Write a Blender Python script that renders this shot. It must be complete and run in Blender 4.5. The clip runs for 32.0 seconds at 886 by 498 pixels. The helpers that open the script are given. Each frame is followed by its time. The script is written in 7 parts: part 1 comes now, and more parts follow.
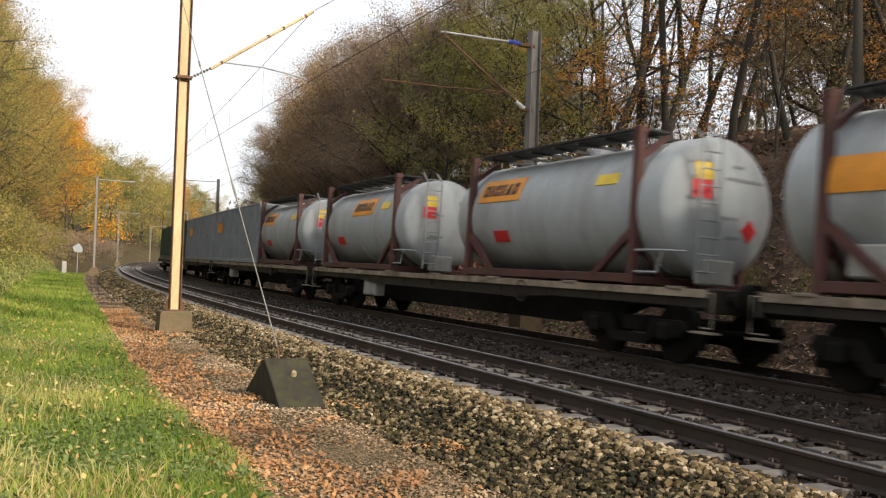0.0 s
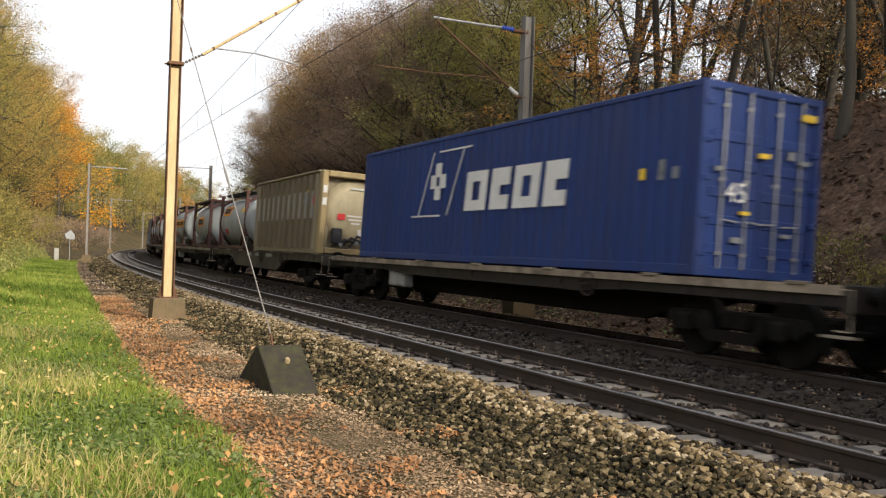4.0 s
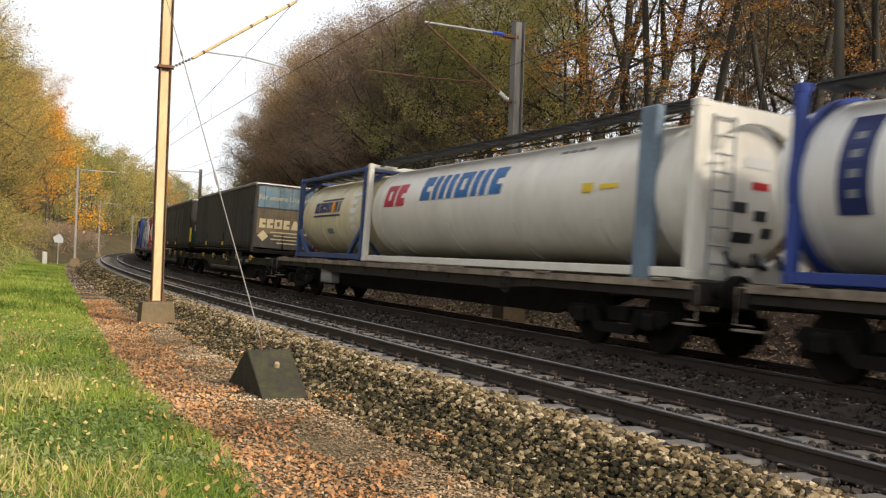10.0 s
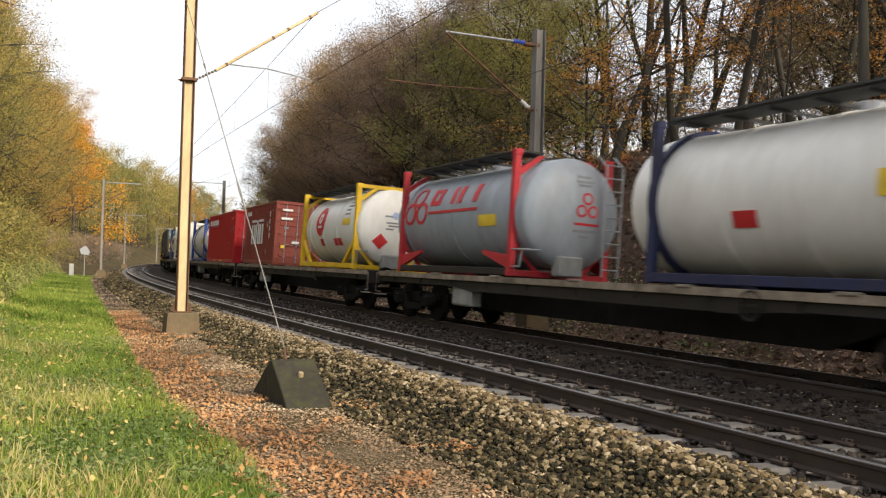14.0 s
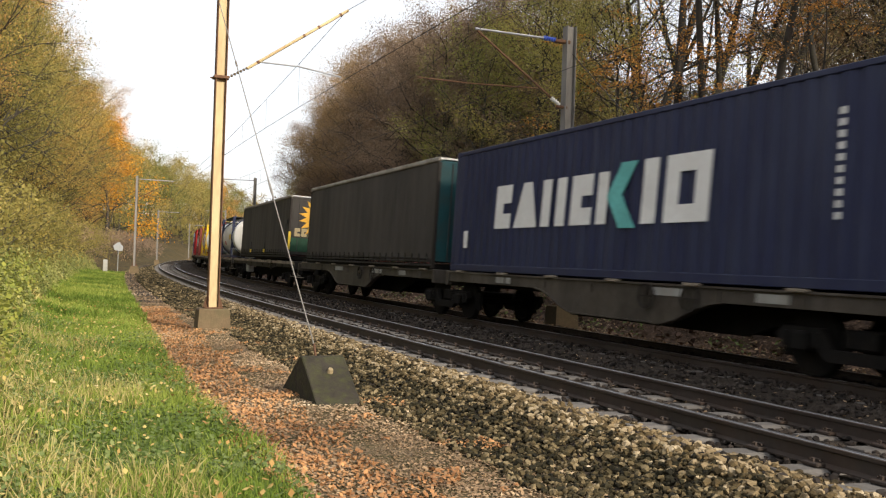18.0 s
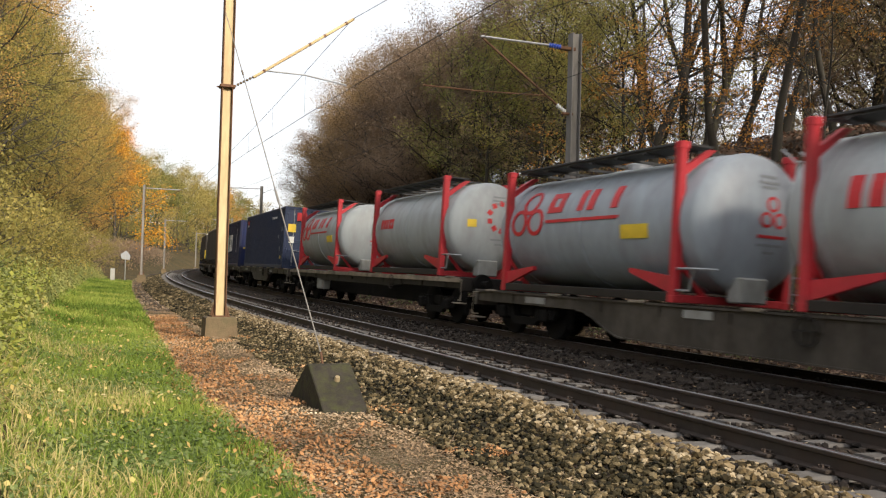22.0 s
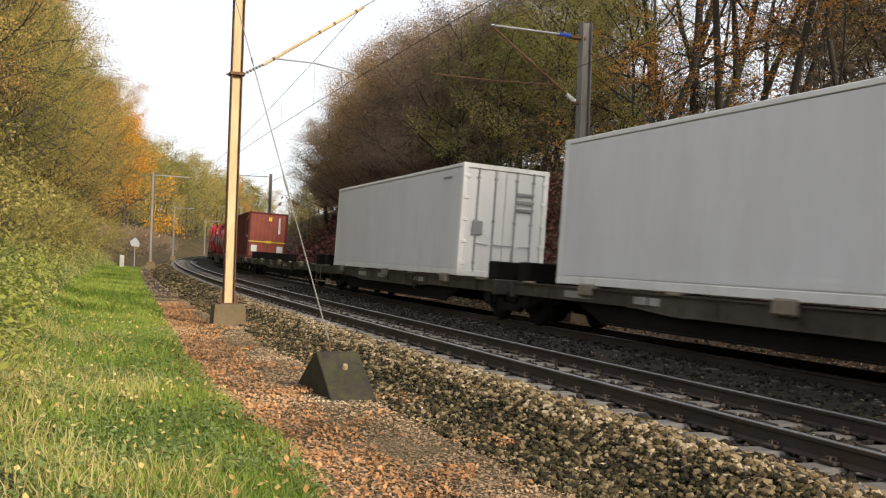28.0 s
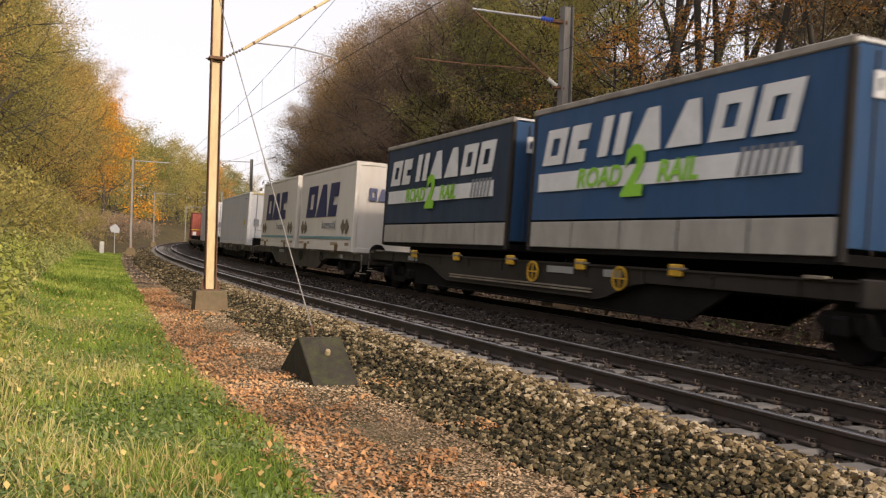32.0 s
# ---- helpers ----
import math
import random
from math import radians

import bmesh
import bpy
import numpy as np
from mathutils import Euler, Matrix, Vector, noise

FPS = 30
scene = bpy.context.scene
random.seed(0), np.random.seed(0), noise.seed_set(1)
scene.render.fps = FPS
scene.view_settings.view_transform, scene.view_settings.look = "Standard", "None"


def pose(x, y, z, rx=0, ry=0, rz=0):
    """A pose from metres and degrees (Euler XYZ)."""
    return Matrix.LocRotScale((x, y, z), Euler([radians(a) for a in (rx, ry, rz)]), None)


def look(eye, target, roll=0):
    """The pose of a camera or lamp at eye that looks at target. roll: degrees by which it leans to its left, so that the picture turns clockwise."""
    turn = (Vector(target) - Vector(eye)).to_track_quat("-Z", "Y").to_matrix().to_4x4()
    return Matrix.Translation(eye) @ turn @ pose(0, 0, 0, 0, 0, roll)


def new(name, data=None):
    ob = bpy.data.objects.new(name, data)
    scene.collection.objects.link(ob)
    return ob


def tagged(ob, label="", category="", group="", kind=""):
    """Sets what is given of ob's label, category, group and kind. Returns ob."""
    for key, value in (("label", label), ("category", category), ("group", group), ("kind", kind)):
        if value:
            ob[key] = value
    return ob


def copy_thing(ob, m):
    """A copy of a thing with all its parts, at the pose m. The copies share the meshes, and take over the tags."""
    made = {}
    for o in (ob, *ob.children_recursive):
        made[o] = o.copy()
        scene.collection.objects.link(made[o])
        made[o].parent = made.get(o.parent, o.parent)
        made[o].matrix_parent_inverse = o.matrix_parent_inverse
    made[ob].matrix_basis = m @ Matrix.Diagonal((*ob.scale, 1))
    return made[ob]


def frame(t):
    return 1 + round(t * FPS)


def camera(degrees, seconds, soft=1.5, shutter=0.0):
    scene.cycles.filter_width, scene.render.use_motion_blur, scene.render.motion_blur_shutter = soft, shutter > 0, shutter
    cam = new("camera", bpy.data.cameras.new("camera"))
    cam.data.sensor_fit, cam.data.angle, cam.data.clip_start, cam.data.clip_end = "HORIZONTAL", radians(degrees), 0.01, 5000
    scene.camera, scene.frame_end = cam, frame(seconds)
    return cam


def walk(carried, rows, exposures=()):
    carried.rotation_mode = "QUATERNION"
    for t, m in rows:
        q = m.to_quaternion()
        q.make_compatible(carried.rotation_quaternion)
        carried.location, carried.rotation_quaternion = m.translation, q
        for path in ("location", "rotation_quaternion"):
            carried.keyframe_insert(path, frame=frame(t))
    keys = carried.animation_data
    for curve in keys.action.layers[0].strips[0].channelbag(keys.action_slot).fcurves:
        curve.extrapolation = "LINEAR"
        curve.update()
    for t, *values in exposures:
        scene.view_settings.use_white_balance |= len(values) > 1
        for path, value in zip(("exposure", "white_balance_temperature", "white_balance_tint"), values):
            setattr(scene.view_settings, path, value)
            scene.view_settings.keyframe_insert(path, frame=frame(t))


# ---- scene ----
# ---- camera ----
EYE = (0.0, 0.0, 1.394)


def aim(yaw, pitch, roll):
    """A pose at the eye: yaw to the left, pitch up, roll about the line of sight."""
    turn = Matrix.Rotation(radians(yaw), 4, "Z") @ Matrix.Rotation(radians(pitch), 4, "X") @ Matrix.Rotation(radians(roll), 4, "Y")
    return Matrix.Translation(EYE) @ turn @ Matrix.Rotation(radians(90), 4, "X")


LOOKS = [
    (0, 0.47, 0.99, -1.97), (0.5, 0.45, 0.56, -1.98), (1, 0.38, 0.56, -1.99), (1.5, 0.08, 0.32, -2.01),
    (2, -0.22, -0.1, -2.1), (2.5, -0.44, -0.17, -2.13), (3, -0.41, -0.07, -2.01), (3.5, -0.11, 0.15, -1.93),
    (5.5, 0.11, 0.16, -1.86), (6, -0.28, 0.2, -2.01), (6.5, -0.54, 0.15, -2.24), (7, -0.5, 0.45, -2.2),
    (7.5, -0.55, 0.61, -2.21), (8, -0.73, 0.5, -2.29), (8.5, -0.74, 0.47, -2.19), (9, -0.63, 0.43, -2.1),
    (9.5, -0.6, 0.35, -2.09), (10, -0.6, 0.46, -2.02), (10.5, -0.7, 0.83, -2), (11, -0.66, 0.91, -2.07),
    (11.5, -0.59, 0.94, -2.1), (12, -0.65, 0.83, -2.03), (12.5, -0.43, 0.8, -1.71), (13, 0, 0.88, -1.41),
    (13.5, 0.48, 0.88, -1.43), (14, 0.85, 0.97, -1.56), (14.5, 1.13, 0.84, -1.63), (16.5, 2.05, 1.44, -1.86),
    (17, 2.4, 0.89, -1.85), (17.5, 2.62, 0.61, -1.87), (18, 2.71, 0.75, -1.8), (18.5, 2.93, 0.61, -1.84),
    (19, 3.04, 0.57, -1.86), (19.5, 3.11, 0.64, -1.79), (20, 3.16, 0.8, -1.75), (20.5, 3.18, 0.91, -1.74),
    (21, 3.16, 1.15, -1.8), (21.5, 3.38, 1.11, -1.66), (22, 3.13, 1.21, -1.56), (22.5, 3.21, 1.46, -1.46),
    (23, 3.35, 1.4, -1.29), (23.5, 3.19, 1.53, -1.33), (24, 3.2, 1.68, -1.3), (24.5, 3.45, 1.37, -1.34),
    (26.5, 3.54, 1.22, -1.84), (27, 3.84, 0.9, -1.87), (27.5, 3.76, 0.69, -1.82), (28, 3.64, 0.5, -1.96),
    (28.5, 3.55, 0.39, -2.26), (29, 3.47, 0.49, -2.35), (29.5, 3.02, 0.51, -2.23), (30, 2.6, 0.37, -2.16),
    (30.5, 2.5, 0.31, -2.23), (31, 2.3, 0.18, -2.37), (31.5, 2.38, -0.27, -2.13), (32, 2.48, -0.42, -1.72),
]
cam = camera(52.37, 32.0, soft=1.2, shutter=0.3)
walk(cam, [(t, aim(y, p, r)) for t, y, p, r in LOOKS], exposures=[(0, 0.37, 6500, 10), (24, 0.36, 6500, 10), (26.5, 0.32, 6500, 10), (28, 0.30, 6500, 10), (29, 0.15, 6600, 13), (30.5, 0.16, 6700, 17), (32, 0.22, 6700, 17)])

# ---- world and sun ----
SUN_AZ, SUN_EL = 138.0, 27.0     # degrees: clockwise from +y, and above the horizon
world = bpy.data.worlds.new("sky")
scene.world = world
world.use_nodes = True
wn = world.node_tree.nodes
wl = world.node_tree.links
sky = wn.new("ShaderNodeTexSky")
sky.sky_type = "NISHITA"
sky.sun_disc = False
sky.sun_elevation = radians(SUN_EL)
sky.sun_rotation = radians(SUN_AZ)
sky.dust_density = 4.0
sky.air_density = 1.0
veil = wn.new("ShaderNodeMix")      # thin high cloud over the whole sky
veil.data_type = "RGBA"
veil.inputs[0].default_value = 0.65
veil.inputs[7].default_value = (9.9, 9.9, 10.1, 1)
wl.new(sky.outputs[0], veil.inputs[6])
wl.new(veil.outputs[2], wn["Background"].inputs[0])
wn["Background"].inputs[1].default_value = 0.113
sun_data = bpy.data.lights.new("sun", "SUN")
sun_data.energy = 5.7
sun_data.angle = radians(7.0)
sun_data.color = (1.0, 0.895, 0.745)
sun = new("sun", sun_data)
sa, se = radians(SUN_AZ), radians(SUN_EL)
sun.matrix_world = look((60 * math.sin(sa), 60 * math.cos(sa), 60 * math.tan(se)), (0, 0, 0))


# ---- materials ----
def mat(name, col, rough=0.7, metal=0.0, vary=0.25, size=1.0, dirt=0.0, dirt_col=(0.05, 0.04, 0.03), streak=1.0, bump=0.0, bump_size=40.0, island=0.0, obj=0.0, spec=0.3, grain=0.5):
    """A painted or natural surface: base colour with blotches and grain, dirt in patches, fine relief."""
    m = bpy.data.materials.new(name)
    m.use_nodes = True
    nt = m.node_tree
    n, l = nt.nodes, nt.links
    b = n["Principled BSDF"]
    b.inputs["Roughness"].default_value = rough
    b.inputs["Metallic"].default_value = metal
    b.inputs["Specular IOR Level"].default_value = spec
    co = n.new("ShaderNodeTexCoord")
    mp = n.new("ShaderNodeMapping")
    mp.inputs["Scale"].default_value = (1, 1, 1 / streak)
    l.new(co.outputs["Object"], mp.inputs[0])
    big = n.new("ShaderNodeTexNoise")
    big.inputs["Scale"].default_value = 0.9 / size
    big.inputs["Detail"].default_value = 5
    fine = n.new("ShaderNodeTexNoise")
    fine.inputs["Scale"].default_value = 14 / size
    fine.inputs["Detail"].default_value = 4
    l.new(mp.outputs[0], big.inputs[0])
    l.new(mp.outputs[0], fine.inputs[0])
    add = n.new("ShaderNodeMath")
    add.operation = "MULTIPLY_ADD"
    add.inputs[1].default_value = grain
    l.new(fine.outputs[0], add.inputs[0])
    l.new(big.outputs[0], add.inputs[2])
    last = add.outputs[0]
    if island:
        ge = n.new("ShaderNodeNewGeometry")
        k = n.new("ShaderNodeMath")
        k.operation = "MULTIPLY_ADD"
        k.inputs[1].default_value = island
        l.new(ge.outputs["Random Per Island"], k.inputs[0])
        l.new(last, k.inputs[2])
        last = k.outputs[0]
    if obj:
        oi = n.new("ShaderNodeObjectInfo")
        k = n.new("ShaderNodeMath")
        k.operation = "MULTIPLY_ADD"
        k.inputs[1].default_value = obj
        l.new(oi.outputs["Random"], k.inputs[0])
        l.new(last, k.inputs[2])
        last = k.outputs[0]
    mid = 0.5 + grain * 0.5 + island * 0.5 + obj * 0.5
    rg = n.new("ShaderNodeMapRange")
    half = 0.22 + 0.5 * island + 0.5 * obj
    rg.inputs["From Min"].default_value = mid - half
    rg.inputs["From Max"].default_value = mid + half
    l.new(last, rg.inputs[0])
    cr = n.new("ShaderNodeValToRGB")
    lo = [c * (1 - vary) for c in col]
    hi = [min(1, c * (1 + vary)) for c in col]
    cr.color_ramp.elements[0].color = (*lo, 1)
    cr.color_ramp.elements[1].color = (*hi, 1)
    l.new(rg.outputs[0], cr.inputs[0])
    out = cr.outputs[0]
    if dirt:
        dn = n.new("ShaderNodeTexNoise")
        dn.inputs["Scale"].default_value = 2.2 / size
        dn.inputs["Detail"].default_value = 7
        dn.inputs["Roughness"].default_value = 0.65
        l.new(mp.outputs[0], dn.inputs[0])
        dr = n.new("ShaderNodeMapRange")
        dr.inputs["From Min"].default_value = 0.42
        dr.inputs["From Max"].default_value = 0.72
        dr.inputs["To Max"].default_value = dirt
        l.new(dn.outputs[0], dr.inputs[0])
        mx = n.new("ShaderNodeMix")
        mx.data_type = "RGBA"
        mx.inputs[7].default_value = (*dirt_col, 1)
        l.new(dr.outputs[0], mx.inputs[0])
        l.new(out, mx.inputs[6])
        out = mx.outputs[2]
    l.new(out, b.inputs["Base Color"])
    if bump:
        bn = n.new("ShaderNodeTexNoise")
        bn.inputs["Scale"].default_value = bump_size
        bn.inputs["Detail"].default_value = 4
        l.new(co.outputs["Object"], bn.inputs[0])
        bp = n.new("ShaderNodeBump")
        bp.inputs["Strength"].default_value = bump
        bp.inputs["Distance"].default_value = 0.02
        l.new(bn.outputs[0], bp.inputs["Height"])
        l.new(bp.outputs[0], b.inputs["Normal"])
    return m


def leaf_mat(name, cols, obj=0.5, thin=0.35, rough=0.6):
    """Leaves: each leaf takes its own hue along a ramp, each plant shifts the ramp; some light passes through."""
    m = bpy.data.materials.new(name)
    m.use_nodes = True
    nt = m.node_tree
    n, l = nt.nodes, nt.links
    b = n["Principled BSDF"]
    b.inputs["Roughness"].default_value = rough
    b.inputs["Specular IOR Level"].default_value = 0.12
    ge = n.new("ShaderNodeNewGeometry")
    oi = n.new("ShaderNodeObjectInfo")
    co = n.new("ShaderNodeTexCoord")
    no = n.new("ShaderNodeTexNoise")
    no.inputs["Scale"].default_value = 0.35
    no.inputs["Detail"].default_value = 3
    l.new(co.outputs["Object"], no.inputs[0])
    a1 = n.new("ShaderNodeMath")
    a1.operation = "MULTIPLY_ADD"
    a1.inputs[1].default_value = 0.18
    l.new(ge.outputs["Random Per Island"], a1.inputs[0])
    l.new(no.outputs[0], a1.inputs[2])
    a2 = n.new("ShaderNodeMath")
    a2.operation = "MULTIPLY_ADD"
    a2.inputs[1].default_value = obj
    l.new(oi.outputs["Random"], a2.inputs[0])
    l.new(a1.outputs[0], a2.inputs[2])
    rg = n.new("ShaderNodeMapRange")
    mid = 0.5 + 0.09 + obj / 2
    rg.inputs["From Min"].default_value = mid - 0.3 - obj / 2.6
    rg.inputs["From Max"].default_value = mid + 0.3 + obj / 2.6
    l.new(a2.outputs[0], rg.inputs[0])
    cr = n.new("ShaderNodeValToRGB")
    el = cr.color_ramp.elements
    while len(el) < len(cols):
        el.new(0.5)
    for i, c in enumerate(cols):
        el[i].position = i / (len(cols) - 1)
        el[i].color = (*c, 1)
    l.new(rg.outputs[0], cr.inputs[0])
    l.new(cr.outputs[0], b.inputs["Base Color"])
    tr = n.new("ShaderNodeBsdfTranslucent")
    l.new(cr.outputs[0], tr.inputs[0])
    ms = n.new("ShaderNodeMixShader")
    ms.inputs[0].default_value = thin
    l.new(b.outputs[0], ms.inputs[1])
    l.new(tr.outputs[0], ms.inputs[2])
    l.new(ms.outputs[0], n["Material Output"].inputs[0])
    return m


def stone_mat(name, cols):
    """Broken stone: each piece has its own tone, with a fine grain over it."""
    m = bpy.data.materials.new(name)
    m.use_nodes = True
    n, l = m.node_tree.nodes, m.node_tree.links
    b = n["Principled BSDF"]
    b.inputs["Roughness"].default_value = 0.9
    b.inputs["Specular IOR Level"].default_value = 0.2
    ge = n.new("ShaderNodeNewGeometry")
    co = n.new("ShaderNodeTexCoord")
    no = n.new("ShaderNodeTexNoise")
    no.inputs["Scale"].default_value = 70
    no.inputs["Detail"].default_value = 3
    patch_ = n.new("ShaderNodeTexNoise")
    patch_.inputs["Scale"].default_value = 1.3
    patch_.inputs["Detail"].default_value = 3
    k = n.new("ShaderNodeMath")
    k.operation = "MULTIPLY_ADD"
    k.inputs[1].default_value = 0.35
    j = n.new("ShaderNodeMath")
    j.operation = "MULTIPLY_ADD"
    j.inputs[1].default_value = 0.7
    l.new(co.outputs["Object"], no.inputs[0])
    l.new(co.outputs["Object"], patch_.inputs[0])
    l.new(no.outputs[0], k.inputs[0])
    l.new(ge.outputs["Random Per Island"], k.inputs[2])
    l.new(patch_.outputs[0], j.inputs[0])
    l.new(k.outputs[0], j.inputs[2])
    rg = n.new("ShaderNodeMapRange")
    rg.inputs["From Min"].default_value = 0.55
    rg.inputs["From Max"].default_value = 1.5
    l.new(j.outputs[0], rg.inputs[0])
    cr = n.new("ShaderNodeValToRGB")
    el = cr.color_ramp.elements
    while len(el) < len(cols):
        el.new(0.5)
    for i, c in enumerate(cols):
        el[i].position = i / (len(cols) - 1)
        el[i].color = (*c, 1)
    l.new(rg.outputs[0], cr.inputs[0])
    l.new(cr.outputs[0], b.inputs["Base Color"])
    return m


RAIL_STEEL = mat("rail_steel", (0.05, 0.040, 0.034), 0.6, 0.3, 0.3, dirt=0.5, dirt_col=(0.07, 0.04, 0.025))
RAIL_HEAD = mat("rail_head", (0.32, 0.32, 0.33), 0.32, 0.9, 0.15)
SLEEPER = mat("sleeper_concrete", (0.13, 0.122, 0.115), 0.85, 0, 0.25, dirt=0.6, dirt_col=(0.06, 0.05, 0.04), bump=0.3, obj=0.3)
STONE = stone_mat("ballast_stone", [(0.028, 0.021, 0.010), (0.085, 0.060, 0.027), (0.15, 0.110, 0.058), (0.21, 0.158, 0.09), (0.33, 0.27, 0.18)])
# weathered flank stones, with the shade of the sun-averted flank in their colour
STONE_FLANK_SHADE = stone_mat("shaded_flank_stone", [(0.010, 0.009, 0.005), (0.022, 0.019, 0.009), (0.046, 0.036, 0.017), (0.088, 0.066, 0.032), (0.21, 0.165, 0.095)])
STONE_DARK = stone_mat("track_ballast", [(0.012, 0.010, 0.009), (0.024, 0.019, 0.016), (0.038, 0.030, 0.025), (0.06, 0.05, 0.042)])
IRON = mat("wagon_steel", (0.022, 0.019, 0.016), 0.65, 0.1, 0.35, size=1.0, dirt=0.6, dirt_col=(0.035, 0.025, 0.02), streak=2)
IRON_GREY = mat("wagon_grey", (0.07, 0.061, 0.05), 0.6, 0.1, 0.5, size=0.8, dirt=0.9, dirt_col=(0.03, 0.022, 0.016), streak=2.5)
BLACK = mat("running_gear", (0.008, 0.0075, 0.007), 0.85, 0, 0.4, dirt=0.4, dirt_col=(0.022, 0.017, 0.012), spec=0.12)
DUSTY_EDGE = mat("dusty_deck_edge", (0.27, 0.22, 0.165), 0.75, 0, 0.4, size=0.6, dirt=0.6, dirt_col=(0.05, 0.036, 0.025))
YELLOW = mat("yellow_paint", (0.62, 0.36, 0.03), 0.5, 0, 0.12, dirt=0.3)
WHITE = mat("white_paint", (0.70, 0.70, 0.68), 0.45, 0, 0.08, dirt=0.25, dirt_col=(0.3, 0.27, 0.23), streak=3)
CONCRETE = mat("old_concrete", (0.11, 0.078, 0.045), 0.9, 0, 0.3, dirt=0.6, dirt_col=(0.06, 0.065, 0.03), bump=0.4)
RUBBER = mat("rubber", (0.02, 0.02, 0.02), 0.8, 0, 0.2)
GALV = mat("galvanised", (0.34, 0.35, 0.36), 0.5, 0.5, 0.15, dirt=0.3)


# ---- mesh helpers ----
class Shape:
    """Collects vertices and faces of one mesh."""

    def __init__(self):
        self.v, self.f = [], []

    def add(self, vs, fs):
        o = len(self.v)
        self.v += [tuple(p) for p in vs]
        self.f += [tuple(i + o for i in q) for q in fs]
        return self

    def box(self, c, s, ch=0.0):
        x, y, z = c
        a, b, d = s[0] / 2, s[1] / 2, s[2] / 2
        if not ch:
            vs = [(x + i * a, y + j * b, z + k * d) for i in (-1, 1) for j in (-1, 1) for k in (-1, 1)]
            return self.add(vs, [(0, 1, 3, 2), (4, 6, 7, 5), (0, 4, 5, 1), (2, 3, 7, 6), (0, 2, 6, 4), (1, 5, 7, 3)])
        ch = min(ch, a * 0.9, b * 0.9, d * 0.9)
        pts, ix = [], {}
        for i in (-1, 1):
            for j in (-1, 1):
                for k in (-1, 1):
                    for ax in range(3):
                        p = [a - ch, b - ch, d - ch]
                        p[ax] += ch
                        ix[i, j, k, ax] = len(pts)
                        pts.append((x + i * p[0], y + j * p[1], z + k * p[2]))
        fs = []
        for ax in range(3):
            o1, o2 = [q for q in range(3) if q != ax]
            for sgn in (-1, 1):
                q = []
                for u, w in ((-1, -1), (1, -1), (1, 1), (-1, 1)):
                    key = [0, 0, 0]
                    key[ax], key[o1], key[o2] = sgn, u, w
                    q.append(ix[(*key, ax)])
                fs.append(q if (sgn > 0) == (ax != 1) else q[::-1])
        for ax in range(3):
            o1, o2 = [q for q in range(3) if q != ax]
            for u in (-1, 1):
                for w in (-1, 1):
                    q = []
                    for sgn, aa in ((-1, o1), (1, o1), (1, o2), (-1, o2)):
                        key = [0, 0, 0]
                        key[ax], key[o1], key[o2] = sgn, u, w
                        q.append(ix[(*key, aa)])
                    fs.append(q)
        for i in (-1, 1):
            for j in (-1, 1):
                for k in (-1, 1):
                    fs.append([ix[i, j, k, 0], ix[i, j, k, 1], ix[i, j, k, 2]])
        return self.add(pts, fs)

    def prism(self, poly, axis, lo, hi):
        """Extrude a polygon (pairs in the two other axes, in x, y, z order) along the axis."""
        n = len(poly)
        o = [q for q in range(3) if q != axis]
        vs = []
        for h in (lo, hi):
            for a, b in poly:
                p = [0, 0, 0]
                p[axis], p[o[0]], p[o[1]] = h, a, b
                vs.append(p)
        fs = [tuple(range(n)), tuple(range(2 * n - 1, n - 1, -1))]
        fs += [(i, n + i, n + (i + 1) % n, (i + 1) % n) for i in range(n)]
        return self.add(vs, fs)

    def tube(self, pts, r, n=6):
        pts = [Vector(p) for p in pts]
        rs = r if isinstance(r, (list, tuple)) else [r] * len(pts)
        o = len(self.v)
        for i, p in enumerate(pts):
            d = (pts[min(i + 1, len(pts) - 1)] - pts[max(i - 1, 0)]).normalized()
            a = d.orthogonal().normalized() if abs(d.z) > 0.95 else d.cross(Vector((0, 0, 1))).normalized()
            b = d.cross(a)
            for k in range(n):
                w = 2 * math.pi * k / n
                self.v.append(tuple(p + (a * math.cos(w) + b * math.sin(w)) * rs[i]))
        m = len(pts)
        for i in range(m - 1):
            for k in range(n):
                k2 = (k + 1) % n
                self.f.append((o + i * n + k, o + i * n + k2, o + (i + 1) * n + k2, o + (i + 1) * n + k))
        self.f.append(tuple(o + k for k in range(n))[::-1])
        self.f.append(tuple(o + (m - 1) * n + k for k in range(n)))
        return self

    def lathe(self, prof, axis, c=(0, 0, 0), n=24, caps=True):
        """Turn (along, radius) pairs about an axis through c."""
        o = len(self.v)
        q = [i for i in range(3) if i != axis]
        for h, r in prof:
            for k in range(n):
                w = 2 * math.pi * k / n
                p = [0, 0, 0]
                p[axis], p[q[0]], p[q[1]] = h, r * math.cos(w), r * math.sin(w)
                self.v.append((p[0] + c[0], p[1] + c[1], p[2] + c[2]))
        m = len(prof)
        for i in range(m - 1):
            for k in range(n):
                k2 = (k + 1) % n
                self.f.append((o + i * n + k, o + i * n + k2, o + (i + 1) * n + k2, o + (i + 1) * n + k))
        if caps:
            self.f.append(tuple(o + k for k in range(n))[::-1])
            self.f.append(tuple(o + (m - 1) * n + k for k in range(n)))
        return self

    def mesh(self, name, smooth=False):
        me = bpy.data.meshes.new(name)
        me.from_pydata(self.v, [], self.f)
        bm = bmesh.new()
        bm.from_mesh(me)
        bmesh.ops.recalc_face_normals(bm, faces=bm.faces)
        bm.to_mesh(me)
        bm.free()
        if smooth:
            me.shade_smooth()
            me.set_sharp_from_angle(angle=radians(38))
        return me


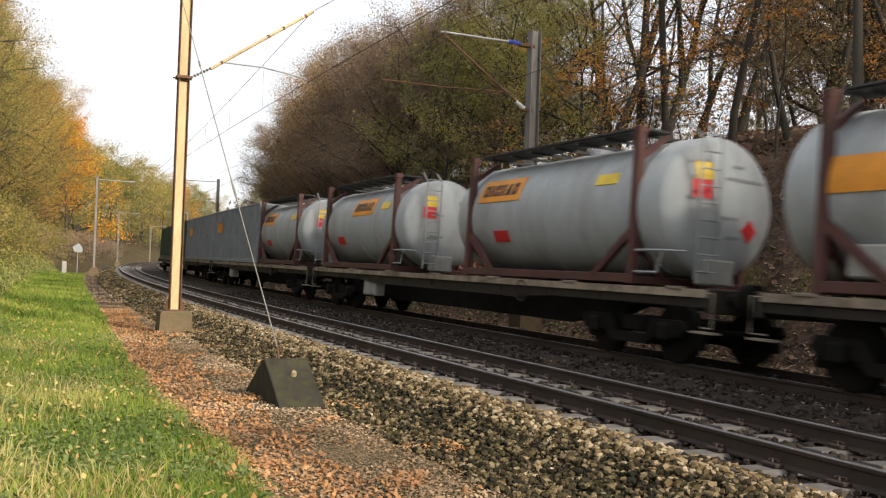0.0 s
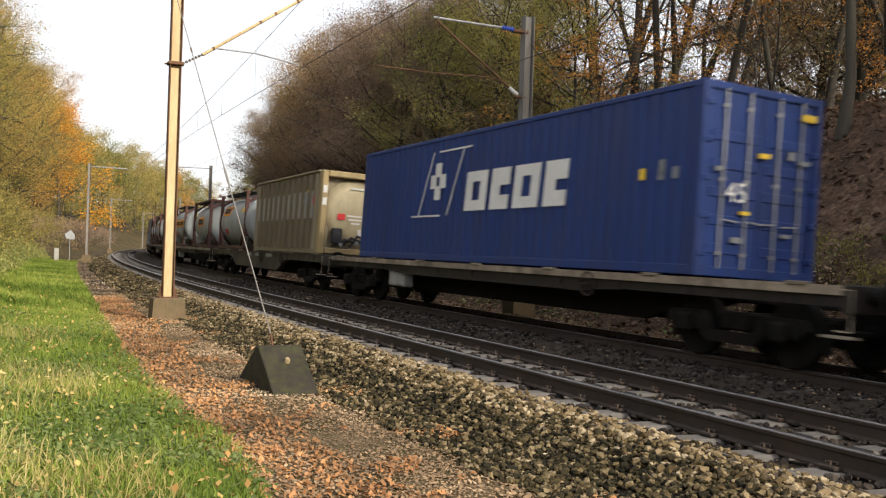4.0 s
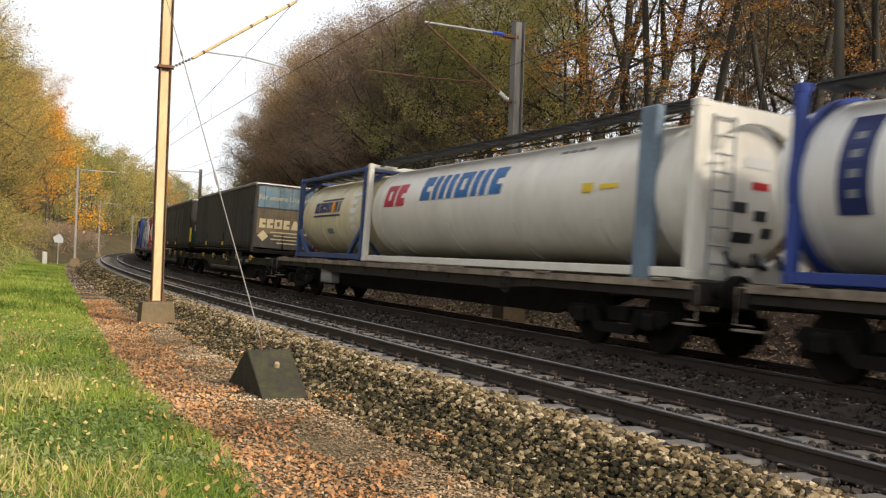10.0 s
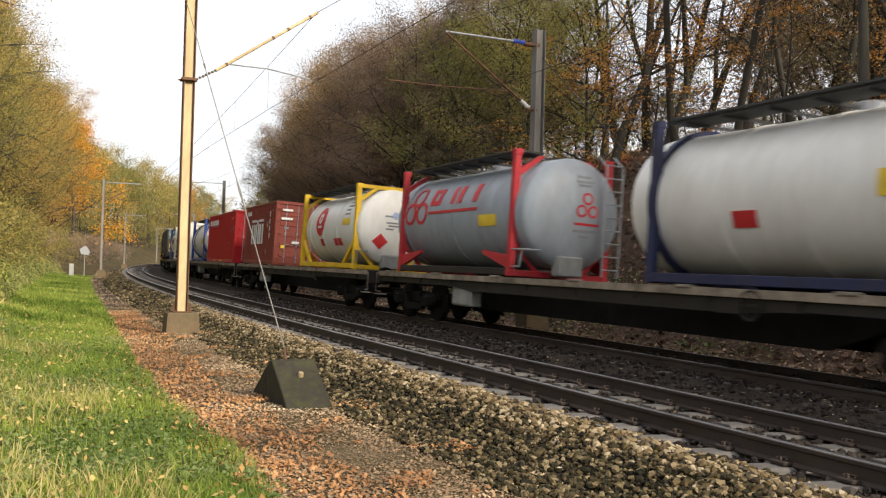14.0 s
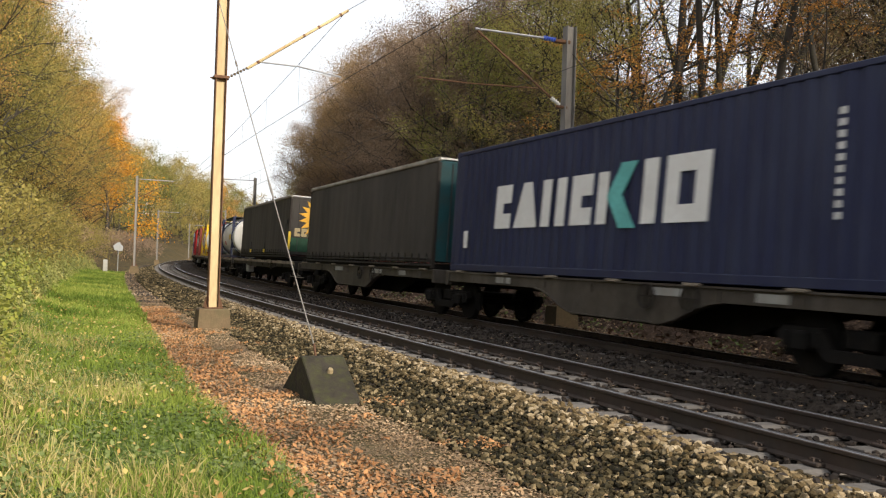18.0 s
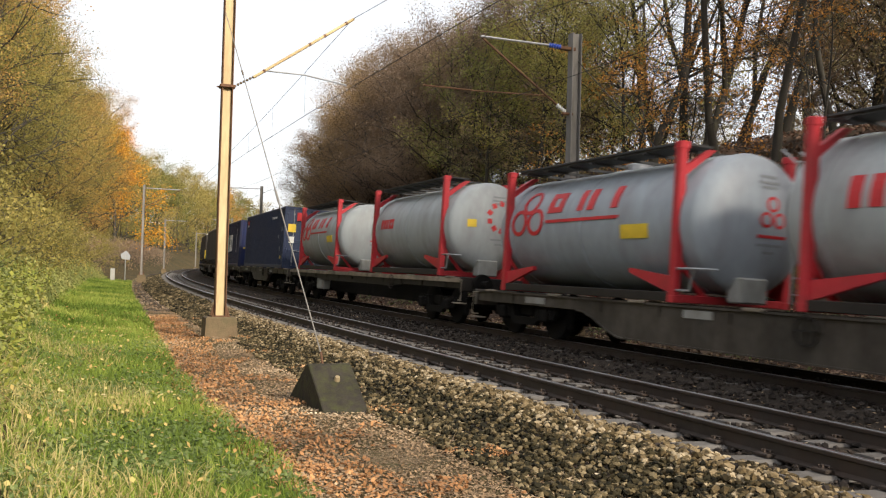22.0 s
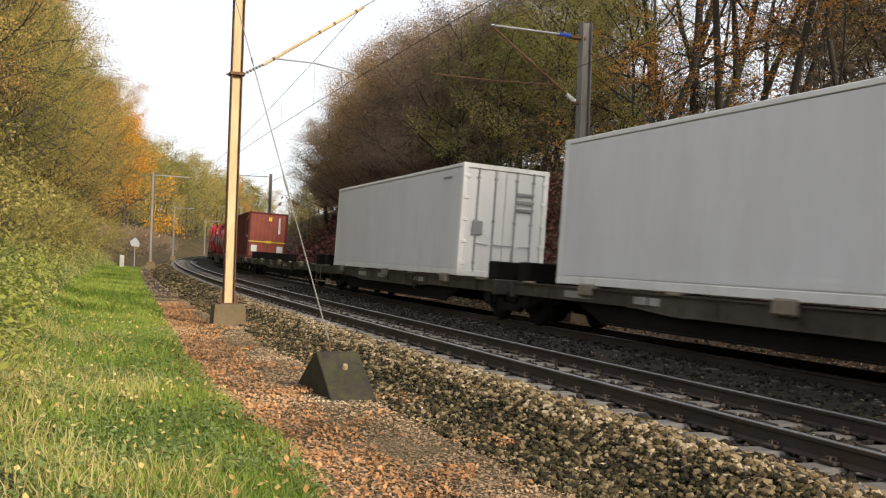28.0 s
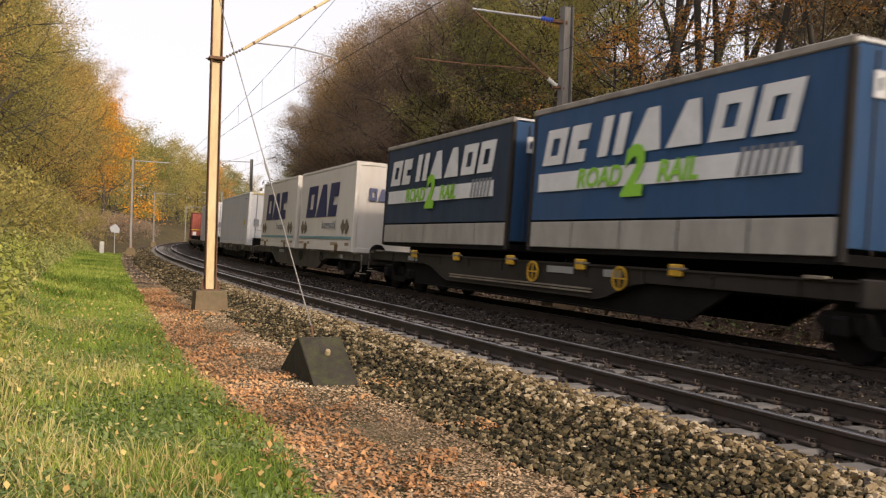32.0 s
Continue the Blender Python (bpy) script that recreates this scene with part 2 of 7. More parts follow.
SPLIT = {"notice", "hinge", "data_panel", "diamond_mark", "lift_pocket", "handwheel", "lettering", "warning_plate", "warning_stripe", "trade_name", "rear_name", "emblem", "rail_mark", "side_board", "red_mark", "tube_clip", "insulator", "shunter_step", "lock_rod", "container_pad", "end_post", "slogan", "dropper"}


def islands(sh):
    """The separate pieces of a shape, each as a shape of its own."""
    root = list(range(len(sh.v)))

    def find(i):
        while root[i] != i:
            root[i] = root[root[i]]
            i = root[i]
        return i

    for q in sh.f:
        for i in q[1:]:
            root[find(i)] = find(q[0])
    out = {}
    for q in sh.f:
        out.setdefault(find(q[0]), []).append(q)
    made = []
    for fs in out.values():
        ix = {i: k for k, i in enumerate(sorted({i for q in fs for i in q}))}
        one = Shape()
        one.v = [sh.v[i] for i in ix]
        one.f = [tuple(ix[i] for i in q) for q in fs]
        made.append(one)
    return made


def part(name, sh, material, parent=None, label="", smooth=False):
    if name in SPLIT and isinstance(sh, Shape):
        pieces = islands(sh)
        if len(pieces) > 1:
            return [solid(name, p, material, parent, label, smooth) for p in pieces][0]
    return solid(name, sh, material, parent, label, smooth)


def solid(name, sh, material, parent=None, label="", smooth=False):
    me = sh.mesh(name, smooth) if isinstance(sh, Shape) else sh
    if material and not me.materials:
        me.materials.append(material)
    ob = new(name, me)
    if parent:
        ob.parent = parent
    if label:
        ob["label"] = label
    return ob


def bulk(name, verts, faces, material, parent=None, label="", kind="", category="", smooth=False):
    """A big mesh from arrays."""
    me = bpy.data.meshes.new(name)
    verts = np.asarray(verts, dtype=np.float32).reshape(-1, 3)
    faces = np.asarray(faces, dtype=np.int32)
    me.vertices.add(len(verts))
    me.vertices.foreach_set("co", verts.ravel())
    me.loops.add(faces.size)
    me.loops.foreach_set("vertex_index", faces.ravel())
    me.polygons.add(len(faces))
    me.polygons.foreach_set("loop_start", np.arange(0, faces.size, faces.shape[1], dtype=np.int32))
    me.update(calc_edges=True)
    if smooth:
        me.shade_smooth()
    else:
        me.shade_flat()
    me.materials.append(material)
    ob = new(name, me)
    if parent:
        ob.parent = parent
    return tagged(ob, label, category, "", kind)


def letters(name, text, size, material, parent, m, label="", depth=0.004, shear=0.0, bold=0.0):
    """Readable words, as a mesh, at the pose m in the parent's space (text runs along x, up is y)."""
    cu = bpy.data.curves.new(name, "FONT")
    cu.body, cu.size, cu.extrude, cu.shear = text, size, depth, shear
    cu.align_x, cu.align_y = "CENTER", "CENTER"
    cu.resolution_u = 3
    cu.offset = bold
    tmp = bpy.data.objects.new(name, cu)
    me = bpy.data.meshes.new_from_object(tmp)
    bpy.data.objects.remove(tmp)
    me.materials.clear()
    me.materials.append(material)
    ob = new(name, me)
    ob.parent = parent
    ob.matrix_basis = m
    if label:
        ob["label"] = label
    return ob

# ---- the line: rail A of the near track is the reference, lat is metres to its right ----
HEAD, D0, RAD = radians(27.375), 5.763, 717.5
SPACING, GAUGE, CANT = 3.873, 1.505, 0.0662
TILT = math.degrees(math.asin(CANT / GAUGE))
FAR_LAT = GAUGE / 2 + SPACING     # centre of the far track


def line(s, lat=0.0):
    """x, y and heading (degrees) at s metres along the line and lat metres to its right. Straight behind the eye, an arc to the right ahead."""
    nx, ny = math.cos(HEAD), math.sin(HEAD)
    hx, hy = -ny, nx
    if s <= 0:
        return nx * (D0 + lat) + hx * s, ny * (D0 + lat) + hy * s, math.degrees(HEAD)
    a, r = s / RAD, RAD - lat
    cx, cy = nx * (D0 + RAD), ny * (D0 + RAD)
    return cx - r * (nx * math.cos(a) - hx * math.sin(a)), cy - r * (ny * math.cos(a) - hy * math.sin(a)), math.degrees(HEAD - a)


def line_np(s, lat):
    nx, ny = math.cos(HEAD), math.sin(HEAD)
    hx, hy = -ny, nx
    s, lat = np.asarray(s, float), np.asarray(lat, float)
    a, r = np.maximum(s, 0) / RAD, RAD - lat
    b = np.minimum(s, 0)
    x = nx * (D0 + RAD) - r * (nx * np.cos(a) - hx * np.sin(a)) + hx * b
    y = ny * (D0 + RAD) - r * (ny * np.cos(a) - hy * np.sin(a)) + hy * b
    return x, y


def at(s, lat=0.0, z=0.0, turn=0.0):
    x, y, h = line(s, lat)
    return pose(x, y, z, 0, 0, h + turn)


def ripple(s, lat, size, seed=0.0):
    s, lat = np.asarray(s) / size, np.asarray(lat) / size
    return (np.sin(s * 1.7 + seed) * np.cos(lat * 2.1 + seed * 1.3) + np.sin(s * 3.1 + lat * 2.3 + seed * 2.1) * 0.5 + np.sin(s * 5.3 - lat * 4.7 + seed * 0.7) * 0.3) / 1.8


PROFILE_LAT = [-400, -120, -45, -22, -14, -9.0, -6.6, -5.4, -3.9, -3.5, -1.9, -1.5, -0.85, -0.62, -0.52, 0.75, 1.9, 2.7, 3.3, 5.0, 6.2, 7.0, 7.7, 8.4, 11.0, 14.0, 17.0, 22.0, 40.0, 90.0, 400]
PROFILE_Z = [26, 22, 13.0, 6.5, 3.6, 1.35, 0.08, -0.32, -0.40, -0.46, -0.45, -0.39, -0.155, -0.15, -0.165, -0.213, -0.25, -0.205, -0.165, -0.19, -0.225, -0.33, -0.48, -0.36, 1.9, 4.7, 6.2, 7.2, 8.0, 8.0, 8]


def verge(s):
    """lat of the grass edge along the path."""
    return np.interp(s, [4, 8, 11, 14, 18, 26, 36, 62, 110], [-3.9, -3.68, -3.75, -3.75, -3.52, -3.2, -2.9, -2.68, -2.9])


def ground_z(s, lat):
    s, lat = np.asarray(s, float), np.asarray(lat, float)
    z = np.interp(lat, PROFILE_LAT, PROFILE_Z)
    wild = np.clip((np.abs(lat - 2.5) - 6.5) / 5.0, 0, 1)
    z = z + wild * (ripple(s, lat, 6.0) * 0.28 + ripple(s, lat, 19.0, 2.0) * 0.5)
    z = z + 0.15 * np.exp(-((s - 20.4) / 1.6) ** 2 - ((lat + 2.3) / 0.75) ** 2)
    path = np.clip(1 - np.abs(lat + 2.7) / 1.1, 0, 1)
    z = z + path * ripple(s, lat, 1.1, 1.0) * 0.025 + np.clip((-lat - 3.6) / 1.0, 0, 1) * ripple(s, lat, 1.3, 4.0) * 0.035
    return z


def soil(name, cols, scale=6.0, bump=0.6, bump_size=30.0, fine=60.0):
    """Earth, litter or moss: a ramp of colours over noise at three scales."""
    m = bpy.data.materials.new(name)
    m.use_nodes = True
    n, l = m.node_tree.nodes, m.node_tree.links
    b = n["Principled BSDF"]
    b.inputs["Roughness"].default_value = 0.95
    b.inputs["Specular IOR Level"].default_value = 0.15
    co = n.new("ShaderNodeTexCoord")
    parts = []
    for sc, w in ((scale * 0.12, 0.45), (scale, 0.35), (fine, 0.6)):
        t = n.new("ShaderNodeTexNoise")
        t.inputs["Scale"].default_value = sc
        t.inputs["Detail"].default_value = 5
        l.new(co.outputs["Object"], t.inputs[0])
        k = n.new("ShaderNodeMath")
        k.operation = "MULTIPLY_ADD"
        k.inputs[1].default_value = w
        k.inputs[2].default_value = 0
        l.new(t.outputs[0], k.inputs[0])
        if parts:
            l.new(parts[-1].outputs[0], k.inputs[2])
        parts.append(k)
    rg = n.new("ShaderNodeMapRange")
    rg.inputs["From Min"].default_value = 0.50
    rg.inputs["From Max"].default_value = 0.90
    l.new(parts[-1].outputs[0], rg.inputs[0])
    cr = n.new("ShaderNodeValToRGB")
    el = cr.color_ramp.elements
    while len(el) < len(cols):
        el.new(0.5)
    for i, c in enumerate(cols):
        el[i].position = i / (len(cols) - 1)
        el[i].color = (*c, 1)
    l.new(rg.outputs[0], cr.inputs[0])
    l.new(cr.outputs[0], b.inputs["Base Color"])
    bn = n.new("ShaderNodeTexNoise")
    bn.inputs["Scale"].default_value = bump_size
    bn.inputs["Detail"].default_value = 5
    l.new(co.outputs["Object"], bn.inputs[0])
    bp = n.new("ShaderNodeBump")
    bp.inputs["Strength"].default_value = bump
    bp.inputs["Distance"].default_value = 0.05
    l.new(bn.outputs[0], bp.inputs["Height"])
    l.new(bp.outputs[0], b.inputs["Normal"])
    return m


GRASS_SOIL = soil("grass_sward", [(0.03, 0.04, 0.012), (0.07, 0.11, 0.022), (0.12, 0.18, 0.035), (0.18, 0.19, 0.06)])
PATH_SOIL = soil("leafy_path", [(0.022, 0.019, 0.012), (0.06, 0.055, 0.021), (0.10, 0.077, 0.043), (0.175, 0.125, 0.073), (0.30, 0.22, 0.145)], fine=42, scale=12, bump=1.0)
# soil of the ballast bed; also darkens the far path as tree shade
BED_AND_PATH_SHADE = soil("ballast_bed_and_path_shade", [(0.018, 0.015, 0.012), (0.035, 0.028, 0.022), (0.055, 0.043, 0.033), (0.08, 0.062, 0.046)], fine=28, bump=1.0)
SLOPE_SOIL = soil("leaf_littered_slope", [(0.022, 0.016, 0.012), (0.05, 0.034, 0.024), (0.09, 0.058, 0.04), (0.16, 0.11, 0.08)], fine=9, scale=2.0, bump=1.0, bump_size=12)
WOOD_SOIL = soil("woodland_floor", [(0.02, 0.018, 0.010), (0.045, 0.037, 0.017), (0.075, 0.055, 0.025), (0.11, 0.078, 0.035)], fine=9, scale=2.0)

ss = np.concatenate([np.arange(-120, -8, 8.0), np.arange(-8, 45, 0.5), np.arange(45, 120, 2.0), np.arange(120, 560, 8.0)])
ll = np.concatenate([[-400, -250, -150, -100, -70, -55], np.arange(-45, -9, 1.5), np.arange(-9, 9.01, 0.15), np.arange(9.6, 45, 0.9), [50, 60, 75, 90, 120, 180, 260, 330]])
gs, gl = np.meshgrid(ss, ll, indexing="ij")
gx, gy = line_np(gs, gl)
gv = np.stack([gx, gy, ground_z(gs, gl)], -1).reshape(-1, 3)
ni, nj = gs.shape
ii, jj = np.meshgrid(np.arange(ni - 1), np.arange(nj - 1), indexing="ij")
i0 = (ii * nj + jj).ravel()
gf = np.stack([i0, i0 + nj, i0 + nj + 1, i0 + 1], 1)
ground = bulk("ground", gv, gf, GRASS_SOIL, label="railway cutting floor of grass, leaf litter and ballast", kind="structure", category="ground", smooth=True)
for m_ in (PATH_SOIL, BED_AND_PATH_SHADE, SLOPE_SOIL, WOOD_SOIL):
    ground.data.materials.append(m_)
mid_l = (ll[jj] + ll[jj + 1]).ravel() / 2
mid_s = (ss[ii] + ss[ii + 1]).ravel() / 2
wob = ripple(mid_s, mid_l, 1.5, 5.0) * 0.25
zone = np.zeros(len(gf), dtype=np.int32)
zone[mid_l > verge(mid_s) + wob * 0.7] = 1
zone[mid_l > -1.75 + wob * 0.6] = 2
# far path: bed colour painted in for the shade of the trees
zone[(mid_s > 33 + wob * 8) & (mid_l > verge(mid_s) + 0.15 + wob) & (mid_l < 0)] = 2
zone[mid_l > 7.4 + wob] = 3
zone[mid_l > 24] = 4
zone[mid_l < -5.9 + wob * 2] = 4
zone[(mid_s > 78) & (mid_l < verge(mid_s))] = 4
ground.data.polygons.foreach_set("material_index", zone)

# ---- rails and sleepers ----
RAIL_PROFILE = [(-0.0625, -0.172), (0.0625, -0.172), (0.0625, -0.160), (0.012, -0.140), (0.010, -0.048), (0.034, -0.036), (0.036, -0.008), (0.028, -0.001), (-0.028, -0.001), (-0.036, -0.008), (-0.034, -0.036), (-0.010, -0.048), (-0.012, -0.140), (-0.0625, -0.160)]
HEAD_PROFILE = [(-0.030, -0.004), (-0.024, 0.002), (0.024, 0.002), (0.030, -0.004)]


def sweep(profile, lat, dz):
    st = np.concatenate([np.arange(-60, 0, 4.0), np.arange(0, 60, 1.0), np.arange(60, 330, 3.0)])
    v, f = [], []
    n = len(profile)
    for s in st:
        for a, b in profile:
            x, y, h = line(s, lat + a)
            v.append((x, y, b + dz))
    for i in range(len(st) - 1):
        for k in range(n):
            k2 = (k + 1) % n
            f.append((i * n + k, i * n + k2, (i + 1) * n + k2, (i + 1) * n + k))
    return v, f


def make_track(name, centre, dz, label):
    t = tagged(new(name), label, "railway track", kind="structure")
    for side in (-1, 1):
        lat, z = centre + side * GAUGE / 2, dz - side * CANT / 2
        v, f = sweep(RAIL_PROFILE, lat, z)
        r = bulk("rail", v, f, RAIL_STEEL, t, "rusty brown steel rail")
        v, f = sweep(HEAD_PROFILE, lat, z)
        bulk("rail_head", v, f, RAIL_HEAD, r, "worn bright running surface")
    return t


near_track = make_track("near_track", GAUGE / 2, 0.0, "empty curved track with rusty rails on concrete sleepers")
far_track = make_track("far_track", FAR_LAT, -0.04, "curved track under the freight train, rails on concrete sleepers")
sl = Shape()
sl.prism([(-0.15, -0.09), (0.15, -0.09), (0.13, 0.05), (0.10, 0.075), (-0.10, 0.075), (-0.13, 0.05)], 0, -1.3, -0.32)
sl.prism([(-0.15, -0.09), (0.15, -0.09), (0.13, 0.02), (0.10, 0.04), (-0.10, 0.04), (-0.13, 0.02)], 0, -0.32, 0.32)
sl.prism([(-0.15, -0.09), (0.15, -0.09), (0.13, 0.05), (0.10, 0.075), (-0.10, 0.075), (-0.13, 0.05)], 0, 0.32, 1.3)
sl_me = sl.mesh("sleeper")
sl_me.materials.append(SLEEPER)
cl = Shape()
for sgn in (-1, 1):
    for q in (-1, 1):
        x0 = sgn * GAUGE / 2 + q * 0.10
        cl.box((x0, 0, 0.098), (0.10, 0.16, 0.035), 0.008)
        cl.tube([(x0 + q * 0.01, 0, 0.10), (x0 + q * 0.01, 0, 0.145)], 0.016, 6)
        cl.tube([(x0, -0.05, 0.125), (x0 - q * 0.03, -0.05, 0.135), (x0 - q * 0.03, 0.05, 0.135), (x0, 0.05, 0.125)], 0.009, 4)
cl_me = cl.mesh("fastening")
cl_me.materials.append(RAIL_STEEL)
for track, centre, dz, reach in ((near_track, GAUGE / 2, 0.0, 190), (far_track, FAR_LAT, -0.04, 60)):
    for i in range(-12, reach):
        m_ = at(i * 0.63 + 0.2, centre, dz - 0.172 - 0.078) @ pose(0, 0, 0, 0, TILT, random.uniform(-0.4, 0.4))
        o = part("sleeper", sl_me, None, track)
        o.matrix_basis = m_
        if -2 < i < 70:
            o2 = part("fastening", cl_me, None, o)

# ---- the freight train ----
RUN = (457.827, -18.437, -42.301, 15.808)     # distance run, a polynomial in t / 32
MOVING = []


def run(t):
    k = t / 32.0
    return sum(c * k ** (i + 1) for i, c in enumerate(RUN))


def on_track(s, h):
    """A pose on the far track, h above its rails: y ahead, x to the right, leaning with the cant."""
    x, y, a = line(s, FAR_LAT)
    return pose(x, y, -0.04, 0, TILT, a) @ pose(0, 0, h)


def load(name, u_far, u_near, floor, label, category, group="freight loads on the train"):
    ob = tagged(new(name), label, category, group)
    u = (u_far + u_near) / 2
    MOVING.append((ob, u, floor))
    ob.matrix_basis = on_track(u, floor)
    return ob


# wagons
wheel_sh = Shape()
wheel_sh.lathe([(-0.07, 0.20), (-0.065, 0.44), (-0.055, 0.46), (0.045, 0.47), (0.06, 0.49), (0.07, 0.48), (0.07, 0.40), (0.03, 0.36), (0.03, 0.16), (0.07, 0.12)], 0, n=20)
WHEEL = wheel_sh.mesh("wheel", True)
WHEEL.materials.append(BLACK)
bog = Shape()
for sx in (-1, 1):
    bog.prism([(-1.35, 0.52), (-1.25, 0.66), (-0.55, 0.66), (-0.40, 0.40), (0.40, 0.40), (0.55, 0.66), (1.25, 0.66), (1.35, 0.52), (1.2, 0.42), (0.75, 0.45), (0.45, 0.24), (-0.45, 0.24), (-0.75, 0.45), (-1.2, 0.42)], 0, sx * 1.0 - 0.06, sx * 1.0 + 0.06)
    for y in (-0.9, 0.9):
        bog.box((sx * 1.03, y, 0.47), (0.24, 0.30, 0.28), 0.04)
        for dy in (-0.26, 0.26):
            bog.lathe([(0.40, 0.08), (0.60, 0.08)], 2, (sx * 1.03, y + dy, 0), 10)
    for y in (-1.42, -0.38, 0.38, 1.42):
        bog.box((sx * 0.75, y, 0.45), (0.10, 0.10, 0.42), 0.01)
bog.box((0, 0, 0.55), (2.0, 0.5, 0.26), 0.03)
for y in (-0.9, 0.9):
    bog.tube([(-0.95, y, 0.46), (0.95, y, 0.46)], 0.08, 8)
BOGIE = bog.mesh("bogie")
BOGIE.materials.append(BLACK)
PAD = mat("worn_pad", (0.26, 0.22, 0.17), 0.7, 0.1, 0.3, dirt=0.6)
PANEL = mat("pale_panel", (0.30, 0.30, 0.28), 0.6, 0, 0.15, dirt=0.6, dirt_col=(0.12, 0.10, 0.08), streak=2)


def bogie(parent, y):
    b = part("bogie", BOGIE, None, parent)
    b.location = (0, y, 0)
    for yy in (-0.9, 0.9):
        for x in (-0.75, 0.75):
            w = part("wheel", WHEEL, None, b)
            w.matrix_basis = pose(x, yy, 0.46, 0, 0, 0 if x < 0 else 180)
    return b


def wagon(u_far, u_near, kind, deck, ends="fn", post=False):
    """One wagon (or one half of an articulated pair): sills, cross members, running gear, buffers."""
    names = {"flat": "weathered dark steel container flat wagon under its load", "fish": "grey-brown fish-bellied container wagon with deep side sills",
             "low": "low-floor rusty grey container wagon with pale side plates", "pocket": "dark grey pocket wagon with yellow handwheels under a trailer"}
    w = tagged(new("flat_wagon" if kind != "pocket" else "pocket_wagon"), names[kind], "freight wagon", "wagons of the train")
    u = (u_far + u_near) / 2
    MOVING.append((w, u, 0.0))
    w.matrix_basis = on_track(u, 0)
    n = u_far - u_near
    e = n / 2 - 0.55
    top = deck - 0.03
    if post:
        p = part("end_post", Shape().box((0.75, e - 0.06, 1.20), (0.05, 0.05, 0.50), 0.008), IRON, w, "slim dark post at the wagon end")
        part("marker_plate", Shape().box((0.75, e - 0.06, 1.73), (0.12, 0.07, 0.66), 0.015), YELLOW, p, "yellow upright marker plate")
    paint = IRON if kind in ("flat", "pocket") else IRON_GREY
    deep = {"flat": 0.34, "fish": 0.66, "low": 0.36, "pocket": 0.62}[kind]
    thin = {"flat": 0.26, "fish": 0.24, "low": 0.28, "pocket": 0.26}[kind]
    for sx in (-1, 1):
        sh = Shape()
        x0 = sx * 1.16
        a, b = e - 4.3, e - 5.9
        low = top - deep
        sweep_ = [(a + (b - a) * k / 6, top - thin - (deep - thin) * (0.5 - 0.5 * math.cos(math.pi * k / 6))) for k in range(7)]
        sh.prism([(-e, top), (e, top), (e, top - thin)] + sweep_ + [(-y_, z_) for y_, z_ in sweep_[::-1]] + [(-e, top - thin)], 0, x0 - 0.035, x0 + 0.035)
        sh.box((x0, 0, top - 0.02), (0.16, 2 * e, 0.03))
        for (y_, z_), (y2, z2) in zip(sweep_, sweep_[1:]):
            for q in (-1, 1):
                sh.prism([(q * y_, z_ - 0.012), (q * y2, z2 - 0.012), (q * y2, z2 + 0.012), (q * y_, z_ + 0.012)], 0, x0 - 0.07, x0 + 0.07)
        sh.box((x0, 0, low + 0.012), (0.14, 2 * b, 0.024))
        k = -e + 1.0
        while k < e:
            sh.box((x0 + sx * 0.04, k, top - thin / 2 - 0.02), (0.05, 0.05, thin - 0.06))
            k += 1.7
        part("side_sill", sh, paint, w)
        if kind == "flat":
            part("deck_edge", Shape().box((x0 + sx * 0.085, 0, top - 0.06), (0.02, 2 * e, 0.12), 0.004), DUSTY_EDGE, w, "dusty pale deck edge")
        if kind in ("low", "pocket"):
            g = e - 3.4
            z0, z1 = 0.24 if kind == "low" else 0.26, top - thin + 0.02
            sh = Shape().prism([(-g - 1.0, z1), (g + 1.0, z1), (g + 0.9, z1 - 0.10), (g, z0), (-g, z0), (-g - 0.9, z1 - 0.10)], 0, sx * 1.04 - 0.03, sx * 1.04 + 0.03)
            sh.box((sx * 1.04, 0, z0 + 0.02), (0.16, 2 * g, 0.03))
            part("lower_girder", sh, BLACK, w, "black lower girder")
    sh = Shape()
    sh.box((0, 0, top - 0.18), (0.5, 2 * e, 0.30), 0.02)
    k = -e + 0.4
    while k < e:
        sh.box((0, k, top - 0.10), (2.25, 0.14, 0.14))
        k += 2.05
    if kind in ("flat", "fish"):
        for sx in (-1, 1):
            sh.prism([(-e + 3.2, top - 0.28), (e - 3.2, top - 0.28), (e - 4.6, 0.40), (-e + 4.6, 0.40)], 0, sx * 0.42 - 0.05, sx * 0.42 + 0.05)
    part("centre_sill", sh, BLACK, w)
    for sy in (-1, 1):
        sh = Shape()
        sh.box((0, sy * (e + 0.05), top - 0.16), (2.5, 0.12, 0.36), 0.02)
        part("headstock", sh, paint, w)
        if ("f" if sy > 0 else "n") in ends:
            for sx in (-1, 1):
                bf = Shape()
                bf.lathe([(sy * (e + 0.1), 0.10), (sy * (e + 0.42), 0.09)], 1, (sx * 0.875, 0, 1.02), 12)
                bf.lathe([(sy * (e + 0.42), 0.24), (sy * (e + 0.46), 0.25), (sy * (e + 0.48), 0.22)], 1, (sx * 0.875, 0, 1.02), 16)
                part("buffer", bf, BLACK, w)
            st = Shape()
            for sx in (-1, 1):
                st.tube([(sx * 1.22, sy * (e - 0.1), top - 0.05), (sx * 1.26, sy * (e + 0.15), top - 0.05), (sx * 1.26, sy * (e + 0.15), top - 0.55), (sx * 1.22, sy * (e - 0.1), top - 0.55)], 0.016, 6)
                st.box((sx * 1.2, sy * (e - 0.05), top - 0.62), (0.22, 0.40, 0.03))
            part("shunter_step", st, PAD, w)
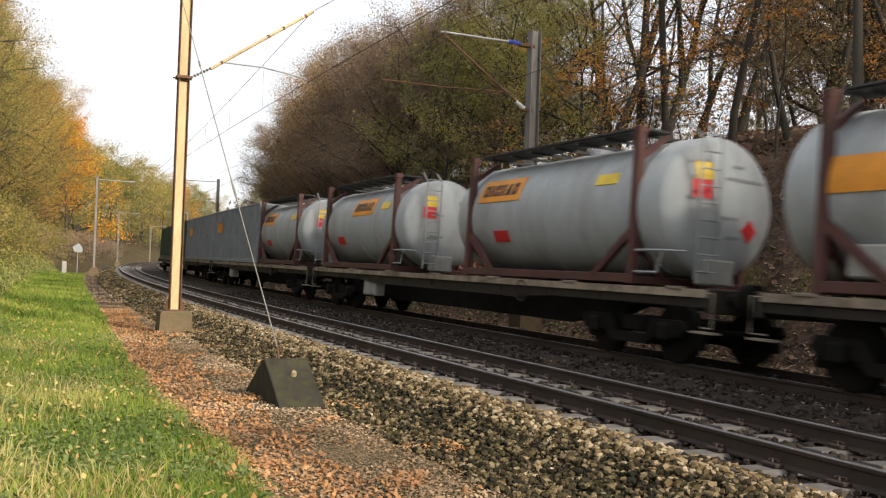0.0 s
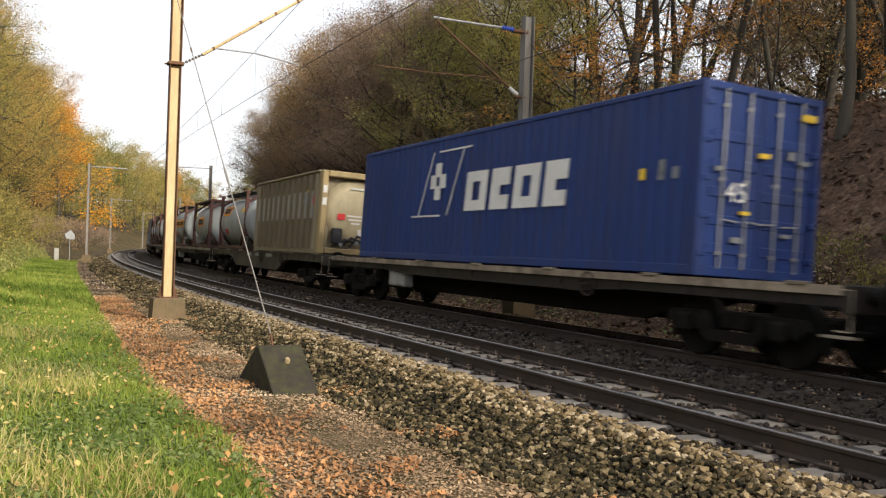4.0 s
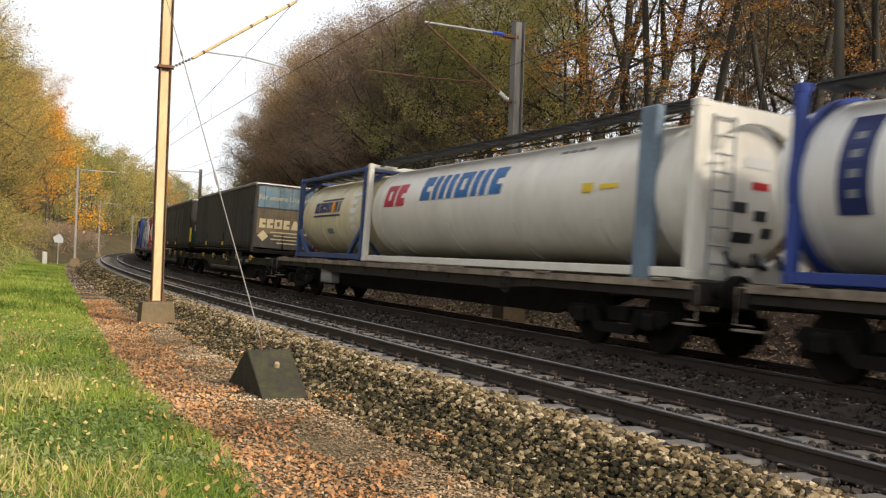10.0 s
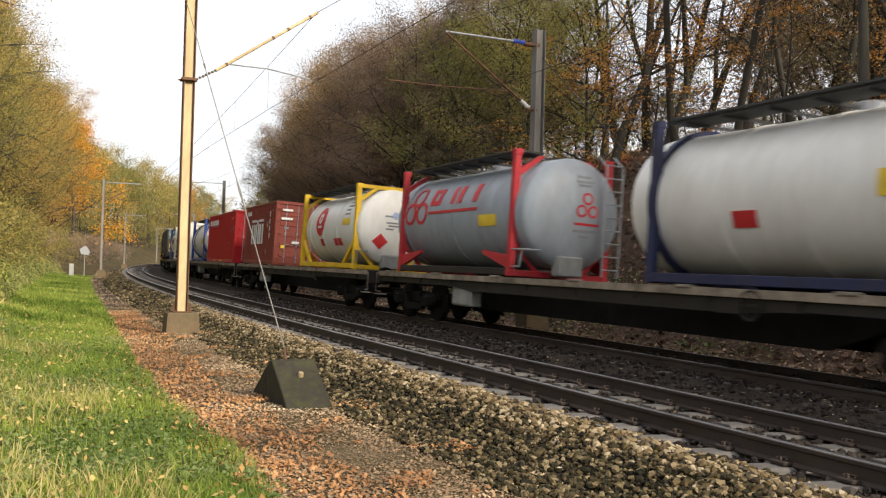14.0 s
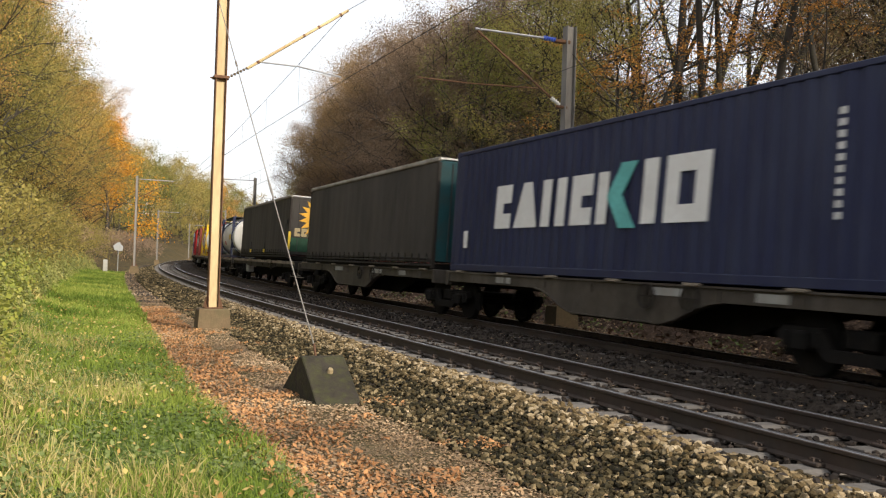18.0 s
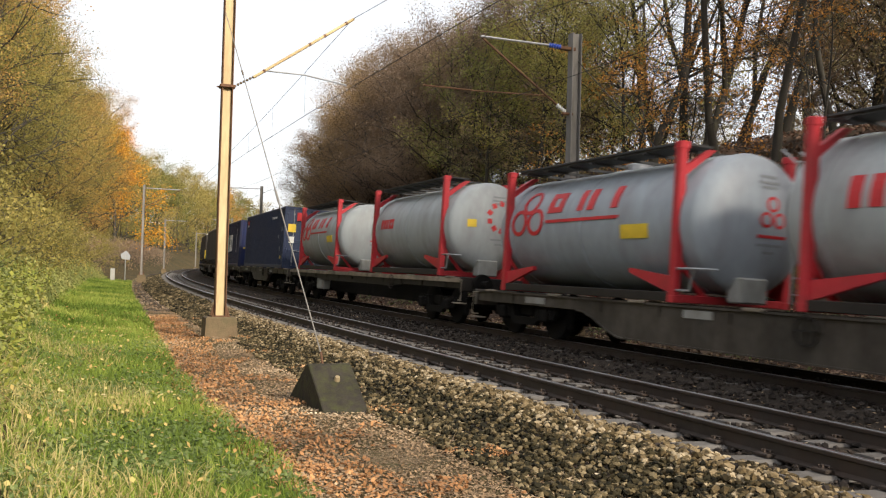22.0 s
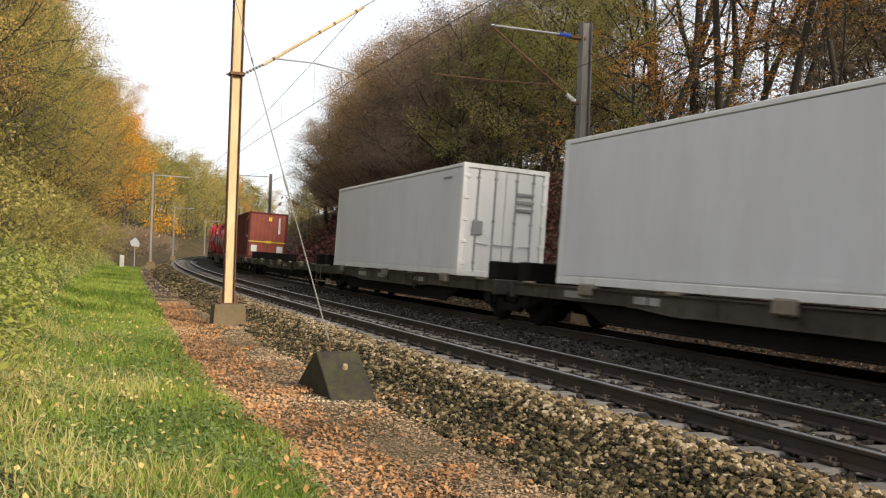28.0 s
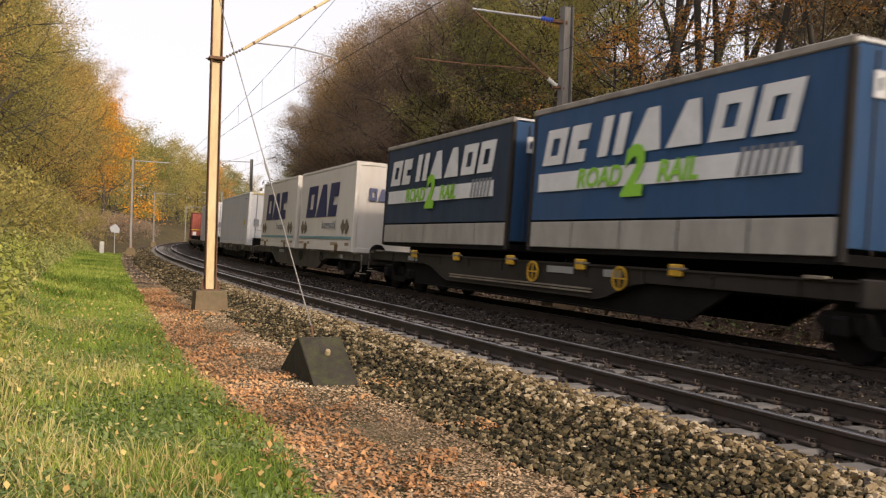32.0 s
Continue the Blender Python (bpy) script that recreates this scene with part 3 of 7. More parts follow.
        if ("f" if sy > 0 else "n") in ends or sy > 0:
            bogie(w, sy * (e - 2.0) if ("f" if sy > 0 else "n") in ends else sy * (e + 0.5))
    rng = random.Random(int(u * 7))
    pads = Shape()
    for i in range(7):
        k = -e + 0.7 + i * (2 * e - 1.4) / 6
        pads.box((-1.22, k, top + 0.005), (0.13, 0.34, 0.05), 0.01)
        pads.box((1.22, k, top + 0.005), (0.13, 0.34, 0.05), 0.01)
    part("container_pad", pads, PAD, w)
    gear = Shape()
    gear.lathe([(-0.5, 0.05), (-0.48, 0.17), (0.48, 0.17), (0.5, 0.05)], 1, (0.35, 1.2, 0.58), 14)
    gear.tube([(-0.3, -3.0, 0.62), (-0.3, 3.0, 0.62)], 0.03, 6)
    gear.tube([(0.3, -4.0, 0.5), (0.3, 4.0, 0.5)], 0.025, 6)
    part("brake_gear", gear, BLACK, w)
    bx = Shape()
    if kind == "flat":
        bx.box((-1.02, e - 4.9, 0.72), (0.28, 0.95, 0.52), 0.03)
        bx.box((-1.17, e - 4.9, 0.72), (0.02, 0.80, 0.42))
        part("equipment_box", bx, PANEL, w, "pale dusty equipment box")
    else:
        for i in range(3):
            bx.box((-1.21, rng.uniform(-e + 2, e - 2), top - thin * 0.55), (0.012, rng.uniform(0.5, 1.0), 0.13))
        part("data_panel", bx, PANEL, w, "pale lettering panel")
    hw = Shape()
    for y in ((-e + 5.2,) if kind in ("flat", "low") else (-e + 5.0, -1.0)):
        hw.lathe([(-0.014, 0.185), (-0.014, 0.215), (0.014, 0.215), (0.014, 0.185), (-0.014, 0.185)], 0, (-1.25, y, top - 0.22), 18, caps=False)
        hw.box((-1.25, y, top - 0.22), (0.02, 0.38, 0.025))
        hw.box((-1.25, y, top - 0.22), (0.019, 0.025, 0.38))
    part("handwheel", hw, YELLOW if kind == "pocket" and u < -300 else IRON, w, "brake handwheel")
    if kind == "pocket":
        for i in range(5):
            sw = Shape()
            sw.box((-1.24, -e + 3.5 + i * (2 * e - 7) / 4, top - 0.02), (0.08, 0.17 if u > -300 else 0.3, 0.20), 0.02)
            part("securing_block", sw, YELLOW, w, "yellow securing block")
        rl = Shape()
        for z in (0.28, 0.42):
            rl.box((-1.22, 0, top - deep + z * 0.4), (0.03, 2 * b, 0.03))
        part("guide_rail", rl, PAD, w)
    if kind == "low":
        for sy in (-1, 1):
            bxx = Shape()
            bxx.box((0.0, sy * (e - 0.25), top + 0.22), (2.3, 0.5, 0.42), 0.03)
            part("end_block", bxx, BLACK, w)
        for i in range(3):
            lk = Shape()
            lk.box((-1.25, -e + 3 + i * (2 * e - 6) / 2, top - 0.05), (0.12, 0.45, 0.24), 0.03)
            part("lock_block", lk, PAD, w)
    return w


# decals
def flat_panel(sh, side, y, z, wy, hz, half, off=0.012, slant=0.0):
    """A thin plate on a box load: side 'L' (towards -x) spans y and z; side 'N' (near end, -y) spans x and z. slant leans it."""
    if side == "L":
        q = [(y - wy / 2, z - hz / 2), (y + wy / 2, z - hz / 2), (y + wy / 2 - slant, z + hz / 2), (y - wy / 2 - slant, z + hz / 2)]
        sh.prism(q, 0, -half - off, -half)
    else:
        q = [(y - wy / 2, z - hz / 2), (y + wy / 2, z - hz / 2), (y + wy / 2 + slant, z + hz / 2), (y - wy / 2 + slant, z + hz / 2)]
        sh.prism(q, 1, -half - off, -half)


# plain block shapes that stand for trade names: strips (low, high, left and right at the low edge, left and right at the high edge)
BLOCKS = {
    "o": (1.0, [(0, 1, 0, 0.32, 0, 0.32), (0, 1, 0.68, 1, 0.68, 1), (0, 0.26, 0.32, 0.68, 0.32, 0.68), (0.74, 1, 0.32, 0.68, 0.32, 0.68)]),
    "e": (0.8, [(0, 1, 0, 0.5, 0, 0.5), (0, 0.34, 0.5, 1, 0.5, 1), (0.58, 1, 0.5, 1, 0.5, 1)]),
    "h": (1.05, [(0, 1, 0, 0.36, 0, 0.36), (0, 1, 0.60, 0.96, 0.60, 0.96)]),
    "a": (1.1, [(0, 1, 0, 1, 0.34, 0.70)]),
    "i": (0.36, [(0, 1, 0, 1, 0, 1)]),
    " ": (0.5, []),
}


def strips(code, gap):
    """Strips of a row of blocks on a unit line."""
    if isinstance(code, int):
        code = ("oheaeh" * code)[:code]
    total = sum(BLOCKS[c][0] for c in code) + gap * (len(code) - 1)
    x, out = 0.0, []
    for c in code:
        w, rows = BLOCKS[c]
        out += [(v0, v1, *[(x + q * w) / total for q in xs]) for v0, v1, *xs in rows]
        x += w + gap
    return out


def logo(parent, name, material, y0, y1, z, h, code, half, slant=0.0, off=0.008, label="", side="L", gap=0.2):
    """A trade name as a row of plain blocks. On side L the first is at y0, the far end."""
    sh = Shape()
    lean = -slant if side == "L" else slant
    for v0, v1, a0, b0, a1, b1 in strips(code, gap):
        q = [(y0 + (y1 - y0) * f + lean * (v - 0.5), z + h * (v - 0.5)) for f, v in ((a0, v0), (b0, v0), (b1, v1), (a1, v1))]
        sh.prism(q, 0 if side == "L" else 1, -half - off, -half)
    return part(name, sh, material, parent, label)


PALE = mat("lettering_white", (0.72, 0.72, 0.70), 0.5, 0, 0.08, dirt=0.25, dirt_col=(0.4, 0.38, 0.34))
DARK_BLUE = mat("lettering_blue", (0.016, 0.028, 0.115), 0.5, 0, 0.1, dirt=0.2)
RED_MARK = mat("red_mark", (0.55, 0.03, 0.035), 0.5, 0, 0.1, dirt=0.2)
ORANGE_MARK = mat("orange_mark", (0.75, 0.30, 0.03), 0.5, 0, 0.1, dirt=0.25)
YELLOW_MARK = mat("yellow_mark", (0.78, 0.55, 0.05), 0.5, 0, 0.1, dirt=0.25)
GREY_MARK = mat("grey_mark", (0.22, 0.23, 0.24), 0.6, 0, 0.1)
BLACK_MARK = mat("black_mark", (0.03, 0.03, 0.035), 0.6, 0, 0.1)
GREEN_MARK = mat("green_mark", (0.25, 0.55, 0.05), 0.5, 0, 0.1)


def marks(parent, half, length, h, seed, near=True):
    """Small unreadable notices as plain bars."""
    rng = random.Random(seed)
    for material, k in ((GREY_MARK, 3), (YELLOW_MARK, 1)):
        sh = Shape()
        for i in range(k):
            flat_panel(sh, "L", -length / 2 + rng.uniform(0.3, 1.5), rng.uniform(0.5, h * 0.9), 0.13, rng.uniform(0.05, 0.26), half)
        if near:
            for i in range(k + 2):
                flat_panel(sh, "N", rng.uniform(-0.9, 0.9), rng.uniform(0.5, h * 0.92), rng.uniform(0.12, 0.3), rng.uniform(0.05, 0.13), length / 2, 0.04)
        part("notice", sh, material, parent)


# box containers
def box_container(name, u_far, u_near, floor, h, material, label, ribs=0.28, doors=True, rail=None, wide=2.44, end=None):
    n = u_far - u_near
    ob = load(name, u_far, u_near, floor, label, "container")
    rail = rail or material
    end = end or rail
    for sx in (-1, 1):
        sh = Shape()
        x = sx * (wide / 2 - 0.035)
        if ribs:
            k, pts = -n / 2 + 0.16, [(x + sx * 0.028, -n / 2 + 0.16)]
            while k < n / 2 - 0.16 - ribs:
                pts += [(x + sx * 0.028, k + ribs * 0.26), (x - sx * 0.008, k + ribs * 0.48), (x - sx * 0.008, k + ribs * 0.76), (x + sx * 0.028, k + ribs * 0.98)]
                k += ribs
            pts += [(x + sx * 0.028, n / 2 - 0.16), (x - sx * 0.04, n / 2 - 0.16), (x - sx * 0.04, -n / 2 + 0.16)]
            m2 = len(pts)
            vs = [(a, b, z) for z in (0.15, h - 0.1) for a, b in pts]
            fs = [(i, i + 1, m2 + i + 1, m2 + i) for i in range(m2 - 1)]
            sh.add(vs, fs)
        else:
            sh.box((x, 0, h / 2), (0.04, n - 0.2, h - 0.22))
            sh.box((x + sx * 0.022, 0, 0.24), (0.02, n - 0.24, 0.12))
        part("side_wall", sh, material, ob)
    sh = Shape()
    for sx in (-1, 1):
        for sy in (-1, 1):
            sh.box((sx * (wide / 2 - 0.07), sy * (n / 2 - 0.08), h / 2), (0.14, 0.16, h), 0.015)
            for z in (0.06, h - 0.06):
                sh.box((sx * (wide / 2 - 0.085), sy * (n / 2 - 0.088), z), (0.178, 0.18, 0.124), 0.012)
        sh.box((sx * (wide / 2 - 0.05), 0, 0.08), (0.10, n - 0.3, 0.15), 0.01)
        sh.box((sx * (wide / 2 - 0.045), 0, h - 0.05), (0.085, n - 0.3, 0.09), 0.01)
    for sy in (-1, 1):
        sh.box((0, sy * (n / 2 - 0.07), 0.08), (wide - 0.3, 0.12, 0.15), 0.01)
        sh.box((0, sy * (n / 2 - 0.07), h - 0.06), (wide - 0.3, 0.12, 0.12), 0.01)
    part("corner_frame", sh, rail, ob)
    part("roof", Shape().box((0, 0, h - 0.03), (wide - 0.16, n - 0.2, 0.04)), material, ob)
    part("base", Shape().box((0, 0, 0.12), (wide - 0.2, n - 0.2, 0.10)), BLACK, ob)
    part("front_wall", Shape().box((0, n / 2 - 0.07, h / 2), (wide - 0.26, 0.05, h - 0.24)), material, ob)
    if doors:
        for sx in (-1, 1):
            d = Shape()
            d.box((sx * (wide / 4 - 0.07), -n / 2 + 0.07, h / 2), (wide / 2 - 0.15, 0.05, h - 0.26), 0.01)
            door = part("door", d, material, ob)
            k = 0.42
            while ribs and k < h - 0.4:
                part("door_rib", Shape().box((sx * (wide / 4 - 0.07), -n / 2 + 0.04, k), (wide / 2 - 0.3, 0.03, 0.16), 0.014), material, door)
                k += 0.42
            for q in (0.30, 0.78):
                br = Shape()
                x = sx * q
                br.tube([(x, -n / 2 - 0.005, 0.12), (x, -n / 2 - 0.005, h - 0.10)], 0.019, 6)
                for z in (0.35, h * 0.5, h - 0.35):
                    br.box((x, -n / 2 + 0.01, z), (0.09, 0.04, 0.05))
                br.tube([(x, -n / 2 - 0.02, 0.85), (x - sx * 0.35, -n / 2 - 0.02, 0.83)], 0.014, 5)
                part("lock_rod", br, GALV, door)
            hg = Shape()
            for z in (0.3, 0.8, 1.3, 1.8, 2.3):
                hg.box((sx * (wide / 2 - 0.12), -n / 2 + 0.0, z * h / 2.6), (0.14, 0.05, 0.09), 0.01)
            part("hinge", hg, rail, door)
    else:
        d = part("end_wall", Shape().box((0, -n / 2 + 0.07, h / 2), (wide - 0.26, 0.05, h - 0.24)), end, ob)
        k = -wide / 2 + 0.3
        while k < wide / 2 - 0.2 and (ribs or name != "swap_body"):
            part("rib", Shape().box((k, -n / 2 + 0.035, h / 2), (0.14, 0.03, h - 0.3), 0.012), end, d)
            k += 0.26
    return ob


# tank containers
def patch(y0, y1, a0, a1, r, zc, n=6):
    """A thin curved plate on the left flank of a shell; angles in degrees above the horizontal."""
    sh = Shape()
    vs = []
    for rr in (r, r + 0.018):
        for y in (y0, y1):
            for i in range(n + 1):
                w = radians(a0 + (a1 - a0) * i / n)
                vs.append((-rr * math.cos(w), y, zc + rr * math.sin(w)))
    k = n + 1
    fs = []
    for i in range(n):
        fs += [(2 * k + i, 2 * k + i + 1, 3 * k + i + 1, 3 * k + i), (i, k + i, k + i + 1, i + 1)]
        fs += [(i, i + 1, 2 * k + i + 1, 2 * k + i), (k + i, 3 * k + i, 3 * k + i + 1, k + i + 1)]
    fs += [(0, 2 * k, 3 * k, k), (n, k + n, 3 * k + n, 2 * k + n)]
    return sh.add(vs, fs)


def disc_patch(yc, ac, ry, ra, r, zc, hole=0.0, n=28):
    """An oval plate (or ring, with a hole) on the left flank of a shell; ra in degrees."""
    sh = Shape()
    vs, fs = [], []
    for k, e in ((hole, 0.0), (1.0, 0.0), (1.0, 0.018), (hole, 0.018)):
        for i in range(n):
            w = 2 * math.pi * i / n
            a = radians(ac + ra * k * math.sin(w))
            vs.append((-(r + e) * math.cos(a), yc + ry * k * math.cos(w), zc + (r + e) * math.sin(a)))
    for b in range(3):
        for i in range(n):
            j = (i + 1) % n
            fs.append((b * n + i, b * n + j, b * n + n + j, b * n + n + i))
    if not hole:
        vs, fs = [], []
        for k, e in ((1.0, 0.0), (1.0, 0.018), (0.75, 0.018), (0.5, 0.018), (0.25, 0.018), (0.02, 0.018)):
            for i in range(n):
                w = 2 * math.pi * i / n
                a = radians(ac + ra * k * math.sin(w))
                vs.append((-(r + e) * math.cos(a), yc + ry * k * math.cos(w), zc + (r + e) * math.sin(a)))
        for b in range(5):
            for i in range(n):
                j = (i + 1) % n
                fs.append((b * n + i, b * n + j, b * n + n + j, b * n + n + i))
        fs.append(tuple(5 * n + i for i in range(n)))
    else:
        fs += [(3 * n + i, 3 * n + (i + 1) % n, (i + 1) % n, i) for i in range(n)]
    return sh.add(vs, fs)


def shell_logo(parent, name, material, y0, y1, a0, a1, r, zc, code, label="", gap=0.25):
    """A trade name on a shell as a row of plain blocks."""
    sh = Shape()
    for v0, v1, l0, r0, l1, r1 in strips(code, gap):
        m_ = 4
        vs, fs = [], []
        for e in (0.0, 0.018):
            for k in range(m_ + 1):
                u = k / m_
                w = radians(a0 + (a1 - a0) * (v0 + (v1 - v0) * u))
                for f in (l0 + (l1 - l0) * u, r0 + (r1 - r0) * u):
                    vs.append((-(r + e) * math.cos(w), y0 + (y1 - y0) * f, zc + (r + e) * math.sin(w)))
        o = 2 * (m_ + 1)
        for k in range(m_):
            fs += [(o + 2 * k, o + 2 * k + 1, o + 2 * k + 3, o + 2 * k + 2), (2 * k, 2 * k + 2, o + 2 * k + 2, o + 2 * k), (2 * k + 1, o + 2 * k + 1, o + 2 * k + 3, 2 * k + 3)]
        fs += [(0, o, o + 1, 1), (o - 2, o - 1, 2 * o - 1, 2 * o - 2)]
        sh.add(vs, fs)
    return part(name, sh, material, parent, label)


def dome_plate(x, z, wx, hz, r, y_end, deep, zc, turn=0.0, disc=False):
    """A thin plate lying on the near dished end."""
    sh = Shape()
    pts = []
    if disc:
        ring = [(wx / 2 * math.cos(2 * math.pi * i / 16), hz / 2 * math.sin(2 * math.pi * i / 16)) for i in range(16)]
    else:
        c, s_ = math.cos(radians(turn)), math.sin(radians(turn))
        ring = [(a * wx / 2 * c - b * hz / 2 * s_, a * wx / 2 * s_ + b * hz / 2 * c) for a, b in ((-1, -1), (0, -1), (1, -1), (1, 0), (1, 1), (0, 1), (-1, 1), (-1, 0))]
    ring.append((0, 0))
    for e in (0.0, 0.012):
        for a, b in ring:
            q = min(1.0, ((x + a) ** 2 + (z + b - zc) ** 2) / r ** 2)
            pts.append((x + a, y_end - deep * (math.sqrt(1 - q)) - e, z + b))
    k = len(ring)
    m2 = k - 1
    fs = []
    for i in range(m2):
        j = (i + 1) % m2
        fs += [(k + i, k + j, 2 * k - 1), (i, j, k + j, k + i)]
    return sh.add(pts, fs)


def tank(name, u_far, u_near, floor, shell, frame, label, struts=True, doc=False, over=0.0, h=2.59, beam=True, bands=4, walkway=True, ladder=False, r=1.17, blades=False, near_over=None):
    """A tank in its lifting frame. over: metres that the shell stands out past the end frames."""
    n = u_far - u_near
    ob = load(name, u_far, u_near, floor, label, "tank container")
    zc = h - r - 0.10
    a = n / 2 + over - 0.30 if over else n / 2 - 0.42
    b = n / 2 + (over if near_over is None else near_over) - 0.30 if (over or near_over) else n / 2 - 0.42
    deep = 0.36
    prof = []
    for i in range(9):
        w = math.pi / 2 * i / 8
        prof.append((-b - deep * math.cos(w), max(0.02, r * math.sin(w))))
    prof += [(-b * 0.33, r), (a * 0.33, r)]
    for i in range(9):
        w = math.pi / 2 * (8 - i) / 8
        prof.append((a + deep * math.cos(w), max(0.02, r * math.sin(w))))
    part("shell", Shape().lathe(prof, 1, (0, 0, zc), 40), shell, ob, smooth=True)
    for i in range(bands):
        y = -b + 0.5 + i * (a + b - 1.0) / max(1, bands - 1)
        part("band", Shape().lathe([(y - 0.05, r + 0.002), (y - 0.05, r + 0.014), (y + 0.05, r + 0.014), (y + 0.05, r + 0.002)], 1, (0, 0, zc), 40), shell, ob, smooth=True)
    p = 0.075
    for sy in (-1, 1):
        sh = Shape()
        y = sy * (n / 2 - p)
        for sx in (-1, 1):
            sh.box((sx * 1.14, y, h / 2), (0.15, 0.15, h), 0.015)
            for z in (0.06, h - 0.06):
                sh.box((sx * 1.13, y, z), (0.178, 0.17, 0.124), 0.012)
            if struts is not True:
                continue
            sh.prism([(sx * 1.07, 0.75), (sx * 1.07, 0.58), (sx * 0.45, 0.10), (sx * 0.62, 0.10)], 1, y - 0.05, y + 0.05)
            sh.prism([(sx * 1.07, h - 0.55), (sx * 1.07, h - 0.40), (sx * 0.62, h - 0.08), (sx * 0.48, h - 0.08)], 1, y - 0.05, y + 0.05)
            if blades:
                sh.prism([(y - sy * 0.05, 0.14), (y - sy * 0.05, 0.42), (y - sy * 1.25, 0.55), (y - sy * 1.25, 0.47)], 0, sx * 1.12 - 0.04, sx * 1.12 + 0.04)
                continue
            sh.prism([(y - sy * 0.05, 0.95), (y - sy * 0.05, 0.80), (y - sy * 0.95, 0.12), (y - sy * 1.15, 0.12)], 0, sx * 1.14 - 0.05, sx * 1.14 + 0.05)
        sh.box((0, y, 0.07), (2.2, 0.13, 0.13), 0.01)
        if beam or not over:
            sh.box((0, y, h - 0.07), (2.2, 0.11, 0.11), 0.01)
        if struts == "arch":
            sh.lathe([(y - 0.06, r + 0.012), (y - 0.06, r + 0.085), (y + 0.06, r + 0.085), (y + 0.06, r + 0.012), (y - 0.06, r + 0.012)], 1, (0, 0, zc), 36, caps=False)
        part("end_frame", sh, frame, ob)
    for sx in (-1, 1):
        sh = Shape()
        sh.box((sx * 1.13, 0, 0.09), (0.12, n - 0.3, 0.15), 0.01)
        part("bottom_rail", sh, IRON if blades else frame, ob)
        if beam:
            sh = Shape()
            sh.box((sx * 1.14, 0, h - 0.06), (0.09, n - 0.3, 0.09), 0.01)
            part("top_rail", sh, frame, ob)
    if walkway:
        sh = Shape()
        sh.box((-0.72, 0, h - 0.015), (0.50, n - 0.25, 0.035))
        walk_ = part("walkway", sh, GREY_DARK, ob, "dark grating walkway")
        for i in range(7):
            part("walkway_bar", Shape().box((-0.3, -n / 2 + 0.5 + i * (n - 1) / 6, h - 0.05), (1.4, 0.06, 0.05)), GREY_DARK, walk_)
        part("handrail", Shape().tube([(-1.0, -n / 2 + 0.2, h + 0.02), (-1.0, n / 2 - 0.2, h + 0.02)], 0.025, 5), GREY_DARK, walk_)
        sh = Shape()
        sh.lathe([(h - 0.12, 0.28), (h + 0.02, 0.28), (h + 0.05, 0.22)], 2, (0.15, 0.0, 0), 14)
        part("manhole", sh, GALV, ob)
    if ladder:
        sh = Shape()
        y = -b - deep - 0.10
        cx = 0.75 if ladder is True else ladder
        for x in (cx - 0.2, cx + 0.2):
            sh.tube([(x, y, 0.1), (x, y, h - 0.25), (x, y + 0.35, h + 0.02)], 0.022, 6)
        for i in range(9):
            sh.tube([(cx - 0.2, y, 0.25 + i * 0.27), (cx + 0.2, y, 0.25 + i * 0.27)], 0.016, 5)
        part("ladder", sh, GALV, ob, "galvanised access ladder")
    if over or near_over:
        sh = Shape()
        y = -b - deep
        sh.tube([(-1.16, -n / 2 + 0.05, 0.55), (-1.16, y + 0.2, 0.55), (-0.9, y - 0.05, 0.55)], 0.022, 6)
        sh.tube([(-1.16, -n / 2 + 0.05, 0.20), (-1.16, y + 0.3, 0.20)], 0.022, 6)
        sh.tube([(-1.16, y + 0.3, 0.20), (-1.16, y + 0.2, 0.55)], 0.022, 6)
        part("side_guard", sh, GALV, ob)
        part("valve_box", Shape().box((-0.1, y + 0.18, 0.26), (0.55, 0.35, 0.42), 0.03), PANEL, ob)
    if doc:
        part("document_box", Shape().box((-0.85, n * 0.36, 0.42), (0.5, 0.85, 0.42), 0.03), PANEL, ob)
    return ob, dict(r=r, zc=zc, a=a, b=b, deep=deep, n=n)


GREY_DARK = mat("grating", (0.06, 0.06, 0.06), 0.7, 0.2, 0.25)
ANTIQUE = mat("frame_oxide_red", (0.085, 0.035, 0.030), 0.6, 0, 0.25, dirt=0.5)
SHELL_GREY = mat("shell_grey", (0.38, 0.41, 0.42), 0.5, 0.0, 0.10, size=2, dirt=0.55, dirt_col=(0.13, 0.11, 0.09), streak=3)
SHELL_WHITE = mat("shell_white", (0.76, 0.75, 0.71), 0.35, 0, 0.06, size=2, dirt=0.35, dirt_col=(0.35, 0.30, 0.24), streak=3)
SHELL_CREAM = mat("shell_cream", (0.73, 0.65, 0.43), 0.38, 0, 0.08, size=2, dirt=0.35, dirt_col=(0.3, 0.22, 0.12), streak=3)
SHELL_STEEL = mat("shell_steel", (0.33, 0.37, 0.41), 0.46, 0.05, 0.12, size=2, dirt=0.45, dirt_col=(0.12, 0.09, 0.08), streak=3)
FRAME_RED = mat("frame_red", (0.46, 0.03, 0.04), 0.45, 0, 0.12, dirt=0.3)
FRAME_YELLOW = mat("frame_yellow", (0.72, 0.46, 0.02), 0.45, 0, 0.1, dirt=0.3)
FRAME_BLUE = mat("frame_blue", (0.045, 0.08, 0.20), 0.5, 0, 0.15, dirt=0.3)
FRAME_NAVY = mat("frame_navy", (0.02, 0.025, 0.07), 0.5, 0, 0.15, dirt=0.3)
FRAME_GREY = mat("frame_grey", (0.25, 0.26, 0.26), 0.5, 0.1, 0.15, dirt=0.4)


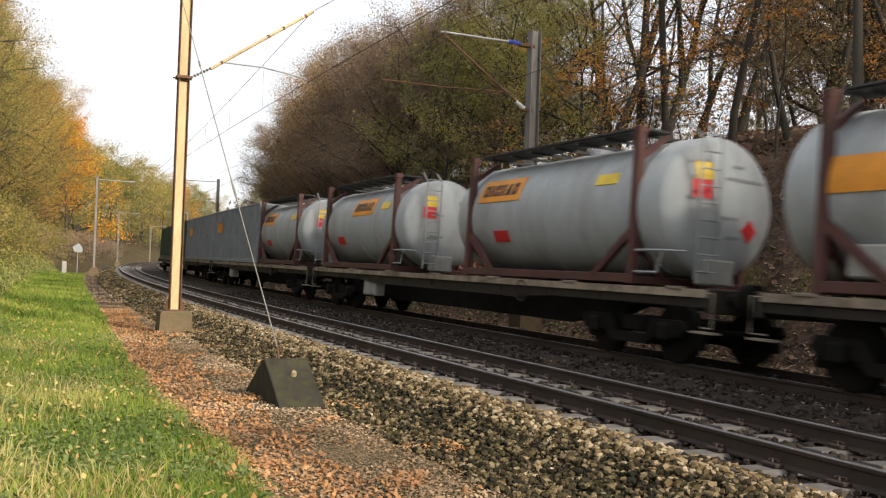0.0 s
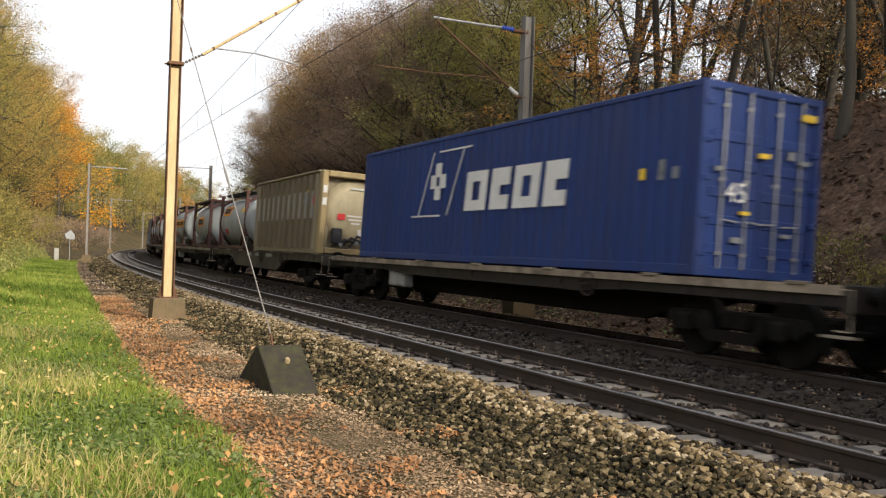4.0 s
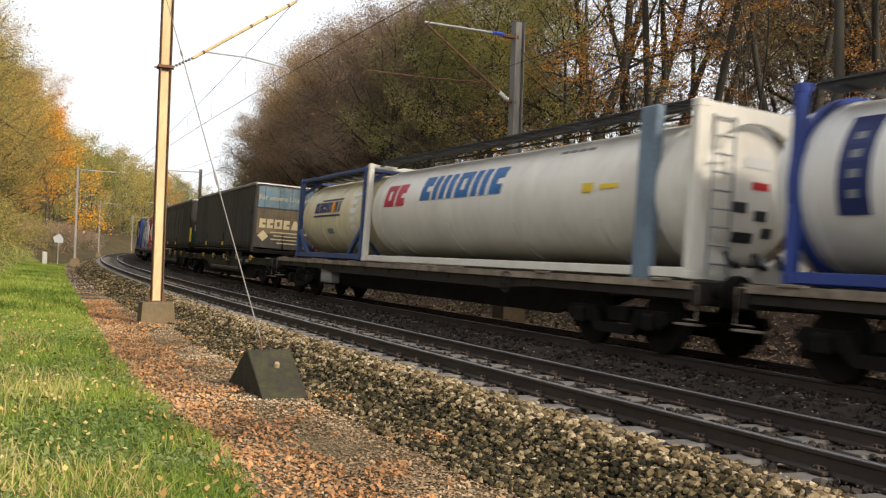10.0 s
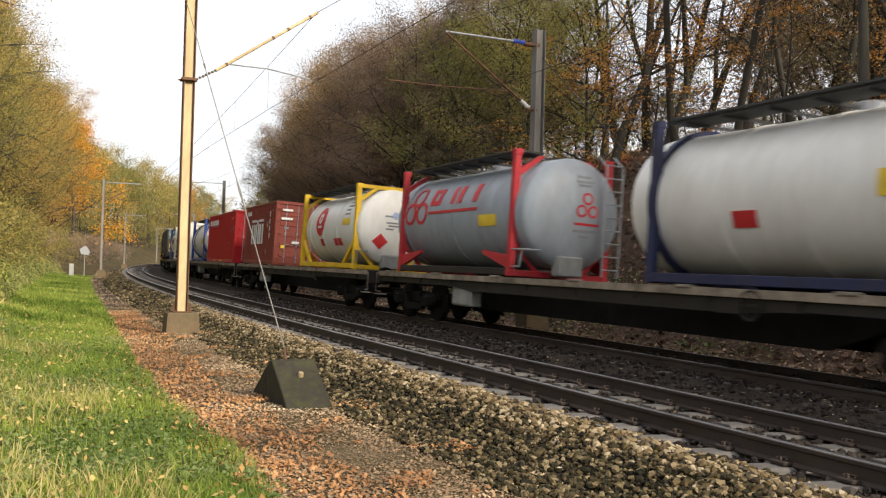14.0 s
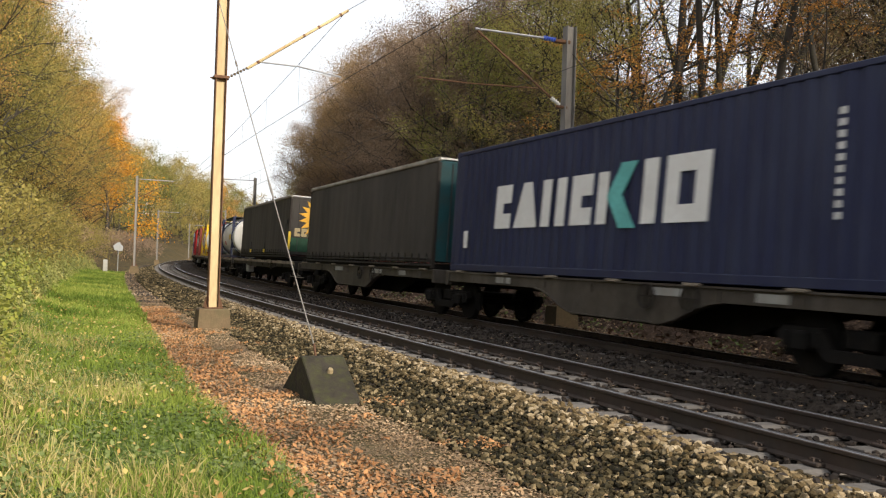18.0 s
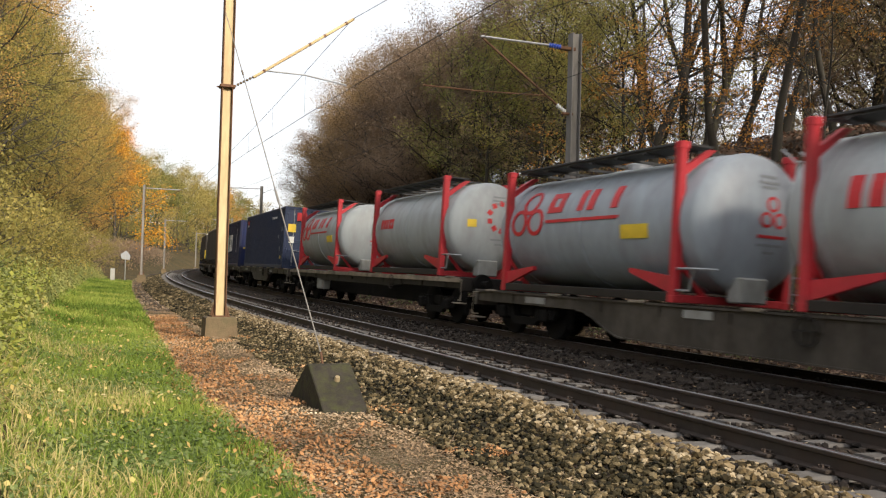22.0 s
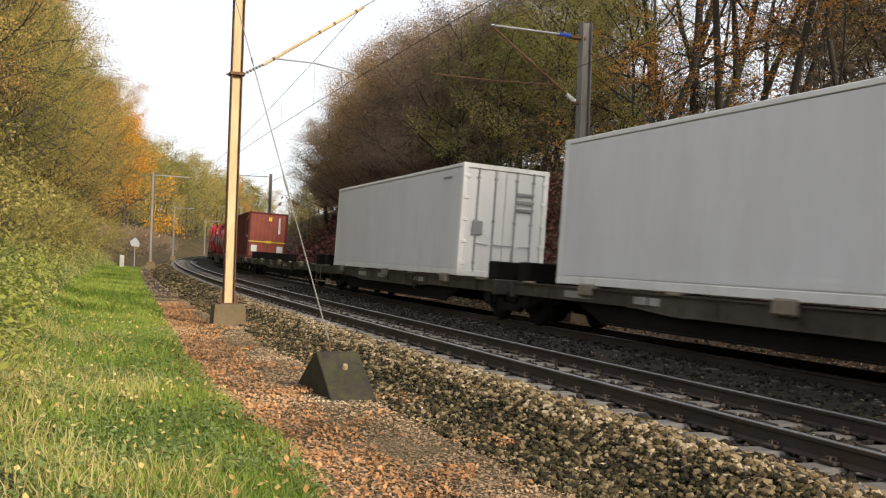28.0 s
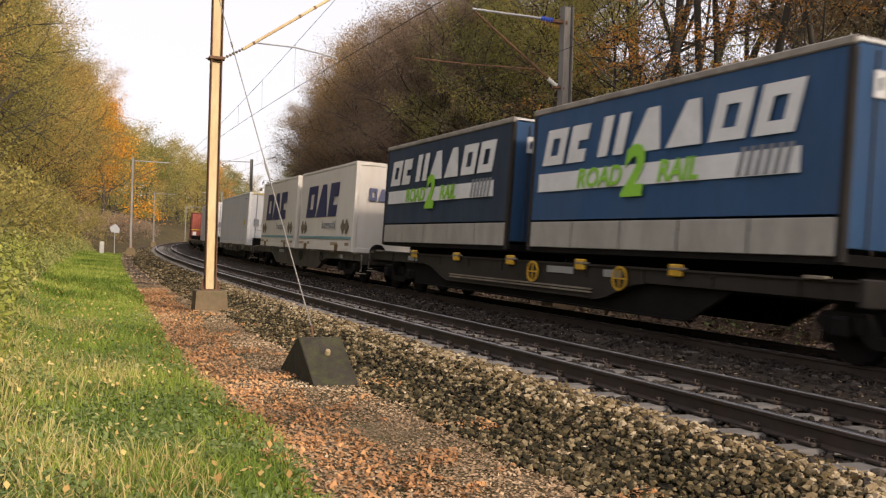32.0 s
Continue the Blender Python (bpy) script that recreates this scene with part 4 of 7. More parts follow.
def dome_marks(ob, g, seed, material, k=6):
    rng = random.Random(seed)
    sh = Shape()
    for i in range(k):
        q = dome_plate(rng.uniform(-0.6, 0.6), g["zc"] + rng.uniform(-0.5, 0.8), rng.uniform(0.2, 0.55), 0.05, g["r"], -g["b"], g["deep"], g["zc"])
        sh.add(q.v, q.f)
    part("notice", sh, material, ob)


def dome_sign(ob, g, name, x, z, w, h, material, turn=0, disc=False, label=""):
    part(name, dome_plate(x, g["zc"] + z, w, h, g["r"], -g["b"], g["deep"], g["zc"], turn, disc), material, ob, label)


def flank(ob, g, name, y0, y1, a0, a1, material, label=""):
    return part(name, patch(y0, y1, a0, a1, g["r"], g["zc"]), material, ob, label)


def grey_tank(u_far, u_near, seed, band=None, stub=0.8, plate=(2.6, 1.0)):
    ob, g = tank("tank_container", u_far, u_near, 1.18, SHELL_GREY, ANTIQUE, "dull grey tank container in an oxide-red frame with an orange plate", doc=bool(band), over=stub, beam=False, bands=3, ladder=-0.52)
    if band:
        flank(ob, g, "colour_band", -2.9, 2.9, -3, 20, ORANGE_MARK, "orange band round the shell")
        shell_logo(ob, "trade_name", BLACK_MARK, 1.9, -2.3, 3, 14, g["r"] + 0.008, g["zc"], "ohehe ehhae", "dark trade name in plain blocks")
    else:
        flank(ob, g, "name_plate", plate[0], plate[0] - 1.7, 12, 38, ORANGE_MARK, "orange name plate")
        shell_logo(ob, "trade_name", BLACK_MARK, plate[0] - 0.15, plate[0] - 1.55, 18, 31, g["r"] + 0.008, g["zc"], "ohehao", "dark trade name in plain blocks")
        flank(ob, g, "label_plate", -1.7, -2.3, 18, 28, YELLOW_MARK)
    flank(ob, g, "hazard_plate", 1.9, 1.3, -30, -18, RED_MARK)
    dome_sign(ob, g, "hazard_plate", -0.55, 0.25, 0.34, 0.3, RED_MARK)
    dome_sign(ob, g, "warning_plate", -0.5, 0.55, 0.3, 0.28, YELLOW_MARK)
    if seed % 2:
        dome_sign(ob, g, "hazard_diamond", 0.45, -0.35, 0.27, 0.27, RED_MARK, 45)
    dome_marks(ob, g, seed, GREY_MARK)
    return ob


def red_tank(u_far, u_near, floor, shell, seed, word, dark, over=0.55):
    ob, g = tank("tank_container", u_far, u_near, floor, shell, FRAME_RED, "steel-grey tank container with red end frames and red lettering", over=over, beam=False, bands=3, ladder=True, h=2.62, blades=True)
    m2 = RED_MARK
    if word:
        shell_logo(ob, "trade_name", m2, 2.2, -1.0 if word > 4 else 1.1, 0, 21 if word > 4 else 14, g["r"], g["zc"], "hohea" if word > 4 else "iho", "red trade name in plain blocks")
    else:
        for q, (yy, aa) in enumerate(((2.1, 30), (1.75, 8), (2.45, 8))):
            part("emblem", disc_patch(yy, aa - 2, 0.33, 14, g["r"], g["zc"], 0.72), m2, ob, "red ring emblem")
        shell_logo(ob, "trade_name", m2, 1.3, -1.2, 14, 36, g["r"], g["zc"], "o h i", "red trade name in plain blocks")
        flank(ob, g, "underline", 1.3, -1.3, 4, 7, m2)
        flank(ob, g, "label_plate", -1.4, -2.2, -14, -2, YELLOW_MARK)
    if word:
        for i in range(10):
            a = radians(36 * i + 18)
            if abs(math.sin(a)) > 0.2:
                dome_sign(ob, g, "emblem", 0.2 + 0.36 * math.cos(a), 0.25 + 0.36 * math.sin(a), 0.13, 0.13, m2, 36 * i, label="red mark of a ring emblem")
        dome_sign(ob, g, "warning_plate", -0.62, 0.05, 0.24, 0.2, YELLOW_MARK)
    else:
        for q in ((0, 0.28), (-0.14, 0.02), (0.14, 0.02)):
            dome_sign(ob, g, "emblem", 0.2 + q[0], 0.05 + q[1], 0.26, 0.26, m2, disc=True)
            dome_sign(ob, g, "emblem_heart", 0.2 + q[0], 0.05 + q[1], 0.17, 0.17, shell, disc=True)
        dome_sign(ob, g, "underline", 0.2, -0.2, 0.6, 0.05, m2)
    for z, w in ((0.78, 0.34), (0.68, 0.42), (0.60, 0.3), (-0.34, 0.5), (-0.46, 0.22)):
        dome_sign(ob, g, "notice", 0.15, z, w, 0.045, GREY_MARK)
    return ob


# curtain-sided bodies
CURTAIN = mat("curtain_dark", (0.048, 0.043, 0.039), 0.7, 0, 0.35, size=2.0, dirt=0.7, dirt_col=(0.075, 0.065, 0.055), streak=4, bump=0.15, bump_size=5)
CURTAIN_SLATE = mat("curtain_slate", (0.022, 0.042, 0.072), 0.7, 0, 0.25, size=2.5, dirt=0.5, dirt_col=(0.05, 0.06, 0.075), streak=4)
CURTAIN_BLUE = mat("curtain_blue", (0.022, 0.075, 0.17), 0.6, 0, 0.15, size=2.5, dirt=0.25, dirt_col=(0.09, 0.11, 0.13), streak=4)
ROOF_EDGE = mat("roof_edge", (0.30, 0.27, 0.23), 0.7, 0.1, 0.25, dirt=0.5)
BOARD = mat("side_board", (0.38, 0.36, 0.32), 0.5, 0.1, 0.12, dirt=0.5, dirt_col=(0.2, 0.18, 0.15), streak=3)
TEAL = mat("teal_door", (0.012, 0.07, 0.08), 0.6, 0, 0.15, dirt=0.4)
SKY_BLUE = mat("picture_sky", (0.085, 0.15, 0.20), 0.6, 0, 0.3, size=0.6, dirt=0.4, dirt_col=(0.35, 0.30, 0.18))
FIELD = mat("picture_field", (0.11, 0.08, 0.045), 0.6, 0, 0.4, size=0.5, dirt=0.5, dirt_col=(0.10, 0.09, 0.06))
PETAL = mat("picture_petal", (0.75, 0.42, 0.05), 0.6, 0, 0.2, size=0.4)
PETAL_PALE = mat("picture_petal_pale", (0.70, 0.55, 0.22), 0.6, 0, 0.2, size=0.4)
CREAM_MARK = mat("lettering_cream", (0.44, 0.36, 0.21), 0.6, 0, 0.1)


def curtain_body(name, u_far, u_near, floor, h, curtain, label, boards=True, rear="plain", wheels=False, wide=2.52, category="trailer"):
    n = u_far - u_near
    ob = load(name, u_far, u_near, floor, label, category)
    z0 = 0.62 if boards == "pale" else 0.30
    for sx in (-1, 1):
        k = int(n / 0.16)
        vs, fs = [], []
        for i in range(k + 1):
            y = -n / 2 + 0.12 + (n - 0.24) * i / k
            w = 0.010 * math.sin(i * 0.55) + 0.007 * math.sin(i * 1.37 + u_far)
            for z, q in ((z0, 0.6), (h * 0.35, 1.0), (h * 0.7, 1.0), (h - 0.12, 0.2)):
                vs.append((sx * (wide / 2 - 0.02 + w * q), y, z))
        for i in range(k):
            for j in range(3):
                fs.append((i * 4 + j, i * 4 + j + 1, i * 4 + j + 5, i * 4 + j + 4))
        part("curtain", Shape().add(vs, fs), curtain, ob, smooth=True)
        if boards == "pale":
            sh = Shape()
            m2 = max(2, int(n / 1.6))
            for i in range(m2):
                sh.box((sx * (wide / 2 - 0.03), -n / 2 + 0.12 + (i + 0.5) * (n - 0.24) / m2, z0 / 2 + 0.02), (0.05, (n - 0.24) / m2 - 0.05, z0 - 0.12), 0.01)
            part("side_board", sh, BOARD, ob, "pale aluminium drop side boards")
        else:
            sh = Shape()
            for z in (0.08, 0.19, 0.27):
                sh.box((sx * (wide / 2 - 0.02), 0, z), (0.05, n - 0.1, 0.05), 0.008)
            for i in range(int(n / 0.55)):
                sh.box((sx * (wide / 2 + 0.008), -n / 2 + 0.4 + i * 0.55, 0.26), (0.02, 0.05, 0.28))
            part("lower_rail", sh, IRON, ob, "dark lower rail with strap buckles")
    sh = Shape()
    for sx in (-1, 1):
        sh.box((sx * (wide / 2 - 0.03), 0, h - 0.06), (0.09, n, 0.12), 0.02)
        part("roof_rail", sh, ROOF_EDGE, ob, "pale worn roof edge")
        sh = Shape()
        for sy in (-1, 1):
            part("corner_post", Shape().box((sx * (wide / 2 - 0.05), sy * (n / 2 - 0.06), h / 2 - 0.07), (0.10, 0.12, h - 0.14), 0.015), IRON, ob)
    part("roof", Shape().box((0, 0, h - 0.03), (wide - 0.1, n - 0.05, 0.05)), WHITE, ob)
    part("chassis", Shape().box((0, 0, 0.05), (wide - 0.1, n - 0.1, 0.14)).box((0, 0, -0.12), (0.9, n - 0.6, 0.22)), BLACK, ob)
    part("front_wall", Shape().box((0, n / 2 - 0.05, h / 2), (wide - 0.2, 0.06, h - 0.1)), CURTAIN, ob)
    for sx in (-1, 1):
        d = part("door", Shape().box((sx * wide / 4 * 0.97, -n / 2 + 0.04, h / 2 + 0.05), (wide / 2 - 0.09, 0.06, h - 0.28), 0.012), TEAL if rear == "teal" else CURTAIN_BLUE if rear == "blue" else CURTAIN, ob)
        br = Shape()
        for q in (0.25, 0.85):
            br.tube([(sx * q, -n / 2 - 0.012, 0.2), (sx * q, -n / 2 - 0.012, h - 0.15)], 0.016, 6)
        part("lock_rod", br, GREY_DARK, d)
    if wheels:
        for i in range(3):
            for sx in (-1, 1):
                part("wheel", Shape().lathe([(sx * 0.78, 0.20), (sx * 0.78, 0.47), (sx * 0.82, 0.50), (sx * 1.10, 0.50), (sx * 1.14, 0.47), (sx * 1.14, 0.25)], 0, (0, -n / 2 + 2.6 + i * 1.31, -0.42), 18), RUBBER, ob)
        for sx in (-1, 1):
            part("landing_leg", Shape().box((sx * 0.9, n / 2 - 3.2, -0.3), (0.12, 0.12, 0.6)), IRON, ob)
    return ob, n, wide / 2


def rear_picture(ob, n, h, flower):
    """A printed rear door: a sunflower, or sky over a field."""
    e = n / 2 + 0.012
    if flower:
        for material, r0, k, off in ((PETAL_PALE if flower == 2 else PETAL, 1.0, 19, 0.010), (PETAL, 0.78, 17, 0.014)):
            sh = Shape()
            for i in range(k):
                w = 2 * math.pi * i / k
                c, s_ = math.cos(w), math.sin(w)
                q = [(0.12 * c - 0.06 * s_, 0.12 * s_ + 0.06 * c), (0.6 * r0 * c - 0.13 * s_, 0.6 * r0 * s_ + 0.13 * c), (r0 * c, r0 * s_), (0.6 * r0 * c + 0.13 * s_, 0.6 * r0 * s_ - 0.13 * c), (0.12 * c + 0.06 * s_, 0.12 * s_ - 0.06 * c)]
                sh.prism([(a + 0.15, b + h * 0.66) for a, b in q], 1, -e - off, -e)
            part("printed_flower", sh, material, ob, "printed sunflower petals")
        sh = Shape().lathe([(-e - 0.022, 0.34), (-e, 0.34)], 1, (0.15, 0, h * 0.66), 20)
        part("printed_flower_heart", sh, BLACK_MARK, ob)
    else:
        sh = Shape()
        flat_panel(sh, "N", 0, h * 0.80, 2.2, h * 0.30, e, 0.01)
        part("printed_sky", sh, SKY_BLUE, ob, "faded printed sky")
        sh = Shape()
        flat_panel(sh, "N", 0, h * 0.45, 2.2, h * 0.36, e, 0.01)
        part("printed_field", sh, FIELD, ob, "faded printed field")
        letters("slogan", "Für unsere Umwelt!", 0.27, CREAM_MARK, ob, pose(0, -e - 0.02, h * 0.79, 90, 0, 0))
        sh = Shape()
        for i, w in enumerate((1.5, 1.2, 1.4, 0.9)):
            flat_panel(sh, "N", 0.2, h * (0.30 - 0.05 * i), w, 0.045, e, 0.016)
        sh.prism([(-1.05, h * 0.24), (-0.83, h * 0.32), (-0.61, h * 0.24), (-0.83, h * 0.16)], 1, -e - 0.016, -e)
        part("slogan", sh, CREAM_MARK, ob)
    logo(ob, "trade_name", CREAM_MARK, -1.0, 1.0, h * 0.42, 0.36, "eeoeah", e, 0.0, 0.022, "cream trade name in plain blocks", side="N")


# --- far end of the train
GREY_BOX = mat("container_grey", (0.22, 0.24, 0.27), 0.55, 0, 0.12, dirt=0.4)
GREEN_BOX = mat("container_green", (0.02, 0.06, 0.04), 0.55, 0, 0.15, dirt=0.4)
BLUE_BOX = mat("container_blue", (0.013, 0.038, 0.16), 0.5, 0, 0.12, dirt=0.3, streak=4)
RED_BOX = mat("container_red", (0.42, 0.012, 0.018), 0.45, 0, 0.08, dirt=0.2, dirt_col=(0.2, 0.02, 0.02), streak=4)
BROWN_BOX = mat("container_oxide", (0.23, 0.048, 0.032), 0.55, 0, 0.12, dirt=0.35, dirt_col=(0.10, 0.03, 0.025), streak=4)
MAROON_BOX = mat("container_maroon", (0.115, 0.018, 0.017), 0.55, 0, 0.12, dirt=0.35, dirt_col=(0.05, 0.02, 0.017), streak=4)
NAVY_BOX = mat("container_navy", (0.013, 0.018, 0.055), 0.5, 0, 0.12, dirt=0.35, dirt_col=(0.05, 0.06, 0.09), streak=4)
NAVY_END = mat("container_navy_end", (0.012, 0.022, 0.09), 0.45, 0, 0.1, dirt=0.2)
STEEL_BOX = mat("container_bluegrey", (0.018, 0.03, 0.075), 0.5, 0, 0.15, dirt=0.4, dirt_col=(0.06, 0.07, 0.09), streak=4)
REEFER = mat("reefer_white", (0.64, 0.65, 0.66), 0.45, 0, 0.05, size=2, dirt=0.25, dirt_col=(0.35, 0.33, 0.30), streak=4)
BAS_WHITE = mat("swap_white", (0.70, 0.66, 0.59), 0.45, 0, 0.05, size=2, dirt=0.25, dirt_col=(0.45, 0.38, 0.28), streak=4)
BULK_POST = mat("bulk_ochre", (0.40, 0.31, 0.16), 0.55, 0.1, 0.12, dirt=0.5, dirt_col=(0.2, 0.15, 0.08), streak=3)
BULK_DOME = mat("bulk_cream", (0.46, 0.40, 0.26), 0.5, 0.1, 0.1, dirt=0.5, dirt_col=(0.22, 0.17, 0.11), streak=2)
BULK = mat("bulk_silver", (0.15, 0.125, 0.082), 0.5, 0.3, 0.12, dirt=0.5, dirt_col=(0.2, 0.16, 0.11), streak=3)
BULK_RIB = mat("bulk_rib", (0.26, 0.22, 0.15), 0.5, 0.2, 0.12, dirt=0.5, dirt_col=(0.2, 0.16, 0.11), streak=3)
BULK_GREY = mat("bulk_panel", (0.33, 0.32, 0.305), 0.5, 0.1, 0.1, dirt=0.4, dirt_col=(0.25, 0.22, 0.18), streak=3)

box_container("shipping_container", 88.0, 78.6, 1.18, 2.59, GREEN_BOX, "dark green corrugated shipping container on a flat wagon")
box_container("shipping_container", 78.2, 68.9, 1.18, 2.59, GREEN_BOX, "dark green corrugated shipping container on a flat wagon")
box_container("shipping_container", 68.2, 62.2, 1.18, 2.59, GREEN_BOX, "short dark green shipping container on a flat wagon")
for uf in (61.6, 49.8):
    ob = box_container("shipping_container", uf, uf - 12.0, 1.18, 2.59, GREY_BOX, "blue-grey corrugated shipping container with an orange plate", rail=GREY_BOX)
    sh = Shape()
    flat_panel(sh, "L", 3.4, 1.7, 1.4, 0.5, 1.22)
    part("name_plate", sh, ORANGE_MARK, ob)
grey_tank(37.5, 31.5, 3)
grey_tank(28.0, 22.0, 4, plate=(0.6, 0))
grey_tank(17.66, 11.70, 5, plate=(2.6, 0))
grey_tank(8.04, 2.05, 6, band=True)
ob, g = tank("tank_container", -2.44, -8.45, 1.18, SHELL_GREY, ANTIQUE, "dull grey tank container in a full oxide-red frame", doc=True, beam=True, bands=3)
flank(ob, g, "name_plate", 1.3, -0.75, -8, 18, ORANGE_MARK, "orange name plate")
shell_logo(ob, "trade_name", BLACK_MARK, 1.12, -0.6, -3, 13, g["r"] + 0.008, g["zc"], "oehehah")
dome_sign(ob, g, "stain", 0.1, -0.55, 0.9, 0.5, mat("rust_stain", (0.45, 0.27, 0.15), 0.7), disc=True)
grey_tank(-11.75, -17.78, 7, plate=(2.5, 0))

# silver bulk container
ob = box_container("bulk_container", -20.05, -28.85, 1.18, 2.72, BULK, "beige ribbed bulk container with hoses at its recessed end", ribs=0.0, doors=False, rail=BULK_RIB)
for i in range(12):
    y = -4.05 + i * 0.74
    for sx in (-1, 1):
        sh = Shape().prism([(sx * 1.20, y - 0.16), (sx * 1.29, y - 0.07), (sx * 1.29, y + 0.07), (sx * 1.20, y + 0.16)], 2, 0.14, 2.62)
        part("rib", sh, BULK_RIB if i in (0, 11) else BULK, ob)
for i in range(11):
    part("side_panel", Shape().box((-1.222, -3.68 + i * 0.74, 1.62), (0.025, 0.44, 0.92), 0.008), BULK_GREY, ob, "pale grey painted panel")
part("top_rail", Shape().box((-1.22, 0, 2.70), (0.12, 8.7, 0.07), 0.01), BULK_RIB, ob, "pale top rail")
for sx in (-1, 1):
    part("end_post", Shape().box((sx * 1.13, -4.52, 1.36), (0.20, 0.32, 2.72), 0.03), BULK_POST, ob, "ochre end post")
for z in (0.12, 2.62):
    part("end_beam", Shape().box((0, -4.52, z), (2.05, 0.32, 0.20), 0.03), BULK_POST, ob)
dm = Shape().lathe([(-4.36, 1.06), (-4.46, 0.98), (-4.54, 0.75), (-4.59, 0.4), (-4.60, 0.02)], 1, (0, 0, 1.45), 28)
part("end_dome", dm, BULK_DOME, ob, "cream dished end set back between the posts", smooth=True)
hs = Shape()
for i in range(3):
    hs.tube([(-0.75 + i * 0.3, -4.6, 0.28), (-0.35 + i * 0.22, -4.68, 0.50 + 0.08 * i), (0.2 + i * 0.15, -4.68, 0.45), (0.62 + i * 0.07, -4.66, 0.75 + i * 0.2), (0.86, -4.62, 1.9), (0.72, -4.6, 2.35)], 0.045, 7)
part("hose", hs, BLACK_MARK, ob, "coiled black discharge hoses", smooth=True)
cp = Shape()
for x, z in ((-0.5, 0.34), (0.05, 0.42), (0.45, 0.55), (0.8, 0.95), (0.84, 1.5)):
    cp.lathe([(-4.74, 0.07), (-4.66, 0.07)], 1, (x, 0, z), 10)
part("coupling", cp, GALV, ob, "bright hose couplings")
part("valve_box", Shape().box((-0.62, -4.62, 0.62), (0.34, 0.16, 0.5), 0.03), BLACK_MARK, ob)
sh = Shape()
for x, z, w, h in ((0.0, 2.2, 0.5, 0.06), (0.0, 1.30, 0.6, 0.05), (0.0, 1.18, 0.5, 0.05), (0.0, 1.06, 0.3, 0.05), (0.15, 0.78, 0.12, 0.2)):
    flat_panel(sh, "N", x, z, w, h, 4.60, 0.012)
for x, z in ((-1.13, 2.1), (-1.13, 1.7)):
    flat_panel(sh, "N", x, z, 0.14, 0.24, 4.69, 0.012)
part("notice", sh, PALE, ob)
sh = Shape()
flat_panel(sh, "N", -0.5, 1.25, 0.26, 0.2, 4.60, 0.012)
flat_panel(sh, "L", -4.05, 1.75, 0.12, 0.25, 1.30, 0.012)
part("red_mark", sh, RED_MARK, ob)
marks(ob, 1.30, 8.8, 2.5, 5, near=False)

# blue box with a cross emblem
ob = box_container("shipping_container", -33.14, -46.82, 1.16, 2.9, BLUE_BOX, "long dark blue high-cube container with white trade mark", ribs=0.32)
logo(ob, "trade_name", PALE, 0.55, -3.4, 1.55, 0.85, "oeoe", 1.22, 0.08, label="white trade name in plain blocks")
sh = Shape()
for a, b, c, d in ((2.9, 1.05, 1.6, 0.04), (1.5, 2.55, 1.6, 0.04)):
    flat_panel(sh, "L", a - 0.3, b, c, d, 1.22)
flat_panel(sh, "L", 3.0, 1.8, 0.04, 1.5, 1.22, slant=0.7)
flat_panel(sh, "L", 1.45, 1.8, 0.04, 1.5, 1.22, slant=0.7)
for q in range(4):
    flat_panel(sh, "L", 2.0 + 0.24 * math.cos(q * math.pi / 2), 1.85 + 0.27 * math.sin(q * math.pi / 2), 0.30, 0.32, 1.22, 0.014)
part("emblem", sh, PALE, ob, "white cross in a slanted frame")
letters("number", "45", 0.42, PALE, ob, pose(-0.55, -6.9, 1.25, 90, 0, 0))
marks(ob, 1.22, 13.68, 2.8, 11)

# white tank in a grey frame, white tank in a red frame
ob, g = tank("tank_container", -51.94, -58.0, 1.18, SHELL_WHITE, FRAME_GREY, "white tank container in a grey frame with hazard plates", bands=5)
shell_logo(ob, "trade_name", mat("faded_lettering", (0.55, 0.50, 0.45), 0.6), 1.5, -1.6, 5, 26, g["r"], g["zc"], 7)
flank(ob, g, "hazard_plate", -1.3, -2.2, -22, -2, mat("brown_plate", (0.25, 0.09, 0.04), 0.6))
dome_sign(ob, g, "hazard_diamond", 0.25, -0.05, 0.3, 0.3, RED_MARK, 45)
dome_sign(ob, g, "hazard_plate", 0.05, -0.45, 0.42, 0.30, ORANGE_MARK)
dome_sign(ob, g, "warning_plate", -0.55, 0.15, 0.26, 0.24, ORANGE_MARK, 45)
dome_marks(ob, g, 8, GREY_MARK)
ob, g = tank("tank_container", -62.42, -68.42, 1.16, SHELL_WHITE, FRAME_RED, "white tank container in a bright red beam frame", bands=4, near_over=0.30)
shell_logo(ob, "trade_name", mat("navy_lettering", (0.05, 0.06, 0.14), 0.5), 0.95, -1.5, 14, 36, g["r"], g["zc"], "iahh", "navy trade name in plain blocks")
flank(ob, g, "text_line", 1.0, -1.6, 6, 9, GREY_MARK)
flank(ob, g, "text_line", 0.8, -1.4, -2, 1, GREY_MARK)
flank(ob, g, "emblem", 0.35, 0.05, 16, 22, RED_MARK)
flank(ob, g, "label_plate", -2.0, -2.35, 4, 18, YELLOW_MARK)
for q in ((0, 0.22), (-0.12, 0.02), (0.12, 0.02)):
    dome_sign(ob, g, "emblem", 0.12 + q[0], q[1], 0.14, 0.2, GREY_MARK)
dome_marks(ob, g, 9, GREY_MARK, 3)

